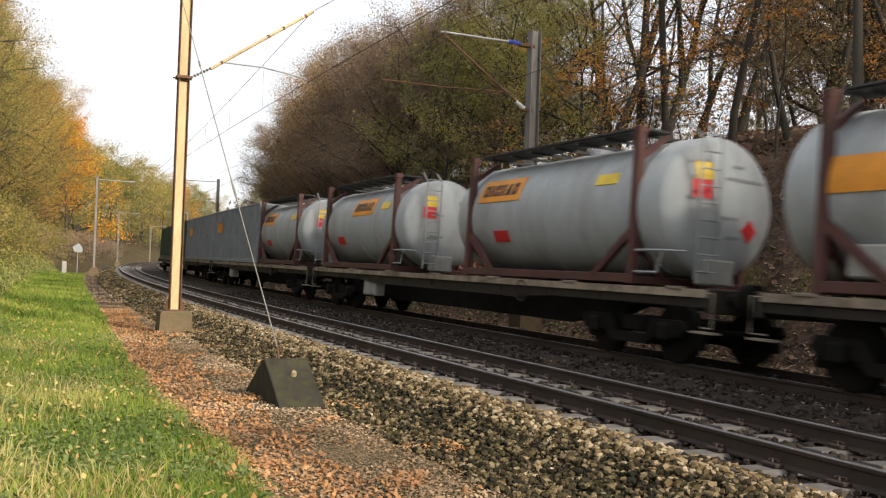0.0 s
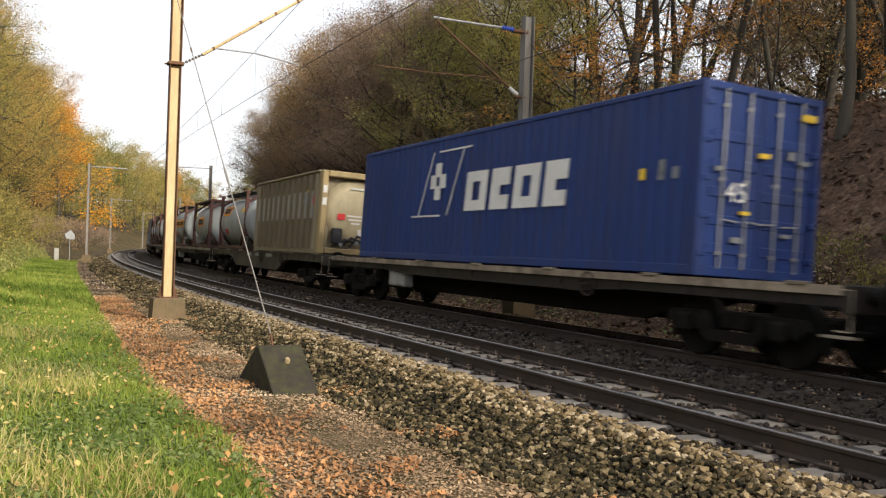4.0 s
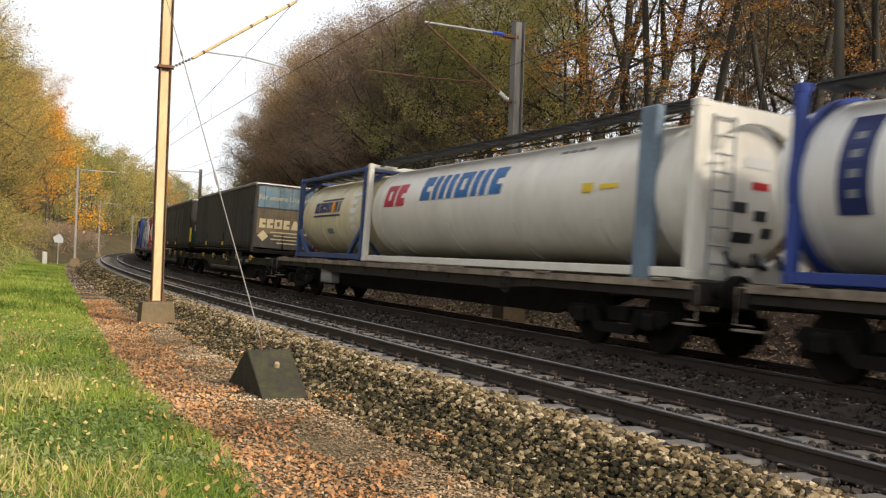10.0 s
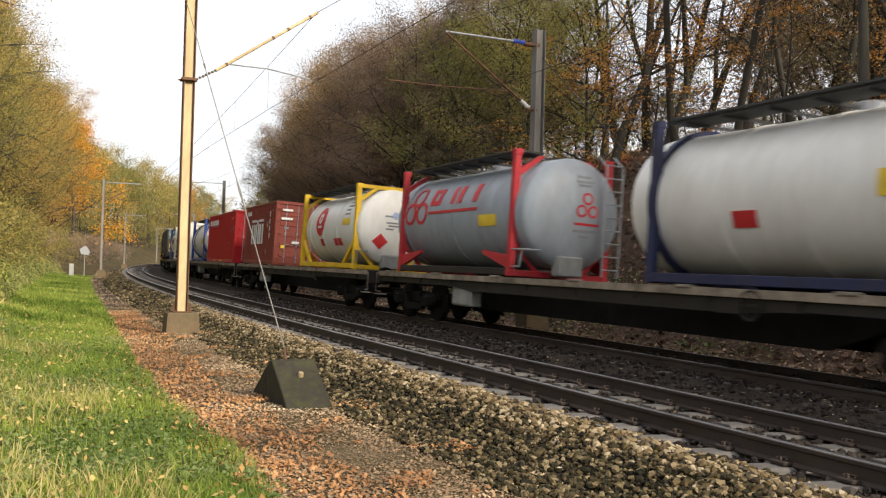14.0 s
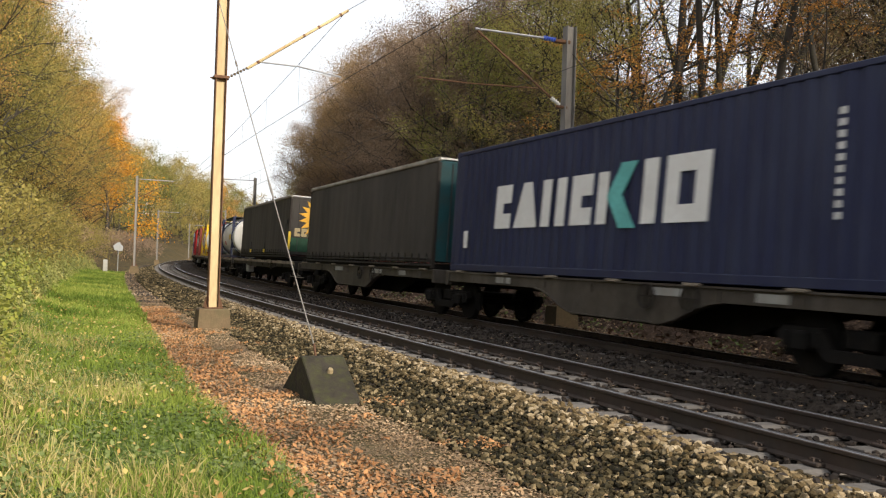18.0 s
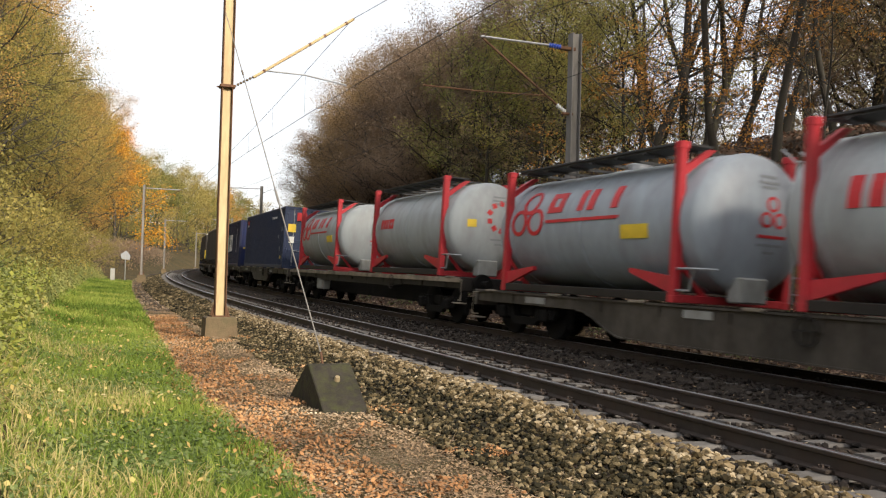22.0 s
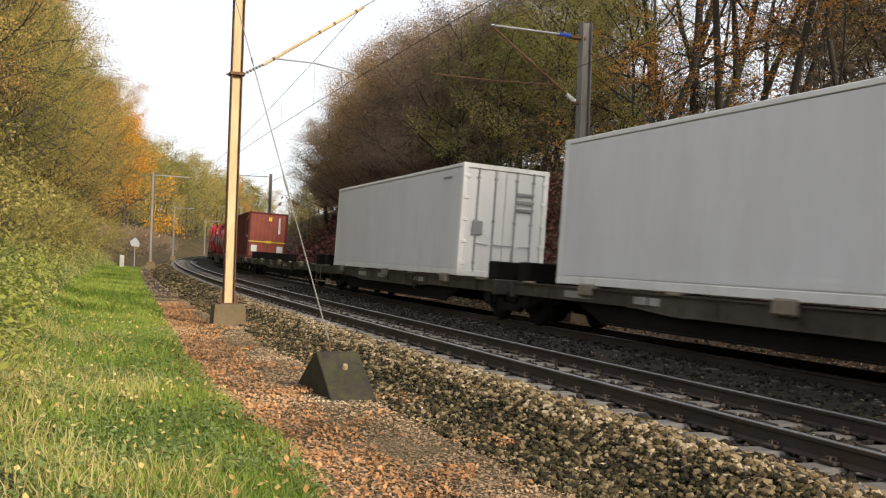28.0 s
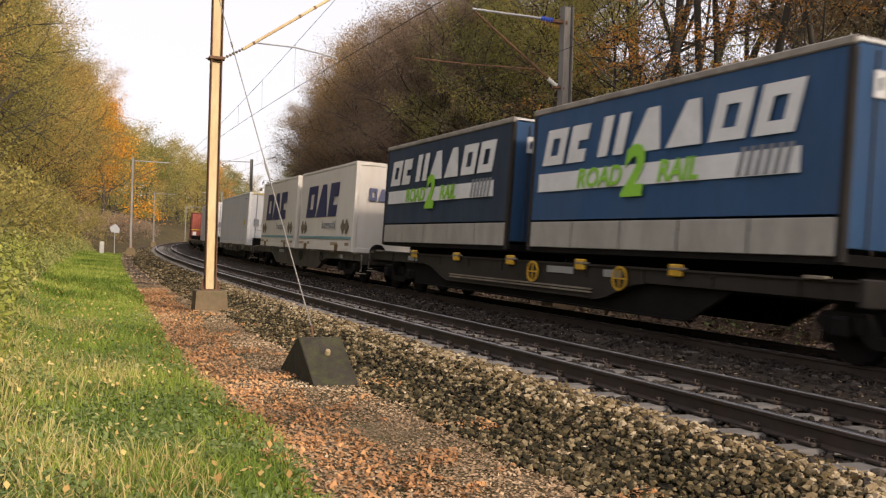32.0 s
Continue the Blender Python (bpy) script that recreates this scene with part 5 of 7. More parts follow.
# dark curtain trailers
GHOST = mat("ghost_lettering", (0.092, 0.084, 0.070), 0.75, 0, 0.2)
MEADOW = mat("meadow_green", (0.022, 0.075, 0.042), 0.5, 0, 0.45, size=0.4)
for uf, un, fl, word, rear in ((-75.6, -89.1, 1.30, True, 2), (-91.3, -104.8, 1.30, False, 0), (-193.65, -207.0, 1.28, False, 1)):
    ob, n, hw_ = curtain_body("curtain_trailer", uf, un, fl, 2.78, CURTAIN, "dark grey curtain-sided trailer with a printed rear door", rear="dark", wheels=fl > 1.29)
    if word:
        logo(ob, "trade_name", GHOST, 5.9, -3.6, 1.50, 1.70, "eeoeah", hw_ + 0.01, 0.15, 0.012, "faint grey trade name in plain blocks")
    rear_picture(ob, n, 2.78, rear)
    if rear:
        part("printed_meadow", Shape().box((0, -n / 2 - 0.001, 0.62), (2.26, 0.022, 0.60), 0.004), MEADOW, ob, "dark green printed meadow on the rear doors")
        part("marker_post", Shape().box((-hw_ + 0.05, -n / 2 - 0.035, 0.78), (0.11, 0.05, 0.78), 0.012), YELLOW_MARK, ob, "amber marker post at the rear corner")
    for y in (3.2, -0.9):
        part("yellow_plate", Shape().box((-hw_ - 0.012, y, 0.32), (0.03, 0.34, 0.17), 0.005), YELLOW_MARK, ob)
        part("scuff", Shape().box((-hw_ - 0.014, y + 0.05, 0.62), (0.02, 0.42, 0.34), 0.008), BLACK_MARK, ob, "black rubbing patch on the curtain")
    part("strap_plate", Shape().box((-hw_ - 0.02, -n / 2 + 0.5, 1.62), (0.03, 0.5, 0.16), 0.01), BLACK_MARK, ob)
ob, n, hw_ = curtain_body("curtain_container", -210.86, -224.3, 1.17, 2.92, CURTAIN, "dark grey curtain-sided container with teal rear doors", rear="teal")

# tanks behind the trailers
ob, g = tank("tank_container", -110.97, -117.05, 1.2, SHELL_CREAM, FRAME_BLUE, "cream tank container in a blue frame with blue lettering", bands=4)
shell_logo(ob, "trade_name", DARK_BLUE, 1.35, -0.95, 4, 20, g["r"], g["zc"], "hiehioh", "blue trade name in plain blocks")
flank(ob, g, "underline", 1.4, -1.0, -2, 0.5, DARK_BLUE)
flank(ob, g, "overline", 0.9, -1.0, 22, 24.5, DARK_BLUE)
part("emblem", patch(-0.25, -0.5, 4, 20, g["r"] + 0.01, g["zc"]), ORANGE_MARK, ob)
for i in range(5):
    flank(ob, g, "notice", -1.9, -2.4, -24 + i * 12, -17 + i * 12, PALE)
flank(ob, g, "notice", 0.2, -0.3, -28, -20, GREY_MARK)
SILO = mat("silo_white", (0.76, 0.73, 0.65), 0.42, 0, 0.06, size=2, dirt=0.35, dirt_col=(0.36, 0.31, 0.24), streak=3)
ob, g = tank("silo_container", -117.3, -130.2, 1.18, SILO, SILO, "long off-white silo tank container with a blue trade name", struts=False, bands=2, beam=False, walkway=False, ladder=-0.72, h=2.66)
shell_logo(ob, "trade_name", mat("letter_blue", (0.02, 0.12, 0.32), 0.5), 3.05, -0.75, 6, 36, g["r"], g["zc"], "eihohe", "big blue trade name in plain blocks")
shell_logo(ob, "emblem", mat("letter_crimson", (0.42, 0.03, 0.06), 0.5), 5.2, 4.0, 2, 30, g["r"], g["zc"], "oe")
flank(ob, g, "notice", -3.6, -3.9, 0, 8, YELLOW_MARK)
ring = []
for y in (-6.44, -6.32):
    for i in range(32):
        a = 2 * math.pi * i / 32
        k = 1 / max(abs(math.cos(a)) / 1.2, abs(math.sin(a)) / 1.31)
        ring += [(k * math.cos(a), y, 1.33 + k * math.sin(a)), (1.1 * math.cos(a), y, 1.33 + 1.1 * math.sin(a))]
faces = []
for i in range(32):
    a, b = 2 * i, 2 * ((i + 1) % 32)
    faces += [(a, b, b + 1, a + 1), (a + 64, a + 65, b + 65, b + 64), (a, a + 64, b + 64, b), (a + 1, b + 1, b + 65, a + 65)]
part("end_plate", Shape().add(ring, faces), SILO, ob, "cream square end plate round the dished end")
part("end_post", Shape().box((-1.16, -5.35, 1.3), (0.16, 0.40, 2.75), 0.02).box((1.16, -5.35, 1.3), (0.16, 0.40, 2.75), 0.02), mat("post_blue", (0.16, 0.22, 0.28), 0.6, 0, 0.2, dirt=0.4), ob, "blue-grey post")
for y in (4.6, 1.7, -1.2, -3.9):
    part("support_strap", patch(y, y - 0.16, -72, -22, 1.185, g["zc"]), SILO, ob, "cream support strap")
for y0 in (-6.2, -4.65, -3.1, -1.55, 0.0, 1.55, 3.1, 4.65):
    sh = Shape()
    for x in (-0.95, -0.45):
        sh.tube([(x, y0, 2.72), (x, y0 + 1.55, 2.72)], 0.022, 5)
        sh.tube([(x, y0, 2.60), (x, y0 + 1.55, 2.60)], 0.022, 5)
        sh.tube([(x, y0, 2.60), (x, y0 + 0.78, 2.72), (x, y0 + 1.55, 2.60)], 0.016, 4)
    sh.box((-0.70, y0 + 0.77, 2.70), (0.42, 1.5, 0.02))
    part("walkway_bay", sh, GREY_DARK, ob, "lattice walkway bay")
for i in range(4):
    part("notice", patch(-2.4 - 0.28 * i, -2.6 - 0.28 * i, 44, 47, 1.17, g["zc"]), GREY_MARK, ob)
flank(ob, g, "notice", -4.1, -4.6, 2, 6, YELLOW_MARK)
dome_sign(ob, g, "emblem", 0.15, 0.1, 0.36, 0.12, RED_MARK)
for x, z, w in ((-0.25, -0.25, 0.3), (0.2, -0.35, 0.26), (0.4, -0.6, 0.22), (-0.1, -0.7, 0.4), (0.1, 0.45, 0.5)):
    dome_sign(ob, g, "valve", x, z, w, 0.16, BLACK_MARK if z < 0 else WHITE)
for x in (-0.5, 0.05, 0.55):
    part("pipe", Shape().tube([(x, -6.44, 0.45), (x, -6.5, 0.3), (x + 0.2, -6.5, 0.25)], 0.05, 7), BLACK_MARK, ob)
ob, g = tank("tank_container", -131.94, -137.95, 1.18, SHELL_WHITE, mat("frame_royal", (0.03, 0.06, 0.25), 0.5, 0, 0.1, dirt=0.2), "white tank container with royal blue end frames", struts="arch", over=0.5, beam=False, bands=5)
flank(ob, g, "blue_panel", 2.3, 1.85, -22, 42, DARK_BLUE, "blue upright panel")
for i in range(4):
    flank(ob, g, "panel_bar", 2.14, 2.0, -12 + i * 12, -7 + i * 12, GREY_MARK)
flank(ob, g, "label_plate", -1.5, -2.4, -12, 4, YELLOW_MARK)
flank(ob, g, "label_plate", -2.0, -2.3, 22, 32, YELLOW_MARK)
part("panel", dome_plate(0.45, g["zc"], 0.32, 1.3, g["r"], -g["b"], g["deep"], g["zc"]), DARK_BLUE, ob)
dome_marks(ob, g, 13, GREY_MARK, 5)

# red and oxide boxes
ob = box_container("shipping_container", -140.1, -149.05, 1.18, 2.62, RED_BOX, "bright red corrugated container with white lettering", ribs=0.26)
logo(ob, "trade_name", PALE, 3.9, 0.95, 2.17, 0.27, "ieh heaeooh", 1.22, label="white trade name in plain blocks")
sh = Shape()
flat_panel(sh, "L", 2.0, 1.97, 2.1, 0.05, 1.22)
part("underline", sh, GREY_MARK, ob)
sh = Shape()
for y, w in ((1.5, 0.4), (-0.6, 0.9)):
    flat_panel(sh, "L", y, 0.09, w, 0.07, 1.222)
part("warning_plate", sh, YELLOW_MARK, ob)
marks(ob, 1.22, 8.95, 2.5, 14)
sh = Shape()
for i in range(5):
    flat_panel(sh, "N", -0.15, 0.7 + i * 0.34, 0.34, 0.16, 4.475, 0.05)
part("notice", sh, YELLOW_MARK, ob)
ob = box_container("shipping_container", -151.89, -157.95, 1.18, 2.6, BROWN_BOX, "oxide-brown corrugated container with a white emblem", ribs=0.25)
logo(ob, "emblem", PALE, 1.55, -0.85, 1.30, 0.86, "hhh", 1.22, 0.0, label="white emblem in plain blocks", gap=0.06)
sh = Shape()
flat_panel(sh, "L", 1.05, 1.88, 1.0, 0.10, 1.22)
flat_panel(sh, "L", -0.35, 1.88, 1.0, 0.10, 1.22)
flat_panel(sh, "L", 0.35, 1.80, 0.24, 0.20, 1.22)
for y in (2.55, 2.25, 2.05, 1.9):
    flat_panel(sh, "L", y, 2.25, 0.12, 0.18, 1.22)
for x, z, w in ((-0.75, 2.25, 0.42), (-0.75, 1.9, 0.46), (0.62, 2.05, 0.4), (0.62, 1.85, 0.36), (0.62, 1.65, 0.4), (0.55, 1.35, 0.3), (-0.35, 0.95, 0.3)):
    flat_panel(sh, "N", x, z, w, 0.09, 3.03, 0.05)
for z in (2.1, 1.8, 1.5, 1.2):
    flat_panel(sh, "L", -2.05, z, 0.10, 0.22, 1.22)
part("lettering", sh, PALE, ob)
marks(ob, 1.22, 6.06, 2.5, 15)

# yellow-framed tank
ob, g = tank("tank_container", -162.24, -168.2, 1.18, SHELL_WHITE, FRAME_YELLOW, "white tank container in a yellow frame with a red disc", bands=4, beam=False, near_over=0.3, ladder=True)
part("red_disc", disc_patch(0.85, 12, 0.46, 25, g["r"], g["zc"]), RED_MARK, ob, "red oval emblem")
part("emblem_ring", disc_patch(0.85, 16, 0.16, 9, g["r"] + 0.01, g["zc"], 0.55), PALE, ob)
part("emblem_bar", patch(1.05, 0.65, 0, 4, g["r"] + 0.01, g["zc"]), PALE, ob)
for y in (0.9, -0.6, -1.0):
    flank(ob, g, "hazard_plate", y, y - 0.35, -30, -18, RED_MARK)
flank(ob, g, "label_plate", -1.6, -2.3, 2, 12, YELLOW_MARK)
for i in range(4):
    flank(ob, g, "text_line", -1.65, -2.1 + 0.1 * (i % 2), 18 + i * 7, 20.5 + i * 7, GREY_MARK)
dome_sign(ob, g, "red_disc", 0.45, 0.1, 0.42, 0.44, RED_MARK, disc=True)
dome_sign(ob, g, "blue_disc", -0.05, 0.35, 0.22, 0.24, mat("pale_blue", (0.35, 0.42, 0.62), 0.5), disc=True)
dome_sign(ob, g, "hazard_diamond", -0.5, -0.45, 0.34, 0.34, RED_MARK, 45)
dome_marks(ob, g, 16, GREY_MARK, 8)
red_tank(-171.9, -177.9, 1.18, SHELL_STEEL, 17, 0, True)
ob, g = tank("tank_container", -182.32, -188.3, 1.18, SHELL_WHITE, FRAME_NAVY, "white tank container with navy end frames and a galvanised ladder", struts="arch", over=0.75, beam=False, bands=5, ladder=True)
flank(ob, g, "label_plate", -1.2, -2.0, -8, 8, YELLOW_MARK)
flank(ob, g, "hazard_plate", 1.2, 0.75, -24, -12, RED_MARK)
dome_marks(ob, g, 18, GREY_MARK, 8)

# navy boxes
# near end wall in a brighter blue than the sides
ob = box_container("shipping_container", -225.5, -238.9, 1.16, 2.9, NAVY_BOX, "long navy high-cube container with white lettering and teal accent", ribs=0.32, doors=False, end=NAVY_END)
logo(ob, "trade_name", PALE, 4.4, 0.0, 1.45, 0.95, "eahei", 1.22, 0.05, label="white trade name in plain blocks")
logo(ob, "trade_name_end", PALE, -1.05, -2.75, 1.5, 1.1, "io", 1.22, 0.05)
sh = Shape()
flat_panel(sh, "L", -0.22, 1.76, 0.46, 0.58, 1.22, 0.014, 0.42)
flat_panel(sh, "L", -0.64, 1.18, 0.46, 0.58, 1.22, 0.014, -0.42)
part("accent", sh, mat("teal_mark", (0.12, 0.42, 0.40), 0.5), ob, "teal chevron")
sh = Shape()
flat_panel(sh, "N", 0.1, 1.15, 2.1, 0.06, 6.7, 0.05)
flat_panel(sh, "N", 0.5, 1.15, 0.42, 0.36, 6.7, 0.06)
part("warning_stripe", sh, YELLOW_MARK, ob)
sh = Shape()
flat_panel(sh, "N", -0.5, 0.78, 0.34, 0.40, 6.7, 0.05)
sh.prism([(-0.45, 1.72), (-0.27, 1.92), (-0.09, 1.72), (-0.27, 1.52)], 1, -6.75, -6.7)
flat_panel(sh, "N", 0.9, 0.8, 0.38, 0.38, 6.7, 0.05)
flat_panel(sh, "L", 5.9, 0.75, 0.2, 0.4, 1.22)
for i in range(10):
    flat_panel(sh, "L", -5.2, 2.3 - i * 0.15, 0.08, 0.09, 1.22)
part("notice", sh, PALE, ob)
ob = box_container("shipping_container", -242.0, -254.2, 1.18, 2.9, STEEL_BOX, "blue-grey corrugated high-cube container with a red and white mark", ribs=0.28)
sh = Shape()
flat_panel(sh, "L", 5.3, 2.5, 0.38, 0.22, 1.22)
flat_panel(sh, "N", -0.42, 2.45, 0.44, 0.38, 6.1, 0.05)
part("red_mark", sh, RED_MARK, ob)
sh = Shape()
flat_panel(sh, "L", 5.3, 2.33, 0.38, 0.11, 1.22)
flat_panel(sh, "N", 0.75, 2.35, 0.75, 0.10, 6.1, 0.05)
flat_panel(sh, "N", 0.80, 1.75, 0.38, 0.32, 6.1, 0.05)
flat_panel(sh, "N", 0.80, 1.30, 0.38, 0.16, 6.1, 0.05)
flat_panel(sh, "N", -0.85, 1.35, 0.24, 0.3, 6.1, 0.05)
for i in range(4):
    flat_panel(sh, "L", -2.9 - i * 0.35, 2.45, 0.2, 0.10, 1.22)
    flat_panel(sh, "N", 0.05, 2.05 - i * 0.1, 0.14, 0.05, 6.1, 0.05)
part("notice", sh, PALE, ob)
sh = Shape()
flat_panel(sh, "N", -0.86, 1.9, 0.36, 0.38, 6.1, 0.05)
part("yellow_mark", sh, YELLOW_MARK, ob)
marks(ob, 1.22, 12.2, 2.7, 21, near=False)

# red-framed steel tanks
red_tank(-257.9, -263.95, 1.19, SHELL_GREY, 22, 0, False)
red_tank(-268.4, -274.3, 1.19, SHELL_GREY, 23, 3, False)
red_tank(-278.0, -284.1, 0.93, SHELL_STEEL, 24, 0, True)
red_tank(-286.75, -292.6, 0.93, SHELL_GREY, 25, 5, False)

# maroon box
# near end wall in a brighter maroon, sunlight mixed into its colour
ob = box_container("shipping_container", -297.05, -310.6, 0.93, 2.9, MAROON_BOX, "long maroon high-cube container with a yellow stripe at its end", ribs=0.30, doors=False, end=mat("container_maroon_sunlit", (0.30, 0.075, 0.05), 0.55, 0, 0.1, dirt=0.3))
sh = Shape()
flat_panel(sh, "N", 0, 1.05, 2.3, 0.07, 6.78, 0.05)
flat_panel(sh, "N", 0.1, 1.05, 0.30, 0.16, 6.78, 0.06)
flat_panel(sh, "N", 0.1, 2.5, 0.2, 0.24, 6.78, 0.05)
part("warning_stripe", sh, YELLOW_MARK, ob)
sh = Shape()
flat_panel(sh, "N", -0.8, 0.62, 0.36, 0.4, 6.78, 0.05)
flat_panel(sh, "N", 0.8, 0.62, 0.36, 0.4, 6.78, 0.05)
flat_panel(sh, "N", 0.7, 2.1, 0.12, 1.0, 6.78, 0.05)
flat_panel(sh, "L", 5.75, 0.95, 0.34, 0.42, 1.22)
flat_panel(sh, "L", -6.3, 1.35, 0.5, 0.13, 1.22)
part("notice", sh, PALE, ob)
sh = Shape()
for i in range(9):
    flat_panel(sh, "L", -5.35, 2.45 - i * 0.17, 0.09, 0.11, 1.22)
    if i < 4:
        flat_panel(sh, "L", -5.6, 2.45 - i * 0.17, 0.09, 0.11, 1.22)
        flat_panel(sh, "N", 0.75, 2.5 - i * 0.17, 0.12, 0.11, 6.78, 0.05)
part("lettering", sh, PAD, ob, "faded upright number bars")
sh = Shape()
sh.prism([(-6.35, 2.42), (-6.05, 2.42), (-6.2, 2.68)], 0, -1.234, -1.22)
part("warning_plate", sh, YELLOW_MARK, ob)

# white reefers
for uf, seed in ((-334.45, 26), (-351.75, 27)):
    ob = box_container("refrigerated_container", uf, uf - 12.15, 0.93, 2.88, REEFER, "smooth white refrigerated container with white rear doors", ribs=0.0, rail=WHITE)
    sh = Shape()
    flat_panel(sh, "N", -0.75, 1.25, 0.26, 0.34, 6.075, 0.05)
    for i in range(3):
        flat_panel(sh, "N", 0.55, 2.2 - i * 0.2, 0.5, 0.07, 6.075, 0.05)
    flat_panel(sh, "L", -5.0, 2.55, 0.6, 0.05, 1.22)
    part("notice", sh, GREY_MARK, ob)
    if seed == 27:
        sh = Shape()
        flat_panel(sh, "N", -0.3, 1.15, 0.34, 0.22, 6.075, 0.05)
        flat_panel(sh, "N", 0.5, 1.0, 0.34, 0.3, 6.075, 0.05)
        flat_panel(sh, "L", -4.9, 1.25, 0.36, 0.3, 1.22)
        for i in range(4):
            flat_panel(sh, "N", -0.95 + i * 0.14, 2.82, 0.08, 0.09, 6.075, 0.05)
            flat_panel(sh, "N", 0.5 + i * 0.14, 2.82, 0.08, 0.09, 6.075, 0.05)
        part("warning_plate", sh, YELLOW_MARK, ob)

# white swap bodies
for uf, un, word in ((-368.55, -376.15, "Transport"), (-377.0, -384.6, "Intermodal")):
    ob = box_container("swap_body", uf, un, 0.97, 3.02, BAS_WHITE, "white smooth-sided swap body with a large blue trade name", ribs=0.0, doors=False, wide=2.5, rail=BAS_WHITE)
    logo(ob, "trade_name", DARK_BLUE, 2.6, -1.75, 1.82, 1.2, "oae", 1.25, 0.28, label="large dark blue trade name in plain blocks", gap=0.1)
    letters("word", word, 0.42, GREY_MARK, ob, pose(-1.268, -0.75, 0.92, 90, 0, -90), label="grey lettering")
    sh = Shape()
    flat_panel(sh, "L", 0, 0.46, 7.3, 0.09, 1.25)
    part("stripe", sh, mat("stripe_teal", (0.16, 0.32, 0.34), 0.5), ob, "teal stripe")
    sh = Shape()
    for y in (3.2, 2.75, -2.6, -3.05):
        q = 0.26
        sh.prism([(y - q, 0.85), (y, 0.85 - q), (y + q, 0.85), (y, 0.85 + q)], 0, -1.264, -1.25)
    part("diamond_mark", sh, mat("diamond_brown", (0.16, 0.13, 0.09), 0.6), ob, "dark diamond marks")
    sh = Shape()
    for y in (2.6, -1.9):
        sh.box((-1.2, y, 0.12), (0.12, 0.42, 0.24), 0.02)
    part("lift_pocket", sh, mat("pocket_brown", (0.17, 0.095, 0.035), 0.6, 0, 0.2, dirt=0.4), ob)
    rust = mat("swap_rust", (0.33, 0.22, 0.12), 0.8, 0, 0.4, size=0.3, dirt=0.6, dirt_col=(0.5, 0.45, 0.38))
    for y, w in ((3.3, 0.7), (2.1, 0.3), (-1.6, 0.9), (-3.2, 0.5)):
        sh = Shape()
        flat_panel(sh, "L", y, 0.25, w, 0.10, 1.25, 0.006)
        part("rust_stain", sh, rust, ob, "rust stain along the lower edge")
    if word == "Intermodal":
        logo(ob, "rear_name", mat("letter_grey", (0.10, 0.11, 0.20), 0.5), -0.75, 0.75, 1.95, 0.42, "oae oi", 3.8, 0, 0.03, "dark web name in plain blocks", side="N")

# blue curtain swap bodies
for uf, un in ((-387.7, -395.75), (-396.7, -404.75)):
    ob, n, hw_ = curtain_body("curtain_swap_body", uf, un, 1.27, 2.88, CURTAIN_SLATE if uf == -387.7 else CURTAIN_BLUE, ("grimy slate-blue" if uf == -387.7 else "bright blue") + " curtain-sided swap body with pale boards and white lettering", boards="pale", rear="blue", wide=2.5, category="swap body")
    logo(ob, "trade_name", PALE, 3.45, 1.95, 2.05, 0.70, "oe", hw_ + 0.01, 0.18, label="white trade name in plain blocks")
    logo(ob, "trade_name", PALE, 1.5, -3.2, 2.1, 0.72, "haaoo", hw_ + 0.01, 0.18, label="white trade name in plain blocks")
    sh = Shape()
    flat_panel(sh, "L", 0.2, 1.36, 6.9, 0.36, hw_ + 0.006, 0.012)
    part("white_band", sh, PALE, ob, "white band")
    letters("word", "ROAD", 0.50, GREEN_MARK, ob, pose(-hw_ - 0.034, 1.5, 1.36, 90, 0, -90), shear=0.2, bold=0.012)
    letters("word", "RAIL", 0.50, GREEN_MARK, ob, pose(-hw_ - 0.034, -0.72, 1.36, 90, 0, -90), shear=0.2, bold=0.012)
    letters("number", "2", 1.15, GREEN_MARK, ob, pose(-hw_ - 0.036, 0.45, 1.38, 90, 0, -90), depth=0.006, shear=0.15, bold=0.05)
    sh = Shape()
    for i in range(6):
        flat_panel(sh, "L", -2.1 - i * 0.18, 1.40, 0.09, 0.42, hw_ + 0.018, 0.012, 0.1)
    part("rail_mark", sh, GREY_MARK, ob)
    logo(ob, "rear_name", PALE, -0.9, 0.9, 2.3, 0.35, "oe haaoo", n / 2, 0, 0.03, side="N")

for row in ((88.3, 68.6, "flat", 1.18), (68.6, 48.8, "flat", 1.18), (48.8, 29.0, "flat", 1.18), (29.0, 9.3, "flat", 1.18), (9.3, -10.5, "flat", 1.18),
            (-10.5, -30.3, "fish", 1.18), (-30.3, -50.0, "flat", 1.16), (-50.0, -70.8, "flat", 1.17), (-70.8, -90.1, "pocket", 1.10, "f", True), (-90.1, -108.8, "pocket", 1.10, "n"),
            (-108.8, -130.9, "flat", 1.18), (-130.9, -150.6, "flat", 1.18), (-150.6, -170.3, "flat", 1.18), (-170.3, -190.4, "flat", 1.18), (-190.4, -209.2, "flat", 1.18),
            (-209.2, -224.9, "fish", 1.17, "f"), (-224.9, -240.2, "fish", 1.16, "n"), (-240.2, -256.4, "fish", 1.18), (-256.4, -276.4, "flat", 1.19), (-276.4, -295.5, "fish", 0.93),
            (-295.5, -314.0, "low", 0.93, "f"), (-314.0, -332.3, "low", 0.93, "n"), (-332.3, -349.4, "low", 0.93, "f"), (-349.4, -366.6, "low", 0.93, "n"),
            (-366.6, -386.4, "fish", 0.97), (-386.4, -405.6, "pocket", 1.10, "f"), (-405.6, -424.6, "pocket", 1.10, "n")):
    wagon(*row)

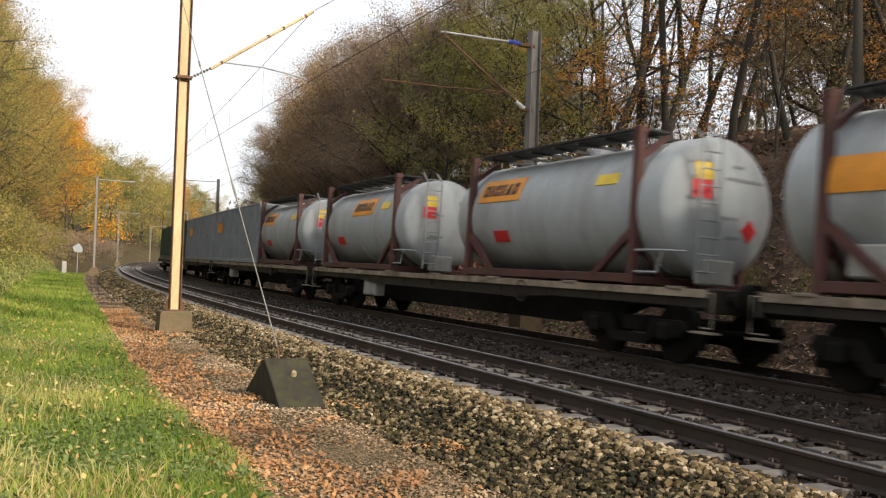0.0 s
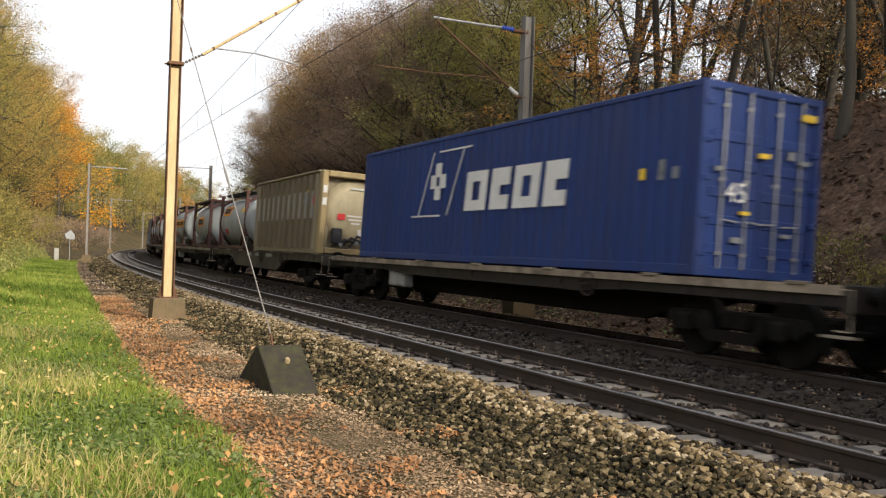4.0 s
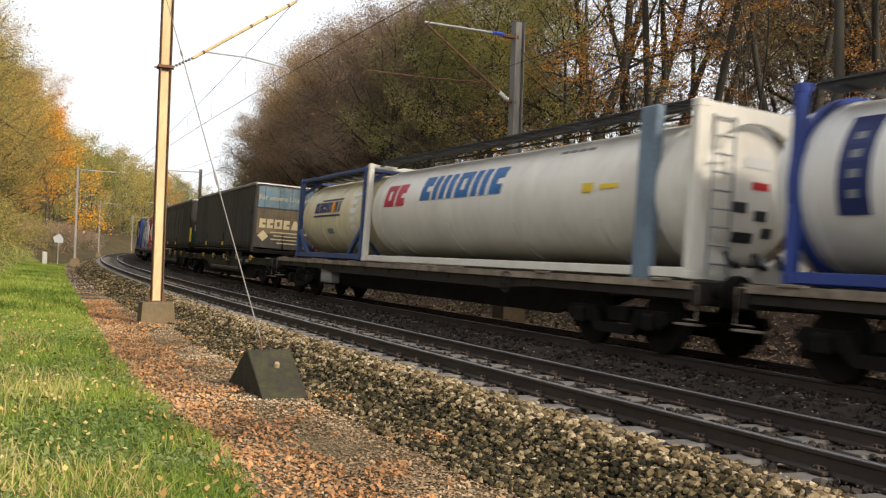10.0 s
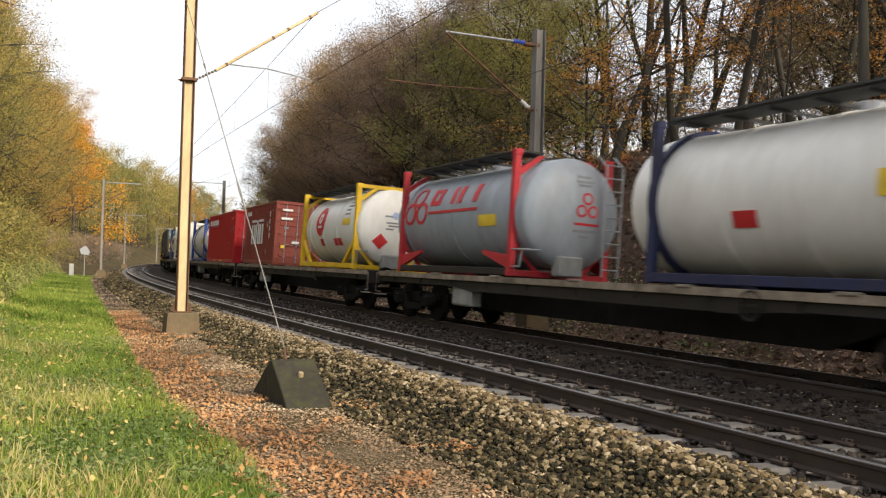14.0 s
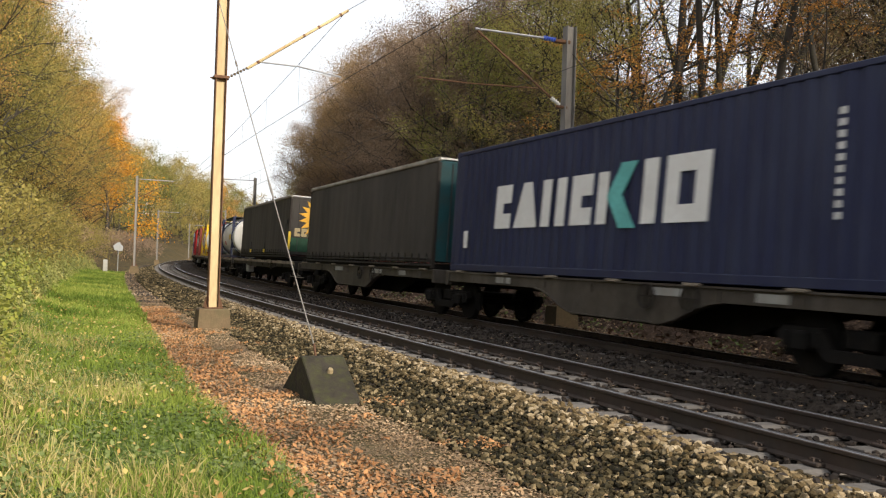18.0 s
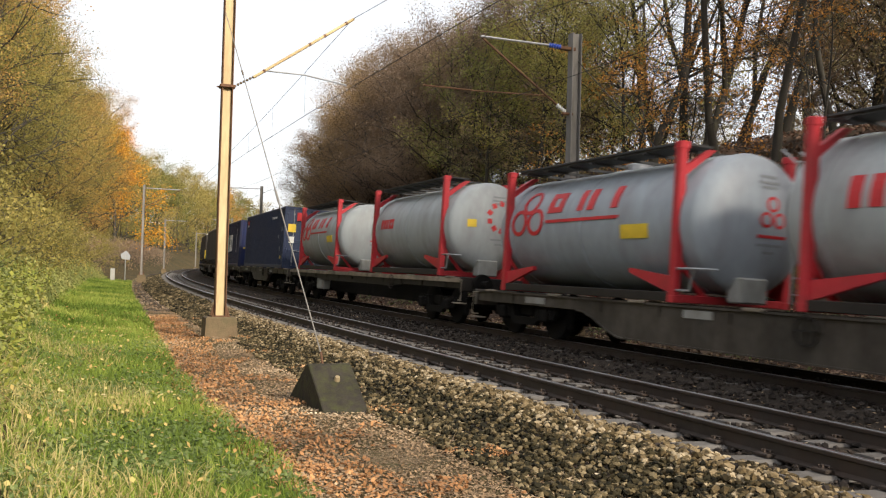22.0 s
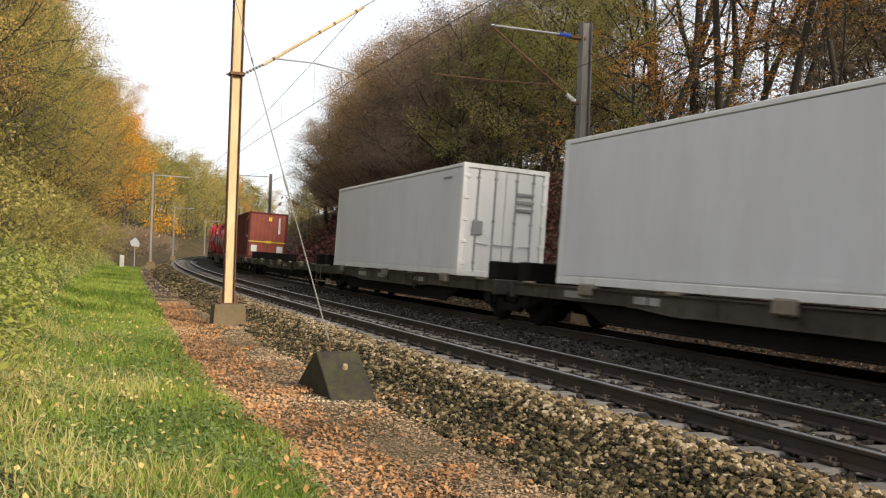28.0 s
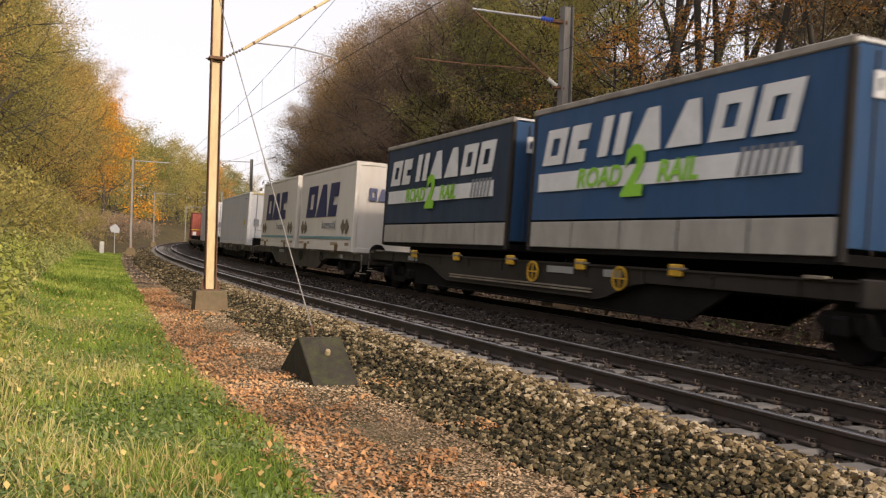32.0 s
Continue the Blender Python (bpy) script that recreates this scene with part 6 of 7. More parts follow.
# ---- overhead line, block, sign ----
MAST_CREAM = mat("mast_paint", (0.45, 0.36, 0.20), 0.6, 0, 0.2, size=0.7, dirt=0.5, dirt_col=(0.30, 0.13, 0.04), streak=5)
RUST = mat("rusty_steel", (0.12, 0.062, 0.034), 0.8, 0.1, 0.35, dirt=0.5, dirt_col=(0.06, 0.03, 0.02), bump=0.3)
MAST_GREY = mat("mast_grey", (0.20, 0.19, 0.175), 0.75, 0.1, 0.2, size=0.7, dirt=0.5, dirt_col=(0.09, 0.075, 0.06), streak=5, bump=0.2)
WIRE = mat("overhead_wire", (0.06, 0.055, 0.05), 0.6, 0.4, 0.2)
INSULATOR = mat("brown_insulator", (0.12, 0.095, 0.07), 0.3, 0, 0.2)
BLUE_INS = mat("blue_insulator", (0.05, 0.10, 0.45), 0.4, 0, 0.15)


def beads(sh, a, b, r, n):
    a, b = Vector(a), Vector(b)
    d = (b - a) / n
    for i in range(n):
        p, q = a + d * (i + 0.1), a + d * (i + 0.9)
        sh.tube([p, (p + q) / 2, q], [r * 0.5, r, r * 0.5], 8)
    return sh


def mast(s, lat, top, body, side, label, base=True, width=0.22, plinth_top=0.24, lower=None):
    """A steel mast in its concrete foot; side +1 reaches to the right. Local x is across the line, y along it."""
    ob = tagged(new("catenary_mast"), label, "catenary mast", "masts along the line")
    ob.matrix_basis = at(s, lat, 0.0)
    sh = Shape()
    w = width
    sh.box((0, 0, (top + plinth_top) / 2), (w * 0.80, w * 0.16, top - plinth_top), 0.004)
    part("web", sh, body, ob)
    for sx in (-1, 1):
        sh = Shape().box((sx * w * 0.46, 0, (top + plinth_top) / 2), (w * 0.09, w * 0.92, top - plinth_top), 0.004)
        part("flange", sh, lower or body, ob)
    g = float(ground_z(s, lat))
    if base:
        sh = Shape()
        q = [(-0.34, -0.30), (0.34, -0.30), (0.34, 0.30), (-0.34, 0.30)]
        vs = [(a * 1.12, b * 1.12, g - 0.25) for a, b in q] + [(a, b, plinth_top - 0.03) for a, b in q] + [(a * 0.93, b * 0.93, plinth_top) for a, b in q]
        fs = [(0, 1, 2, 3), (8, 9, 10, 11)] + [(k * 4 + i, k * 4 + (i + 1) % 4, k * 4 + 4 + (i + 1) % 4, k * 4 + 4 + i) for k in (0, 1) for i in range(4)]
        part("concrete_foot", sh.add(vs, fs), CONCRETE, ob, "weathered concrete foot")
        sh = Shape()
        sh.box((0, 0, plinth_top + 0.012), (0.42, 0.36, 0.024), 0.004)
        for sx in (-1, 1):
            sh.prism([(sx * w * 0.5, plinth_top + 0.024), (sx * (w * 0.5 + 0.10), plinth_top + 0.024), (sx * w * 0.5, plinth_top + 0.34)], 1, -0.015, 0.015)
            for sy in (-1, 1):
                sh.tube([(sx * 0.17, sy * 0.14, plinth_top + 0.02), (sx * 0.17, sy * 0.14, plinth_top + 0.09)], 0.016, 6)
        part("foot_plate", sh, RUST, ob, "rusty foot plate with bolts")
    return ob


m1 = mast(20.9, -2.2, 8.6, MAST_CREAM, 1, "cream-painted rusty steel catenary mast on a concrete foot", width=0.25, plinth_top=0.145, lower=RUST)
sh = Shape()
sh.box((0, 0, 5.44), (0.34, 0.30, 0.07), 0.01)
sh.tube([(-0.22, 0.1, 5.44), (0.2, 0.1, 5.44)], 0.02, 6)
part("clamp", sh, RUST, m1)
sh = Shape()
beads(sh, (0.14, -0.02, 5.45), (0.62, -0.02, 5.74), 0.036, 7)
part("insulator", sh, INSULATOR, m1)
part("bracket_tube", Shape().tube([(0.60, -0.02, 5.72), (2.98, -0.02, 7.40)], 0.035, 8), MAST_CREAM, m1, "cream sloping bracket tube", smooth=True)
sh = Shape()
for k in (0.1, 0.55, 0.7, 0.92):
    a = Vector((0.60, -0.02, 5.72)).lerp(Vector((2.98, -0.02, 7.40)), k)
    sh.box(a, (0.07, 0.07, 0.07), 0.01)
part("tube_clip", sh, RUST, m1)
part("steady_arm", Shape().tube([(0.82, -0.02, 5.90), (1.8, -0.02, 5.90), (2.85, -0.02, 5.76)], 0.02, 6), GALV, m1)
sh = Shape()
beads(sh, (0.10, 0.0, 7.95), (0.42, 0.0, 7.95), 0.05, 4)
part("insulator", sh, INSULATOR, m1)

m2 = mast(22.0, 7.65, 8.15, MAST_GREY, -1, "grey weathered catenary mast beyond the train", width=0.30)
part("clamp", Shape().box((-0.25, 0, 7.70), (0.5, 0.14, 0.10), 0.02), RUST, m2)
part("clamp", Shape().box((-0.2, 0, 5.85), (0.35, 0.10, 0.08), 0.02), RUST, m2)
part("insulator", beads(Shape(), (-0.45, 0, 7.72), (-0.85, 0, 7.735), 0.075, 5), BLUE_INS, m2, "blue insulator")
part("bracket_tube", Shape().tube([(-0.82, 0, 7.73), (-2.95, 0, 7.72)], 0.032, 8), GALV, m2, "pale upper bracket tube", smooth=True)
part("insulator", beads(Shape(), (-0.26, 0, 5.90), (-0.55, 0, 6.08), 0.065, 5), WHITE, m2, "white insulator")
part("bracket_strut", Shape().tube([(-0.55, 0, 6.08), (-2.9, 0, 7.68)], 0.03, 8), RUST, m2, smooth=True)
part("steady_arm", Shape().tube([(-0.95, 0, 6.30), (-3.0, 0, 6.22), (-4.6, 0, 6.22)], 0.02, 6), RUST, m2)

FARS = ((78.0, -2.1, 7.6, 1, RUST), (137.0, -1.9, 7.5, 1, MAST_GREY), (196.0, -2.0, 7.5, 1, MAST_GREY), (255.0, -2.0, 7.5, 1, MAST_GREY), (79.0, 7.6, 8.1, -1, MAST_GREY), (138.0, 7.6, 8.0, -1, MAST_GREY), (197.0, 7.6, 8.0, -1, MAST_GREY))
for s_, la, tp, sd, low in FARS:
    m3 = mast(s_, la, tp, MAST_GREY, sd, "distant weathered catenary mast with a bracket", width=0.24, plinth_top=0.15, lower=low)
    part("bracket_tube", Shape().tube([(sd * 0.1, 0, tp - 0.25), (sd * 2.9, 0, tp - 0.28)], 0.04, 6), GALV, m3)
    part("bracket_strut", Shape().tube([(sd * 0.1, 0, 5.8), (sd * 2.9, 0, tp - 0.3)], 0.03, 6), RUST, m3)
    part("steady_arm", Shape().tube([(sd * 0.6, 0, 6.1), (sd * 2.9, 0, 5.75)], 0.02, 6), RUST, m3)

STATIONS = (-37.0, 20.9, 78.0, 137.0, 196.0, 255.0)
for lat, top in ((0.76, 7.40), (4.70, 7.72)):
    cat = tagged(new("overhead_line"), "thin dark contact and carrier wires over a track", "overhead wire")
    car, con, dro = Shape(), Shape(), Shape()
    for a, b in zip(STATIONS, STATIONS[1:]):
        pc, pk = [], []
        for i in range(13):
            k = i / 12
            s_ = a + (b - a) * k
            x, y, _ = line(s_, lat)
            zc_ = top - 1.25 * 4 * k * (1 - k)
            pc.append((x, y, zc_))
            pk.append((x, y, 5.72))
            if 0 < i < 12:
                dro.tube([(x, y, 5.72), (x, y, zc_)], 0.004, 4)
        car.tube(pc, 0.007, 5)
        con.tube(pk, 0.008, 5)
    part("carrier_wire", car, WIRE, cat)
    part("contact_wire", con, WIRE, cat)
    part("dropper", dro, WIRE, cat)["kind"] = "stuff"
fe = Shape()
for a, b in ((78.0, 137.0), (137.0, 196.0)):
    pts = []
    for i in range(17):
        k = i / 16
        x, y, _ = line(a + (b - a) * k, -2.35)
        pts.append((x, y, 7.6 - 1.6 * 4 * k * (1 - k) * 0.8))
    fe.tube(pts, 0.009, 5)
tagged(part("feeder_wire", fe, WIRE), "thin feeder wire sagging between the masts", "overhead wire")


def place3(s, lat, z):
    x, y, _ = line(s, lat)
    return (x, y, z)


gw = tagged(new("guy_wire"), "taut steel guy wire from the cream mast to a block", "guy wire")
top_g, low_g = Vector(place3(20.8, -2.3, 7.12)), Vector(place3(11.9, -2.28, 0.20))
part("wire", Shape().tube([top_g, low_g], 0.010, 6), MAST_GREY, gw)
sh = Shape()
beads(sh, top_g.lerp(low_g, 0.255), top_g.lerp(low_g, 0.275), 0.022, 3)
part("insulator", sh, INSULATOR, gw)
part("turnbuckle", Shape().tube([top_g.lerp(low_g, 0.64), top_g.lerp(low_g, 0.655), top_g.lerp(low_g, 0.675), top_g.lerp(low_g, 0.69)], [0.012, 0.022, 0.022, 0.012], 8), MAST_GREY, gw)
tagged(part("guy_wire", Shape().tube([place3(21.9, 7.7, 7.35), place3(12.5, 8.3, -0.3)], 0.014, 6), WIRE), "thin guy wire running down from the grey mast", "guy wire")

BLOCK = mat("mossy_block", (0.026, 0.022, 0.017), 0.9, 0, 0.3, size=0.3, dirt=0.7, dirt_col=(0.05, 0.055, 0.014), bump=0.5, bump_size=25)
blk = tagged(new("anchor_block"), "wedge-shaped mossy dark concrete anchor block on the leafy path", "concrete block")
blk.matrix_basis = at(11.5, -2.275, 0.0)
sh = Shape()
vs, fs = [], []
for x in (-0.29, -0.275, 0.275, 0.29):
    k = 0.0 if abs(x) < 0.28 else 0.015
    vs += [(x, -0.92 + k, -0.62), (x, -0.90 + k, -0.47), (x, -0.08, 0.06 - k), (x, -0.03, 0.085 - k), (x, 0.06, 0.08 - k), (x, 0.93 - k, -0.47), (x, 0.95 - k, -0.62)]
for i in range(3):
    fs += [(i * 7 + j, i * 7 + (j + 1) % 7, i * 7 + 7 + (j + 1) % 7, i * 7 + 7 + j) for j in range(7)]
fs += [tuple(range(7)), tuple(range(27, 20, -1))]
part("block", sh.add(vs, fs), BLOCK, blk)
sh = Shape()
sh.lathe([(-0.02, 0.045), (0.02, 0.04), (0.05, 0.03), (0.055, 0.005)], 2, (0, 0, 0), 10)
bt = part("bolt", sh, mat("pale_bolt", (0.24, 0.19, 0.11), 0.7), blk, "pale bolt head")
bt.matrix_basis = pose(0.02, -0.32, -0.09, 33, 0, 0)
part("wire_eye", Shape().tube([(0.0, 0.25, -0.06), (0.0, 0.32, 0.06), (0.0, 0.40, 0.20)], 0.018, 6), RUST, blk)

sg = tagged(new("arrow_sign"), "small white arrow-shaped railway sign on a post", "railway sign")
sg.matrix_basis = at(79.0, -3.4, -0.42)
part("post", Shape().tube([(0, 0, 0), (0, 0, 2.3)], 0.035, 8), GALV, sg)
part("plate", Shape().prism([(-0.30, 1.85), (0.34, 1.78), (0.38, 2.15), (0.05, 2.55), (-0.40, 2.25)], 1, -0.03, -0.01), mat("sign_white", (0.25, 0.26, 0.27), 0.5, 0, 0.1), sg)
km = tagged(new("marker_stone"), "short pale concrete marker stone in the grass", "marker stone")
km.matrix_basis = at(74.0, -4.2, -0.45)
part("stone", Shape().box((0, 0, 0.55), (0.34, 0.26, 1.15), 0.03), PANEL, km)

# ---- trees ----
BARK = mat("bark", (0.044, 0.038, 0.032), 0.95, 0, 0.35, size=0.5, dirt=0.4, dirt_col=(0.05, 0.055, 0.025), streak=4, bump=0.6, bump_size=18, obj=0.4)
OLIVE = [(0.215, 0.19, 0.085), (0.31, 0.268, 0.11), (0.39, 0.31, 0.125), (0.47, 0.32, 0.12)]
BROWN = [(0.19, 0.135, 0.082), (0.265, 0.185, 0.102), (0.345, 0.232, 0.112), (0.44, 0.27, 0.105)]
DUSK = [(0.17, 0.125, 0.098), (0.23, 0.168, 0.124), (0.29, 0.21, 0.138), (0.365, 0.245, 0.13)]
AMBER = [(0.175, 0.152, 0.082), (0.24, 0.20, 0.094), (0.305, 0.235, 0.10), (0.385, 0.265, 0.10)]
GREEN = [(0.18, 0.195, 0.065), (0.27, 0.275, 0.085), (0.365, 0.335, 0.10), (0.45, 0.35, 0.10)]
YELLOW_LEAF = [(0.234, 0.183, 0.052), (0.351, 0.267, 0.075), (0.458, 0.326, 0.087), (0.511, 0.307, 0.069)]
GOLD = [(0.264, 0.160, 0.058), (0.395, 0.235, 0.074), (0.505, 0.285, 0.074), (0.58, 0.28, 0.053)]
ORANGE_LEAF = [(0.42, 0.17, 0.02), (0.58, 0.25, 0.022), (0.70, 0.33, 0.03), (0.74, 0.42, 0.06)]
RUST_LEAF = [(0.329, 0.164, 0.057), (0.481, 0.228, 0.063), (0.607, 0.292, 0.063), (0.683, 0.380, 0.089)]
MOSSY = [(0.12, 0.118, 0.036), (0.205, 0.185, 0.052), (0.295, 0.24, 0.068), (0.41, 0.295, 0.07)]
PALE_GOLD = [(0.16, 0.14, 0.048), (0.25, 0.21, 0.068), (0.34, 0.26, 0.08), (0.42, 0.27, 0.07)]
PALE_GREEN = [(0.085, 0.095, 0.03), (0.145, 0.15, 0.042), (0.22, 0.205, 0.06), (0.31, 0.25, 0.075)]


def limb(rng, p, d, length, r0, r1, n, bend, lift):
    """A bent branch: points and radii."""
    pts, d = [p], d / np.linalg.norm(d)
    for i in range(n):
        d = d + rng.normal(0, bend, 3) + np.array([0, 0, lift])
        d /= np.linalg.norm(d)
        pts.append(pts[-1] + d * length / n)
    return np.array(pts), np.linspace(r0, r1, n + 1)


def tubes(branches):
    """All branches as one mesh; sides by thickness."""
    V, F, o = [], [], 0
    for pts, rs, n in branches:
        m = len(pts)
        d = np.gradient(pts, axis=0)
        d /= np.linalg.norm(d, axis=1, keepdims=True) + 1e-9
        a = np.cross(d, np.array([0.31, 0.17, 0.93]) if abs(d[0][2]) < 0.8 else np.array([1.0, 0.2, 0.0]))
        a /= np.linalg.norm(a, axis=1, keepdims=True) + 1e-9
        b = np.cross(d, a)
        w = np.arange(n) * 2 * np.pi / n
        ring = pts[:, None] + rs[:, None, None] * (a[:, None] * np.cos(w)[None, :, None] + b[:, None] * np.sin(w)[None, :, None])
        V.append(ring.reshape(-1, 3))
        i, k = np.meshgrid(np.arange(m - 1), np.arange(n), indexing="ij")
        k2 = (k + 1) % n
        F.append(np.stack([o + i * n + k, o + i * n + k2, o + (i + 1) * n + k2, o + (i + 1) * n + k], -1).reshape(-1, 4))
        o += m * n
    return np.concatenate(V), np.concatenate(F)


def leaves(rng, centres, size, flat=0.0):
    """One kite-shaped leaf at each centre, turned at random."""
    n = len(centres)
    a = rng.normal(0, 1, (n, 3))
    a[:, 2] *= 1 - flat
    a /= np.linalg.norm(a, axis=1, keepdims=True)
    b = np.cross(a, rng.normal(0, 1, (n, 3)) * np.array([1 - flat, 1 - flat, 1]))
    b /= np.linalg.norm(b, axis=1, keepdims=True) + 1e-9
    if flat:
        b = np.cross(a, np.array([0, 0, 1.0]) + rng.normal(0, 0.25, (n, 3)))
        b /= np.linalg.norm(b, axis=1, keepdims=True) + 1e-9
    s = size * rng.uniform(0.6, 1.3, (n, 1))
    q = np.stack([centres - a * s * 0.55, centres + b * s * 0.36 - a * s * 0.05, centres + a * s * 0.55, centres - b * s * 0.36 - a * s * 0.05], 1)
    return q.reshape(-1, 3), np.arange(n * 4).reshape(-1, 4)


def tree(seed, name, label, h, girth, bare, reach, cols, n_leaf, leaf, limbs=14, subs=5, twigs=4, droop=0.0, slim=0.5, obj=0.5, lean=0.03, cloud=0.45, leafy=1.0, flat=0.0, wind=0.055, fork=False, category="tree"):
    """A tree: tapered trunk, limbs, branches and twigs in one wood mesh, leaves in another."""
    rng = np.random.default_rng(seed)
    br, tips = [], []
    tp, tr = limb(rng, np.zeros(3) - np.array([0, 0, 0.4]), np.array([rng.normal(0, lean), rng.normal(0, lean), 1]), h * 0.94, girth, girth * 0.12, 9, wind, 0.02)
    tr[0] *= 1.35
    br.append((tp, tr, 8))
    if fork:
        fp, fr = limb(rng, tp[2], np.array([rng.normal(0, 0.5), rng.normal(0, 0.5), 1]), h * 0.62, girth * 0.62, girth * 0.1, 8, wind * 1.2, 0.05)
        br.append((fp, fr, 7))
        for q in range(10):
            p2 = fp[3 + q % 5]
            sp, sr = limb(rng, p2, np.array([rng.normal(0, 1), rng.normal(0, 1), 0.7]), reach * rng.uniform(0.3, 0.6), girth * 0.16, 0.01, 4, 0.2, 0.03)
            br.append((sp, sr, 4))
            for z in range(4):
                wp, wr = limb(rng, sp[1 + z % 4], sp[-1] - sp[0] + rng.normal(0, 0.8, 3), reach * rng.uniform(0.12, 0.28), 0.016, 0.006, 2, 0.2, 0)
                br.append((wp, wr, 3))
                if rng.random() < leafy:
                    tips.append(wp[1:])
    for i in range(limbs):
        k = bare + (0.97 - bare) * (i + rng.uniform(0, 0.8)) / limbs
        j = k * 9
        p = tp[int(j)] * (1 - j % 1) + tp[min(9, int(j) + 1)] * (j % 1)
        w = i * 2.4 + rng.uniform(-0.5, 0.5)
        up = 0.35 + 0.9 * k + rng.normal(0, 0.12)
        size = reach * (0.55 + 0.75 * math.sin(math.pi * min(1, (k - bare) / (1 - bare) * slim + 0.28))) * (1.12 - 0.55 * k)
        r = girth * (0.42 - 0.26 * k)
        lp, lr = limb(rng, p, np.array([math.cos(w), math.sin(w), up]), size, r, r * 0.25, 5, 0.13, 0.03 - droop)
        br.append((lp, lr, 5))
        for q in range(subs):
            k2 = 0.3 + 0.7 * (q + rng.uniform(0, 0.9)) / subs
            j = min(4.99, k2 * 5)
            p2 = lp[int(j)] * (1 - j % 1) + lp[int(j) + 1] * (j % 1)
            d = lp[-1] - lp[0] + rng.normal(0, 0.55, 3) * size
            sp, sr = limb(rng, p2, d, size * rng.uniform(0.3, 0.55), r * 0.36, 0.008, 3, 0.2, 0.02 - droop)
            br.append((sp, sr, 4))
            full = rng.random() < leafy
            if full:
                tips.append(sp[1:])
            for z in range(twigs):
                p3 = sp[1 + z % 3]
                d = sp[-1] - sp[0] + rng.normal(0, 0.7, 3) * size * 0.4
                wp, wr = limb(rng, p3, d, size * rng.uniform(0.16, 0.32), 0.013, 0.005, 2, 0.2, -droop)
                br.append((wp, wr, 3))
                if full:
                    tips.append(wp[1:])
    ob = tagged(new(name), label, category)
    v, f = tubes(br)
    bulk("trunk", v, f, BARK, ob, smooth=True)
    if n_leaf:
        tips = np.concatenate(tips)
        c = tips[rng.integers(0, len(tips), n_leaf)] + np.clip(rng.normal(0, cloud, (n_leaf, 3)), -1.6 * cloud, 1.6 * cloud) * np.array([1, 1, 0.7 - 0.45 * flat])
        v, f = leaves(rng, c, leaf, flat * 0.4)
        key = name + str(seed)
        bulk("crown", v, f, leaf_mat("leaves_" + key, cols, obj), ob)
    return ob


WOODS = [
    tree(1, "woodland_tree", "tall dark woodland tree with clumps of yellow-brown leaves", 21, 0.135, 0.34, 4.8, AMBER, 5600, 0.068, limbs=12, subs=5, twigs=3, leafy=0.7, flat=0.5, wind=0.09, cloud=0.32),
    tree(2, "woodland_tree", "leaning woodland tree with clumps of olive leaves", 19, 0.14, 0.33, 4.6, OLIVE, 7500, 0.07, limbs=12, subs=5, twigs=3, lean=0.12, leafy=0.75, flat=0.4, wind=0.12, cloud=0.34),
    tree(3, "woodland_tree", "tall forked woodland tree with sparse olive leaves", 22, 0.165, 0.36, 5.2, AMBER, 5600, 0.068, limbs=11, subs=5, twigs=3, lean=0.07, leafy=0.7, flat=0.4, wind=0.10, fork=True, cloud=0.34),
    tree(4, "woodland_tree", "slim twisting woodland tree, nearly bare", 17, 0.10, 0.28, 4.2, OLIVE, 3200, 0.07, limbs=12, subs=5, twigs=4, lean=0.16, leafy=0.5, flat=0.4, wind=0.15, cloud=0.3),
    tree(5, "woodland_tree", "dark forked woodland tree, leafless", 20, 0.165, 0.30, 5.0, OLIVE, 0, 0.12, limbs=12, subs=5, twigs=4, lean=0.10, wind=0.11, fork=True),
]
EDGE = [
    tree(11, "edge_tree", "dense wood-edge tree with dull olive-brown autumn leaves", 13, 0.20, 0.10, 4.0, DUSK, 46000, 0.085, limbs=22, subs=7, twigs=1, cloud=0.52, obj=0.35),
    tree(12, "edge_tree", "dense wood-edge tree with dull olive-brown autumn leaves", 14.5, 0.22, 0.12, 4.2, BROWN, 46000, 0.085, limbs=22, subs=7, twigs=1, cloud=0.52, obj=0.35),
    tree(13, "edge_tree", "wood-edge tree with green and yellow leaves", 12, 0.18, 0.14, 3.8, GREEN, 7500, 0.105, limbs=15, subs=6, twigs=2, cloud=0.38, leafy=0.8),
    tree(14, "bare_tree", "nearly bare wood-edge tree with fine spreading twigs", 15, 0.20, 0.22, 5.4, OLIVE, 160, 0.13, limbs=15, subs=6, twigs=6, fork=True, wind=0.09),
]
LEFT = [
    tree(21, "bank_tree", "dense yellow-green autumn tree on the bank", 17, 0.22, 0.13, 5.0, YELLOW_LEAF, 36000, 0.078, limbs=24, subs=7, twigs=2, cloud=0.44, obj=0.4),
    tree(22, "bank_tree", "dense golden autumn tree on the bank", 18.5, 0.24, 0.14, 5.2, GOLD, 36000, 0.078, limbs=24, subs=7, twigs=2, cloud=0.44, obj=0.4),
    tree(23, "bank_tree", "green and yellow autumn tree on the bank", 16, 0.22, 0.11, 5.0, MOSSY, 36000, 0.078, limbs=24, subs=7, twigs=2, cloud=0.44, obj=0.4),
    tree(24, "bank_tree", "bright orange autumn tree on the bank", 13, 0.18, 0.10, 4.0, ORANGE_LEAF, 11000, 0.14, limbs=16, subs=6, twigs=1, obj=0.2),
]
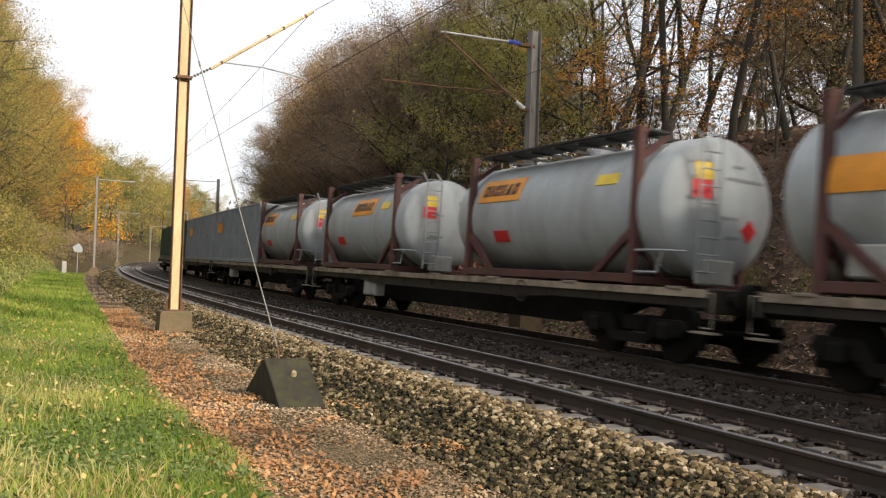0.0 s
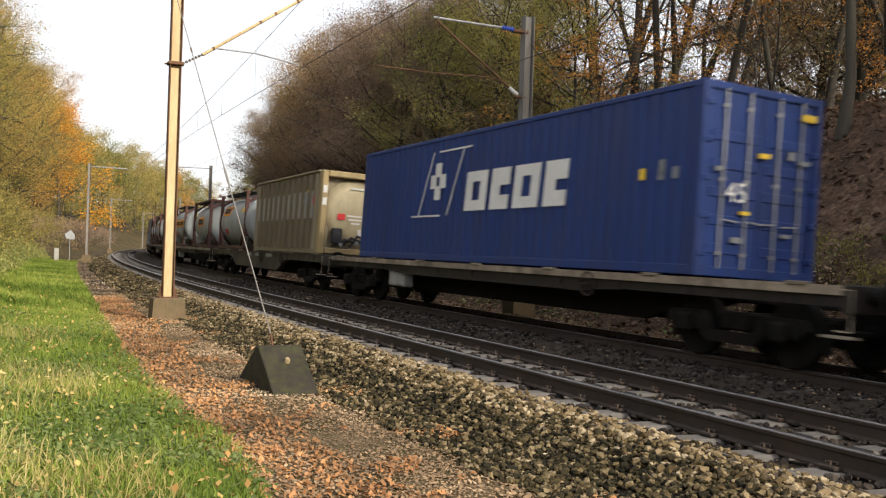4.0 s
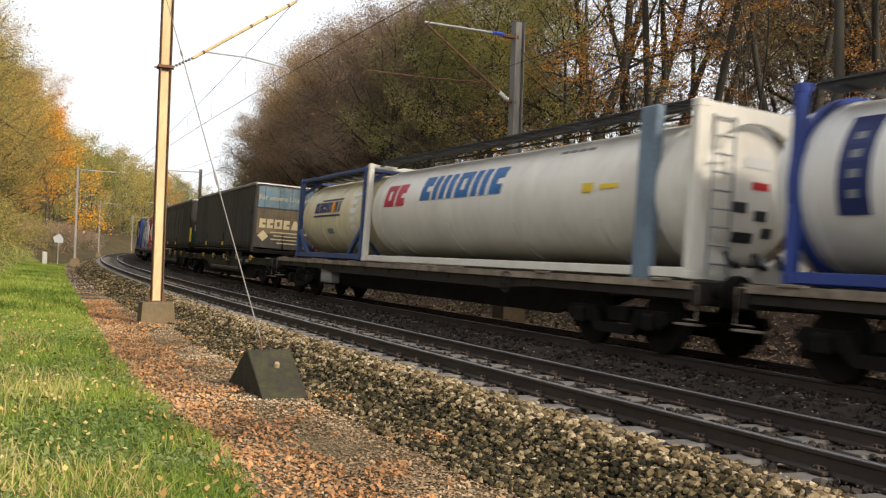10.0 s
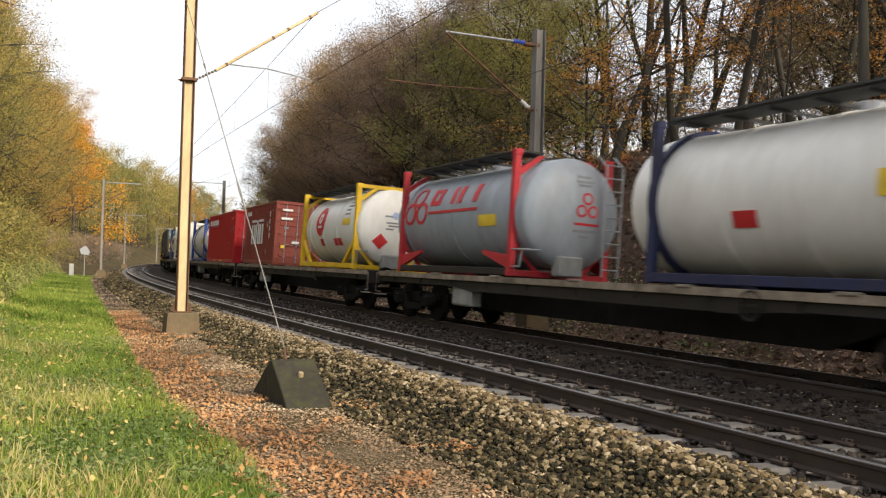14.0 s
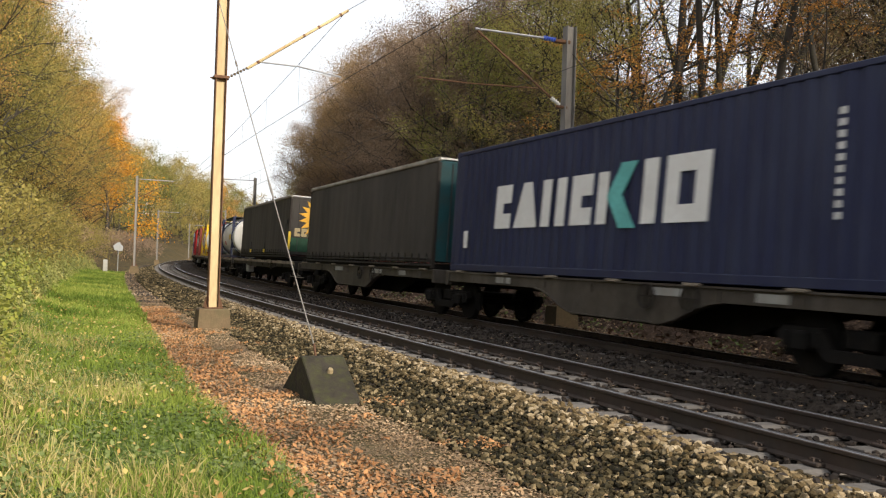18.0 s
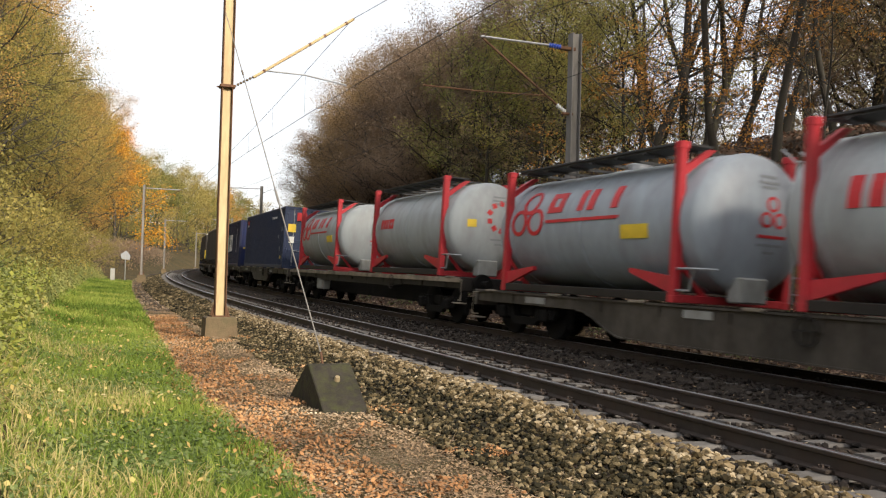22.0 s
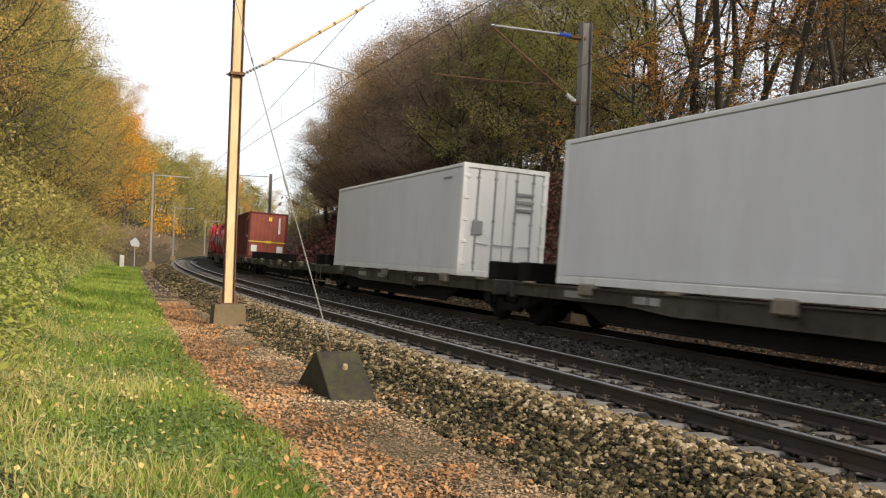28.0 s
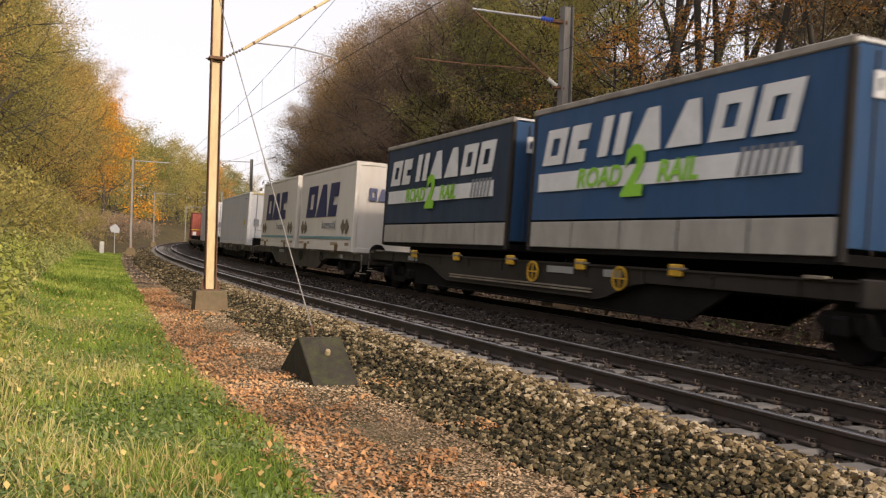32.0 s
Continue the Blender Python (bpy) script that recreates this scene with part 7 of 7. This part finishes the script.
SAPLING = [
    tree(31, "beech_sapling", "young beech with layered orange leaves", 6.0, 0.06, 0.16, 3.2, RUST_LEAF, 4200, 0.085, limbs=11, subs=5, twigs=3, droop=0.03, cloud=0.17, flat=0.75, leafy=0.8, category="sapling"),
    tree(32, "beech_sapling", "young beech with layered yellow-green leaves", 5.0, 0.05, 0.12, 2.6, AMBER, 3600, 0.085, limbs=11, subs=5, twigs=3, droop=0.03, cloud=0.17, flat=0.75, leafy=0.8, category="sapling"),
]
SHRUB = [
    tree(41, "shrub", "bramble and hazel shrub turning yellow on the bank", 2.2, 0.03, 0.05, 1.9, MOSSY, 1300, 0.095, limbs=12, subs=3, twigs=0, cloud=0.24, category="shrub"),
    tree(42, "shrub", "tangled olive shrub with dry leaves on the bank", 2.8, 0.035, 0.05, 2.0, [(0.12, 0.11, 0.03), (0.20, 0.17, 0.05), (0.30, 0.25, 0.075), (0.40, 0.31, 0.11)], 1300, 0.095, limbs=12, subs=3, twigs=0, cloud=0.24, category="shrub"),
]
UNDER = tree(43, "undergrowth", "brown tangled undergrowth bush beneath the trees", 4.2, 0.05, 0.04, 3.0, DUSK, 950, 0.21, limbs=10, subs=3, twigs=1, cloud=0.4, category="shrub")
FAR = [
    tree(51, "far_tree", "distant yellow-green tree along the curve", 18, 0.2, 0.05, 5.6, PALE_GOLD, 6500, 0.22, limbs=16, subs=4, twigs=0, cloud=0.75, obj=0.6),
    tree(52, "far_tree", "distant green tree along the curve", 17, 0.2, 0.05, 5.6, PALE_GREEN, 6500, 0.22, limbs=16, subs=4, twigs=0, cloud=0.75, obj=0.6),
    tree(53, "far_tree", "distant dull brown tree on the cutting side", 15, 0.2, 0.08, 5.2, DUSK, 3600, 0.28, limbs=14, subs=3, twigs=0, cloud=0.7),
    tree(54, "far_tree", "distant rusty orange tree along the curve", 16, 0.2, 0.06, 5.0, RUST_LEAF, 5000, 0.22, limbs=14, subs=3, twigs=0, cloud=0.7),
]
USED = set()


def plant(proto, s, lat, size=1.0, group="", turn=None):
    x, y, _ = line(s, lat)
    z = float(ground_z(s, lat)) - 0.1
    m_ = pose(x, y, z, random.uniform(-3, 3), random.uniform(-3, 3), random.uniform(0, 360) if turn is None else turn) @ Matrix.Diagonal((size * random.uniform(0.92, 1.08), size * random.uniform(0.92, 1.08), size, 1))
    if proto not in USED:
        USED.add(proto)
        proto.matrix_basis = m_
        ob = proto
    else:
        ob = copy_thing(proto, m_)
        ob.matrix_basis = m_
    if group:
        ob["group"] = group
    return ob


random.seed(7)
# right: tall wood behind the slope
for row, lat0 in enumerate((15.2, 18.6, 23.5, 29.5, 37.0)):
    s = (-4.0, 0.0, 6.0, 12.0, 18.0)[row]
    while s < (28, 30, 42, 46, 50)[row]:
        plant(WOODS[(0, 1, 2, 3, 4, 1, 1)[int(random.random() * 7)]], s + random.uniform(-1.2, 1.2), lat0 + random.uniform(-1.7, 1.7), random.uniform(0.85, 1.12), "woodland on the cutting")
        s += random.uniform(1.9, 3.4) + row * 0.6
# right: behind them, thin rows that close the wood
for row, lat0 in enumerate((52.0,)):
    s = -10.0
    while s < 120:
        plant(FAR[2] if random.random() < 0.3 else FAR[0], s, lat0 + random.uniform(-3, 3), random.uniform(0.3, 0.52), "woodland on the cutting")
        s += random.uniform(5.0, 7.0)
# right: dense edge further on, bending back from the line
for row, lat0 in enumerate((13.4, 16.4, 20.0)):
    s = (46.0, 38.0, 42.0)[row]
    while s < (86, 108, 128)[row]:
        k = random.random()
        p = EDGE[0] if k < 0.46 else EDGE[1] if k < 0.9 else EDGE[2]
        back = max(0.0, s - 78) * 0.09
        plant(p, s, lat0 + back + random.uniform(-0.6, 1.0), random.uniform(0.78, 0.90) * float(np.interp(s, [46, 60, 92, 100], [1.0, 0.94, 0.92, 0.8])) * (1.0, 0.95, 0.82)[row], "wood edge on the cutting")
        s += random.uniform(2.9, 4.0)
for s, lat, k in ((34.0, 20.5, 1.15), (39.0, 22.5, 1.15), (29.0, 17.5, 1.0)):
    plant(EDGE[3], s, lat, k, "wood edge on the cutting")
for s, lat, k in ((28.5, 13.6, 0.62), (33.0, 13.4, 0.66), (40.0, 13.0, 0.70), (36.5, 14.2, 0.78), (43.5, 13.6, 0.8), (31.0, 16.0, 0.85), (38.5, 17.0, 0.9), (46.0, 15.0, 0.85)):
    plant(EDGE[2], s, lat, k, "wood edge on the cutting")
s = 150.0
while s < 330:
    plant(FAR[1] if random.random() < 0.7 else FAR[2], s, 13.0 + random.uniform(0, 4) + (6 if s < 200 else 0), random.uniform(0.42, 0.58), "far wood on the cutting")
    s += random.uniform(7.0, 10.0)
for s, lat, p, k in ((23.0, 12.2, 0, 0.95), (26.5, 12.8, 0, 1.0), (19.0, 14.0, 0, 0.9), (30.5, 12.0, 1, 1.0), (35.0, 11.6, 1, 0.9), (22.0, 16.5, 1, 1.0)):
    plant(SAPLING[p], s, lat, k, "young trees on the cutting")
for i in range(36):
    plant(UNDER, 38 + 1.35 * i + random.uniform(-1, 1), (15.0 if i < 18 else 13.0) + random.uniform(0, 7), random.uniform(0.7, 1.2), "undergrowth on the cutting")
for i in range(30):
    plant(SAPLING[1] if i % 3 else UNDER, 4 + 1.7 * i + random.uniform(-1, 1), 24 + random.uniform(0, 14), random.uniform(0.7, 1.15), "undergrowth on the cutting")
for i in range(26):
    plant(UNDER, 84 + 4.2 * i + random.uniform(-1, 1), -6.6 - random.uniform(0, 2.5), random.uniform(0.45, 0.8), "scrub along the curve")
# the wood goes on behind the eye: unseen row, sized to shade the tracks
for row, lat0 in enumerate((16.0,)):
    s = -6.0 - row * 2
    while s > -84:
        plant(FAR[2], s, lat0 + random.uniform(-0.4, 0.4), random.uniform(1.08, 1.18), "woodland on the cutting")
        s -= random.uniform(4.6, 6.2)
plant(FAR[3], 300.0, -13.0, 1.3, "far trees along the curve")
# left bank
for row, lat0 in enumerate((-11.8, -16.5)):
    s = 32.0 - row * 5
    while s < 150:
        k = random.random()
        p = LEFT[0] if k < 0.40 else LEFT[1] if k < 0.60 else LEFT[2]
        plant(p, s, lat0 - max(0, s - 90) * 0.03 + random.uniform(-1.0, 1.0), random.uniform(0.9, 1.08) * (1.0 + max(0, s - 60) * 0.0028), "trees on the left bank")
        s += random.uniform(4.4, 6.0)
plant(LEFT[3], 136.0, -9.0, 1.45, "trees on the left bank")
for s, lat, p in ((25.5, 25.0, 1), (29.0, 29.0, 0), (32.5, 33.0, 1), (28.5, 26.0, 0), (36.5, 36.0, 1)):
    plant(EDGE[p], s, lat, random.uniform(1.0, 1.15), "woodland on the cutting")
for row, lat0 in enumerate((-14.5, -20.0)):
    s = 140.0 if row else 152.0
    while s < 360:
        k = random.random()
        plant(FAR[0] if k < 0.42 else FAR[1], s, lat0 + random.uniform(-1.5, 1.0), random.uniform(1.05, 1.22), "far trees along the curve")
        s += random.uniform(8.0, 10.5)
for i in range(60):
    s = 17 + 1.6 * i + random.uniform(-0.8, 0.8)
    lat = -float(np.interp(s, [13, 18, 28, 40, 60, 90], [6.4, 6.3, 6.1, 6.0, 5.9, 5.9])) - 1.3 - random.uniform(0, 1.8)
    plant(SHRUB[i % 2], s, lat, random.uniform(0.8, 1.15) * min(1.05, 0.55 + s / 60), "shrubs on the bank")
for i in range(15):
    s = 76 + 2.6 * i + random.uniform(-0.8, 0.8)
    plant(SHRUB[1], s, 9.4 + random.uniform(0, 3.0), random.uniform(0.4, 0.8), "shrubs on the cutting")
for s, lat, k in ((11.5, 9.3, 0.45), (13.0, 9.8, 0.5), (15.8, 9.6, 0.4), (46.0, 10.5, 0.5)):
    plant(SHRUB[0], s, lat, k, "shrubs on the cutting")
for proto in WOODS + EDGE + LEFT + SAPLING + SHRUB + [UNDER] + FAR:
    if proto not in USED:   # unplanted kinds stand deep in the wood
        plant(proto, 95.0 + 3 * len(USED), 46.0)

# ---- loose ground cover ----
rg_ = np.random.default_rng(5)


def scatter(n, s0, s1, l0, l1, near=1.6):
    """n random places, thicker towards the eye."""
    k = rg_.random(n) ** near
    return s0 + (s1 - s0) * k, rg_.uniform(l0, l1, n)


def stone_faces():
    """Triangles of a cuboctahedron whose corners are listed plane by plane."""
    bm = bmesh.new()
    for c in [(i, j, 0) for i in (-1, 1) for j in (-1, 1)] + [(i, 0, k) for i in (-1, 1) for k in (-1, 1)] + [(0, j, k) for j in (-1, 1) for k in (-1, 1)]:
        bm.verts.new(c)
    bm.verts.index_update()
    bmesh.ops.convex_hull(bm, input=bm.verts)
    bmesh.ops.triangulate(bm, faces=bm.faces)
    out = np.array([[q.index for q in f_.verts] for f_ in bm.faces])
    bm.free()
    return out


ROUND_STONE = stone_faces()


def stones(name, s, lat, size, material, label, sink=0.25):
    n = len(s)
    base = np.array([(i, j, 0) for i in (-1, 1) for j in (-1, 1)] + [(i, 0, k) for i in (-1, 1) for k in (-1, 1)] + [(0, j, k) for j in (-1, 1) for k in (-1, 1)], float) * 0.60
    tri = ROUND_STONE
    m = len(base)
    v = (base[None] + rg_.normal(0, 0.13, (n, m, 3))) * (size * rg_.uniform(0.6, 1.4, n))[:, None, None] * np.array([1.2, 0.95, 0.8])
    w = rg_.uniform(0, 6.28, n)
    t = rg_.normal(0, 0.8, n)
    c, q = np.cos(w)[:, None], np.sin(w)[:, None]
    x, y, z = v[..., 0], v[..., 1], v[..., 2]
    y, z = y * np.cos(t)[:, None] - z * np.sin(t)[:, None], y * np.sin(t)[:, None] + z * np.cos(t)[:, None]
    x, y = x * c - y * q, x * q + y * c
    gx_, gy_ = line_np(s, lat)
    gz_ = ground_z(s, lat) + size * (0.5 - sink) + rg_.uniform(-0.03, 0.035, n)
    v = np.stack([x + gx_[:, None], y + gy_[:, None], z + gz_[:, None]], -1).reshape(-1, 3)
    f = (tri[None] + (np.arange(n) * m)[:, None, None]).reshape(-1, 3)
    return bulk(name, v, f, material, label=label, kind="stuff", category="ballast")


s, l = scatter(10500, 3.0, 34.0, -1.1, -0.40, 1.5)
stones("crest_ballast", s, l, 0.036, STONE, "tan broken ballast stones along the crest of the shoulder")
# flank stones take the darker colour that stands for shade below the crest
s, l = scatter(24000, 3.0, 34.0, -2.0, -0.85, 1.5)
stones("shoulder_ballast", s, l + 0.12 * ripple(s, l, 0.9), 0.031, STONE_FLANK_SHADE, "weathered ballast stones on the shoulder's flank, coloured darker for shade")
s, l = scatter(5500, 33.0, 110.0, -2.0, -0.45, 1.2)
stones("shoulder_ballast_far", s, l, 0.06, STONE_FLANK_SHADE, "weathered ballast stones on the shoulder's flank, coloured darker for shade")
s, l = scatter(20000, 3.0, 40.0, -0.75, 7.2, 1.4)
off_ = np.abs((s - 0.2) % 0.63 - 0.315)
keep = (off_ < 0.19) | (l < -0.62) | (l > 2.15)
s, l = s[keep], l[keep]
stones("track_ballast", s, l, 0.036, STONE_DARK, "dark ballast stones between the sleepers", 0.35)

LITTER = leaf_mat("fallen_leaves", [(0.055, 0.042, 0.030), (0.18, 0.125, 0.076), (0.34, 0.23, 0.135), (0.52, 0.39, 0.25), (0.74, 0.64, 0.49)], 0.0, 0.1)
LITTER_RED = leaf_mat("red_litter", [(0.035, 0.024, 0.018), (0.08, 0.05, 0.035), (0.14, 0.085, 0.06), (0.24, 0.155, 0.11), (0.36, 0.26, 0.19)], 0.0, 0.1)
PALE_LEAF = leaf_mat("pale_fallen_leaves", [(0.17, 0.09, 0.04), (0.34, 0.20, 0.07), (0.46, 0.38, 0.14), (0.52, 0.44, 0.26)], 0.0, 0.2)
ORANGE_LITTER = leaf_mat("orange_fallen_leaves", [(0.11, 0.055, 0.028), (0.29, 0.145, 0.065), (0.50, 0.27, 0.12), (0.66, 0.47, 0.28)], 0.0, 0.15)
DRY_GRASS = leaf_mat("dry_grass", [(0.20, 0.18, 0.06), (0.34, 0.29, 0.11), (0.44, 0.36, 0.16), (0.30, 0.30, 0.09)], 0.0, 0.3)
GRASS_LEAF = leaf_mat("grass_blades", [(0.036, 0.062, 0.012), (0.115, 0.175, 0.028), (0.235, 0.29, 0.055), (0.41, 0.38, 0.12)], 0.0, 0.3)
WEED = leaf_mat("weed_leaves", [(0.04, 0.065, 0.018), (0.085, 0.125, 0.036), (0.16, 0.20, 0.07), (0.42, 0.38, 0.17)], 0.0, 0.25)


def litter(name, s, lat, size, material, label, lift=0.012, flat=0.75):
    x, y = line_np(s, lat)
    c = np.stack([x, y, ground_z(s, lat) + lift + rg_.uniform(0, lift, len(s))], -1)
    v, f = leaves(rg_, c, size, flat)
    return bulk(name, v, f, material, label=label, kind="stuff", category="fallen leaves")


s, l = scatter(52000, 3.5, 36.0, -3.9, -1.5, 1.5)
keep = ripple(s, l, 0.8, 3.0) + rg_.normal(0, 0.25, len(s)) + 0.5 * (np.abs(l + 2.75) - 0.6) > -0.42
keep &= l > verge(s) - 0.15
litter("path_leaves", s[keep], l[keep], 0.037, LITTER, "orange and brown fallen leaves on the path")
s, l = scatter(10500, 3.5, 31.0, -0.3, 0.85, 1.2)
l = verge(s) + l
litter("edge_leaves", s, l + 0.16 * ripple(s, l, 1.2, 2.0), 0.047, ORANGE_LITTER, "curled orange leaves along the grass edge", 0.025, 0.4)
s, l = scatter(32000, 3.5, 22.0, -3.9, -1.6, 1.4)
keep = l > verge(s)
litter("path_crumbs", s[keep], l[keep], 0.024, LITTER, "crumbled leaf fragments and grit on the path", 0.006)
s, l = scatter(2600, 36.0, 95.0, -2.9, -1.7, 1.2)
litter("path_leaves_far", s, l, 0.075, LITTER, "orange and brown fallen leaves on the path")
s, l = scatter(26000, 3.5, 30.0, -3.7, -1.6, 1.4)
keep = (ripple(s, l, 0.7, 11.0) + 0.5 * ripple(s, l, 0.33, 1.0) > 0.46) & (l > verge(s))
litter("leaf_drifts", s[keep], l[keep], 0.047, ORANGE_LITTER, "drifts of pinkish orange leaves on the path", 0.03, 0.45)
s, l = scatter(5000, 3.0, 60.0, -2.0, 7.0, 1.6)
litter("track_leaves", s, l, 0.05, LITTER, "scattered pale leaves on the ballast")
s, l = scatter(2400, 2.5, 30.0, -7.0, -3.4, 1.7)
keep = l < verge(s)
litter("grass_leaves", s[keep], l[keep], 0.052, PALE_LEAF, "yellow leaves fallen in the grass", 0.10, 0.3)
s, l = scatter(26000, 4.0, 95.0, 7.8, 24.0, 1.15)
litter("slope_leaves", s, l, 0.17, LITTER_RED, "deep red-brown leaf litter on the cutting slope", 0.05, 0.35)

RUSSET = leaf_mat("russet_litter", [(0.07, 0.028, 0.025), (0.17, 0.06, 0.05), (0.29, 0.105, 0.085), (0.42, 0.25, 0.21)], 0.0, 0.1)
s, l = scatter(17000, 28.0, 84.0, 9.2, 15.5, 1.0)
litter("russet_leaves", s, l, 0.20, RUSSET, "russet leaf litter and ivy on the cutting slope", 0.08, 0.3)


s, l = scatter(15000, 2.0, 60.0, 6.5, 10.4, 1.3)
litter("cess_leaves", s, l, 0.075, LITTER, "pale leaves lying beside the far track", 0.03, 0.5)
s, l = scatter(6500, 2.0, 46.0, 7.6, 11.0, 1.2)
keep = ripple(s, l, 1.6, 8.0) > 0.1
x, y = line_np(s[keep], l[keep])
c = np.stack([x, y, ground_z(s[keep], l[keep]) + rg_.uniform(0.03, 0.35, len(x))], -1)
v, f = leaves(rg_, c, 0.10, 0.35)
bulk("slope_weeds", v, f, WEED, label="green bramble and weeds at the foot of the slope", kind="stuff", category="weeds")


def blades(name, s, lat, height, width, material, label):
    n = len(s)
    x, y = line_np(s, lat)
    p = np.stack([x, y, ground_z(s, lat) - 0.01], -1)
    h = height * rg_.uniform(0.5, 1.4, n)
    w = rg_.uniform(0, 6.28, n)
    a = np.stack([np.cos(w), np.sin(w), np.zeros(n)], -1)
    lean = rg_.normal(0, 0.45, (n, 3)) * np.array([1, 1, 0])
    up = np.array([0, 0, 1.0])
    midp = p + (up * 0.6 + lean * 0.35) * h[:, None]
    tip = p + (up * 0.95 + lean) * h[:, None]
    wd = (width * rg_.uniform(0.7, 1.3, n))[:, None]
    v = np.stack([p - a * wd, p + a * wd, midp + a * wd * 0.8, tip, midp - a * wd * 0.8], 1).reshape(-1, 3)
    f = (np.array([[0, 1, 2, 4], [4, 2, 3, 3]])[None] + (np.arange(n) * 5)[:, None, None])
    f1 = f[:, 0]
    me_f = [tuple(q) for q in f1.tolist()]
    t1 = (np.arange(n) * 5)[:, None] + np.array([4, 2, 3])
    me_f += [tuple(q) for q in t1.tolist()]
    me = bpy.data.meshes.new(name)
    me.from_pydata(v.tolist(), [], me_f)
    me.materials.append(material)
    ob = new(name, me)
    return tagged(ob, label, "grass", kind="stuff")


s, l = scatter(64000, 2.0, 26.0, -7.6, -3.1, 1.5)
keep = (l < verge(s) - 0.08 + 0.16 * ripple(s, l, 1.5, 5.0)) & (ripple(s, l, 1.1, 7.0) + rg_.normal(0, 0.25, len(s)) < 0.25 + np.clip((s - 9) * 0.12, 0, 1.0))
blades("verge_grass", s[keep], l[keep], 0.15, 0.0046, GRASS_LEAF, "lush uneven grass on the verge")
s, l = scatter(13000, 2.0, 20.0, -8.2, -4.5, 1.7)
keep = ripple(s, l, 1.4, 3.3) + (-l - 5.2) * 0.4 + (7 - s) * 0.05 > -0.28
blades("dry_grass", s[keep], l[keep], 0.22, 0.005, DRY_GRASS, "dry straw-coloured grass tufts on the verge")
s, l = scatter(26000, 24.0, 78.0, -6.0, -2.75, 1.2)
keep = l < verge(s) - 0.08
blades("verge_grass_far", s[keep], l[keep], 0.20, 0.016, GRASS_LEAF, "lush uneven grass on the verge")
s, l = scatter(46000, 2.0, 20.0, -8.0, -3.3, 1.6)
keep = (ripple(s, l, 1.1, 7.0) + rg_.normal(0, 0.15, len(s)) > -0.12) & (l < verge(s) - 0.1)
x, y = line_np(s[keep], l[keep])
c = np.stack([x, y, ground_z(s[keep], l[keep]) + rg_.uniform(0.03, 0.16, len(x))], -1)
v, f = leaves(rg_, c, 0.048, 0.35)
bulk("verge_weeds", v, f, WEED, label="broad-leaved weeds among the grass", kind="stuff", category="weeds")
s, k = scatter(60000, 9.0, 90.0, 0.0, 1.0, 1.25)
toe = np.interp(s, [13, 18, 28, 40, 60, 90], [6.35, 6.15, 5.9, 5.7, 5.6, 5.6])
l = -toe + 0.25 - 4.2 * k ** 1.4 + 0.3 * ripple(s, k, 1.7, 6.0)
x, y = line_np(s, l)
hgt = np.clip((-l - toe) / 0.6 + 0.15, 0.05, 1.0) * (0.95 + 0.5 * ripple(s, l, 2.2, 9.0))
c = np.stack([x, y, ground_z(s, l) + rg_.uniform(0.0, 1.0, len(x)) * hgt], -1)
v, f = leaves(rg_, c, 0.10, 0.15)
bulk("bank_bramble", v, f, leaf_mat("bramble_leaves", [(0.085, 0.105, 0.04), (0.16, 0.19, 0.062), (0.25, 0.265, 0.085), (0.36, 0.345, 0.115), (0.47, 0.39, 0.15)], 0.0, 0.3), label="tangled brambles and weeds on the bank", kind="stuff", category="brambles")

s, l = scatter(5200, 9.0, 40.0, -7.6, -6.0, 1.3)
x, y = line_np(s, l)
c = np.stack([x, y, ground_z(s, l) + rg_.uniform(0.1, 1.1, len(x))], -1)
v, f = leaves(rg_, c, 0.085, 0.3)
bulk("bank_ferns", v, f, leaf_mat("fern_leaves", [(0.10, 0.14, 0.028), (0.19, 0.23, 0.045), (0.31, 0.31, 0.065), (0.44, 0.39, 0.10)], 0.0, 0.4), label="broad yellow-green fern and shrub leaves on the bank", kind="stuff", category="ferns")

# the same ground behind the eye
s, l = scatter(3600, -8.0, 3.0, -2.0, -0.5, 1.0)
stones("shoulder_ballast_behind", s, l, 0.045, STONE_FLANK_SHADE, "weathered ballast stones on the shoulder's flank, coloured darker for shade")
s, l = scatter(3000, -8.0, 3.0, -0.5, 7.2, 1.0)
stones("track_ballast_behind", s, l, 0.045, STONE_DARK, "dark ballast stones between the sleepers", 0.35)
s, l = scatter(9000, -8.0, 2.2, -8.2, -3.8, 1.0)
blades("verge_grass_behind", s, l, 0.16, 0.009, GRASS_LEAF, "lush uneven grass on the verge")
s, l = scatter(6000, -8.0, 3.6, -3.9, -1.6, 1.0)
litter("path_leaves_behind", s, l, 0.045, LITTER, "orange and brown fallen leaves on the path")


def motions():
    for ob, u, h in MOVING:
        walk(ob, [(float(t), on_track(run(t) + u, h)) for t in range(33)])


motions()
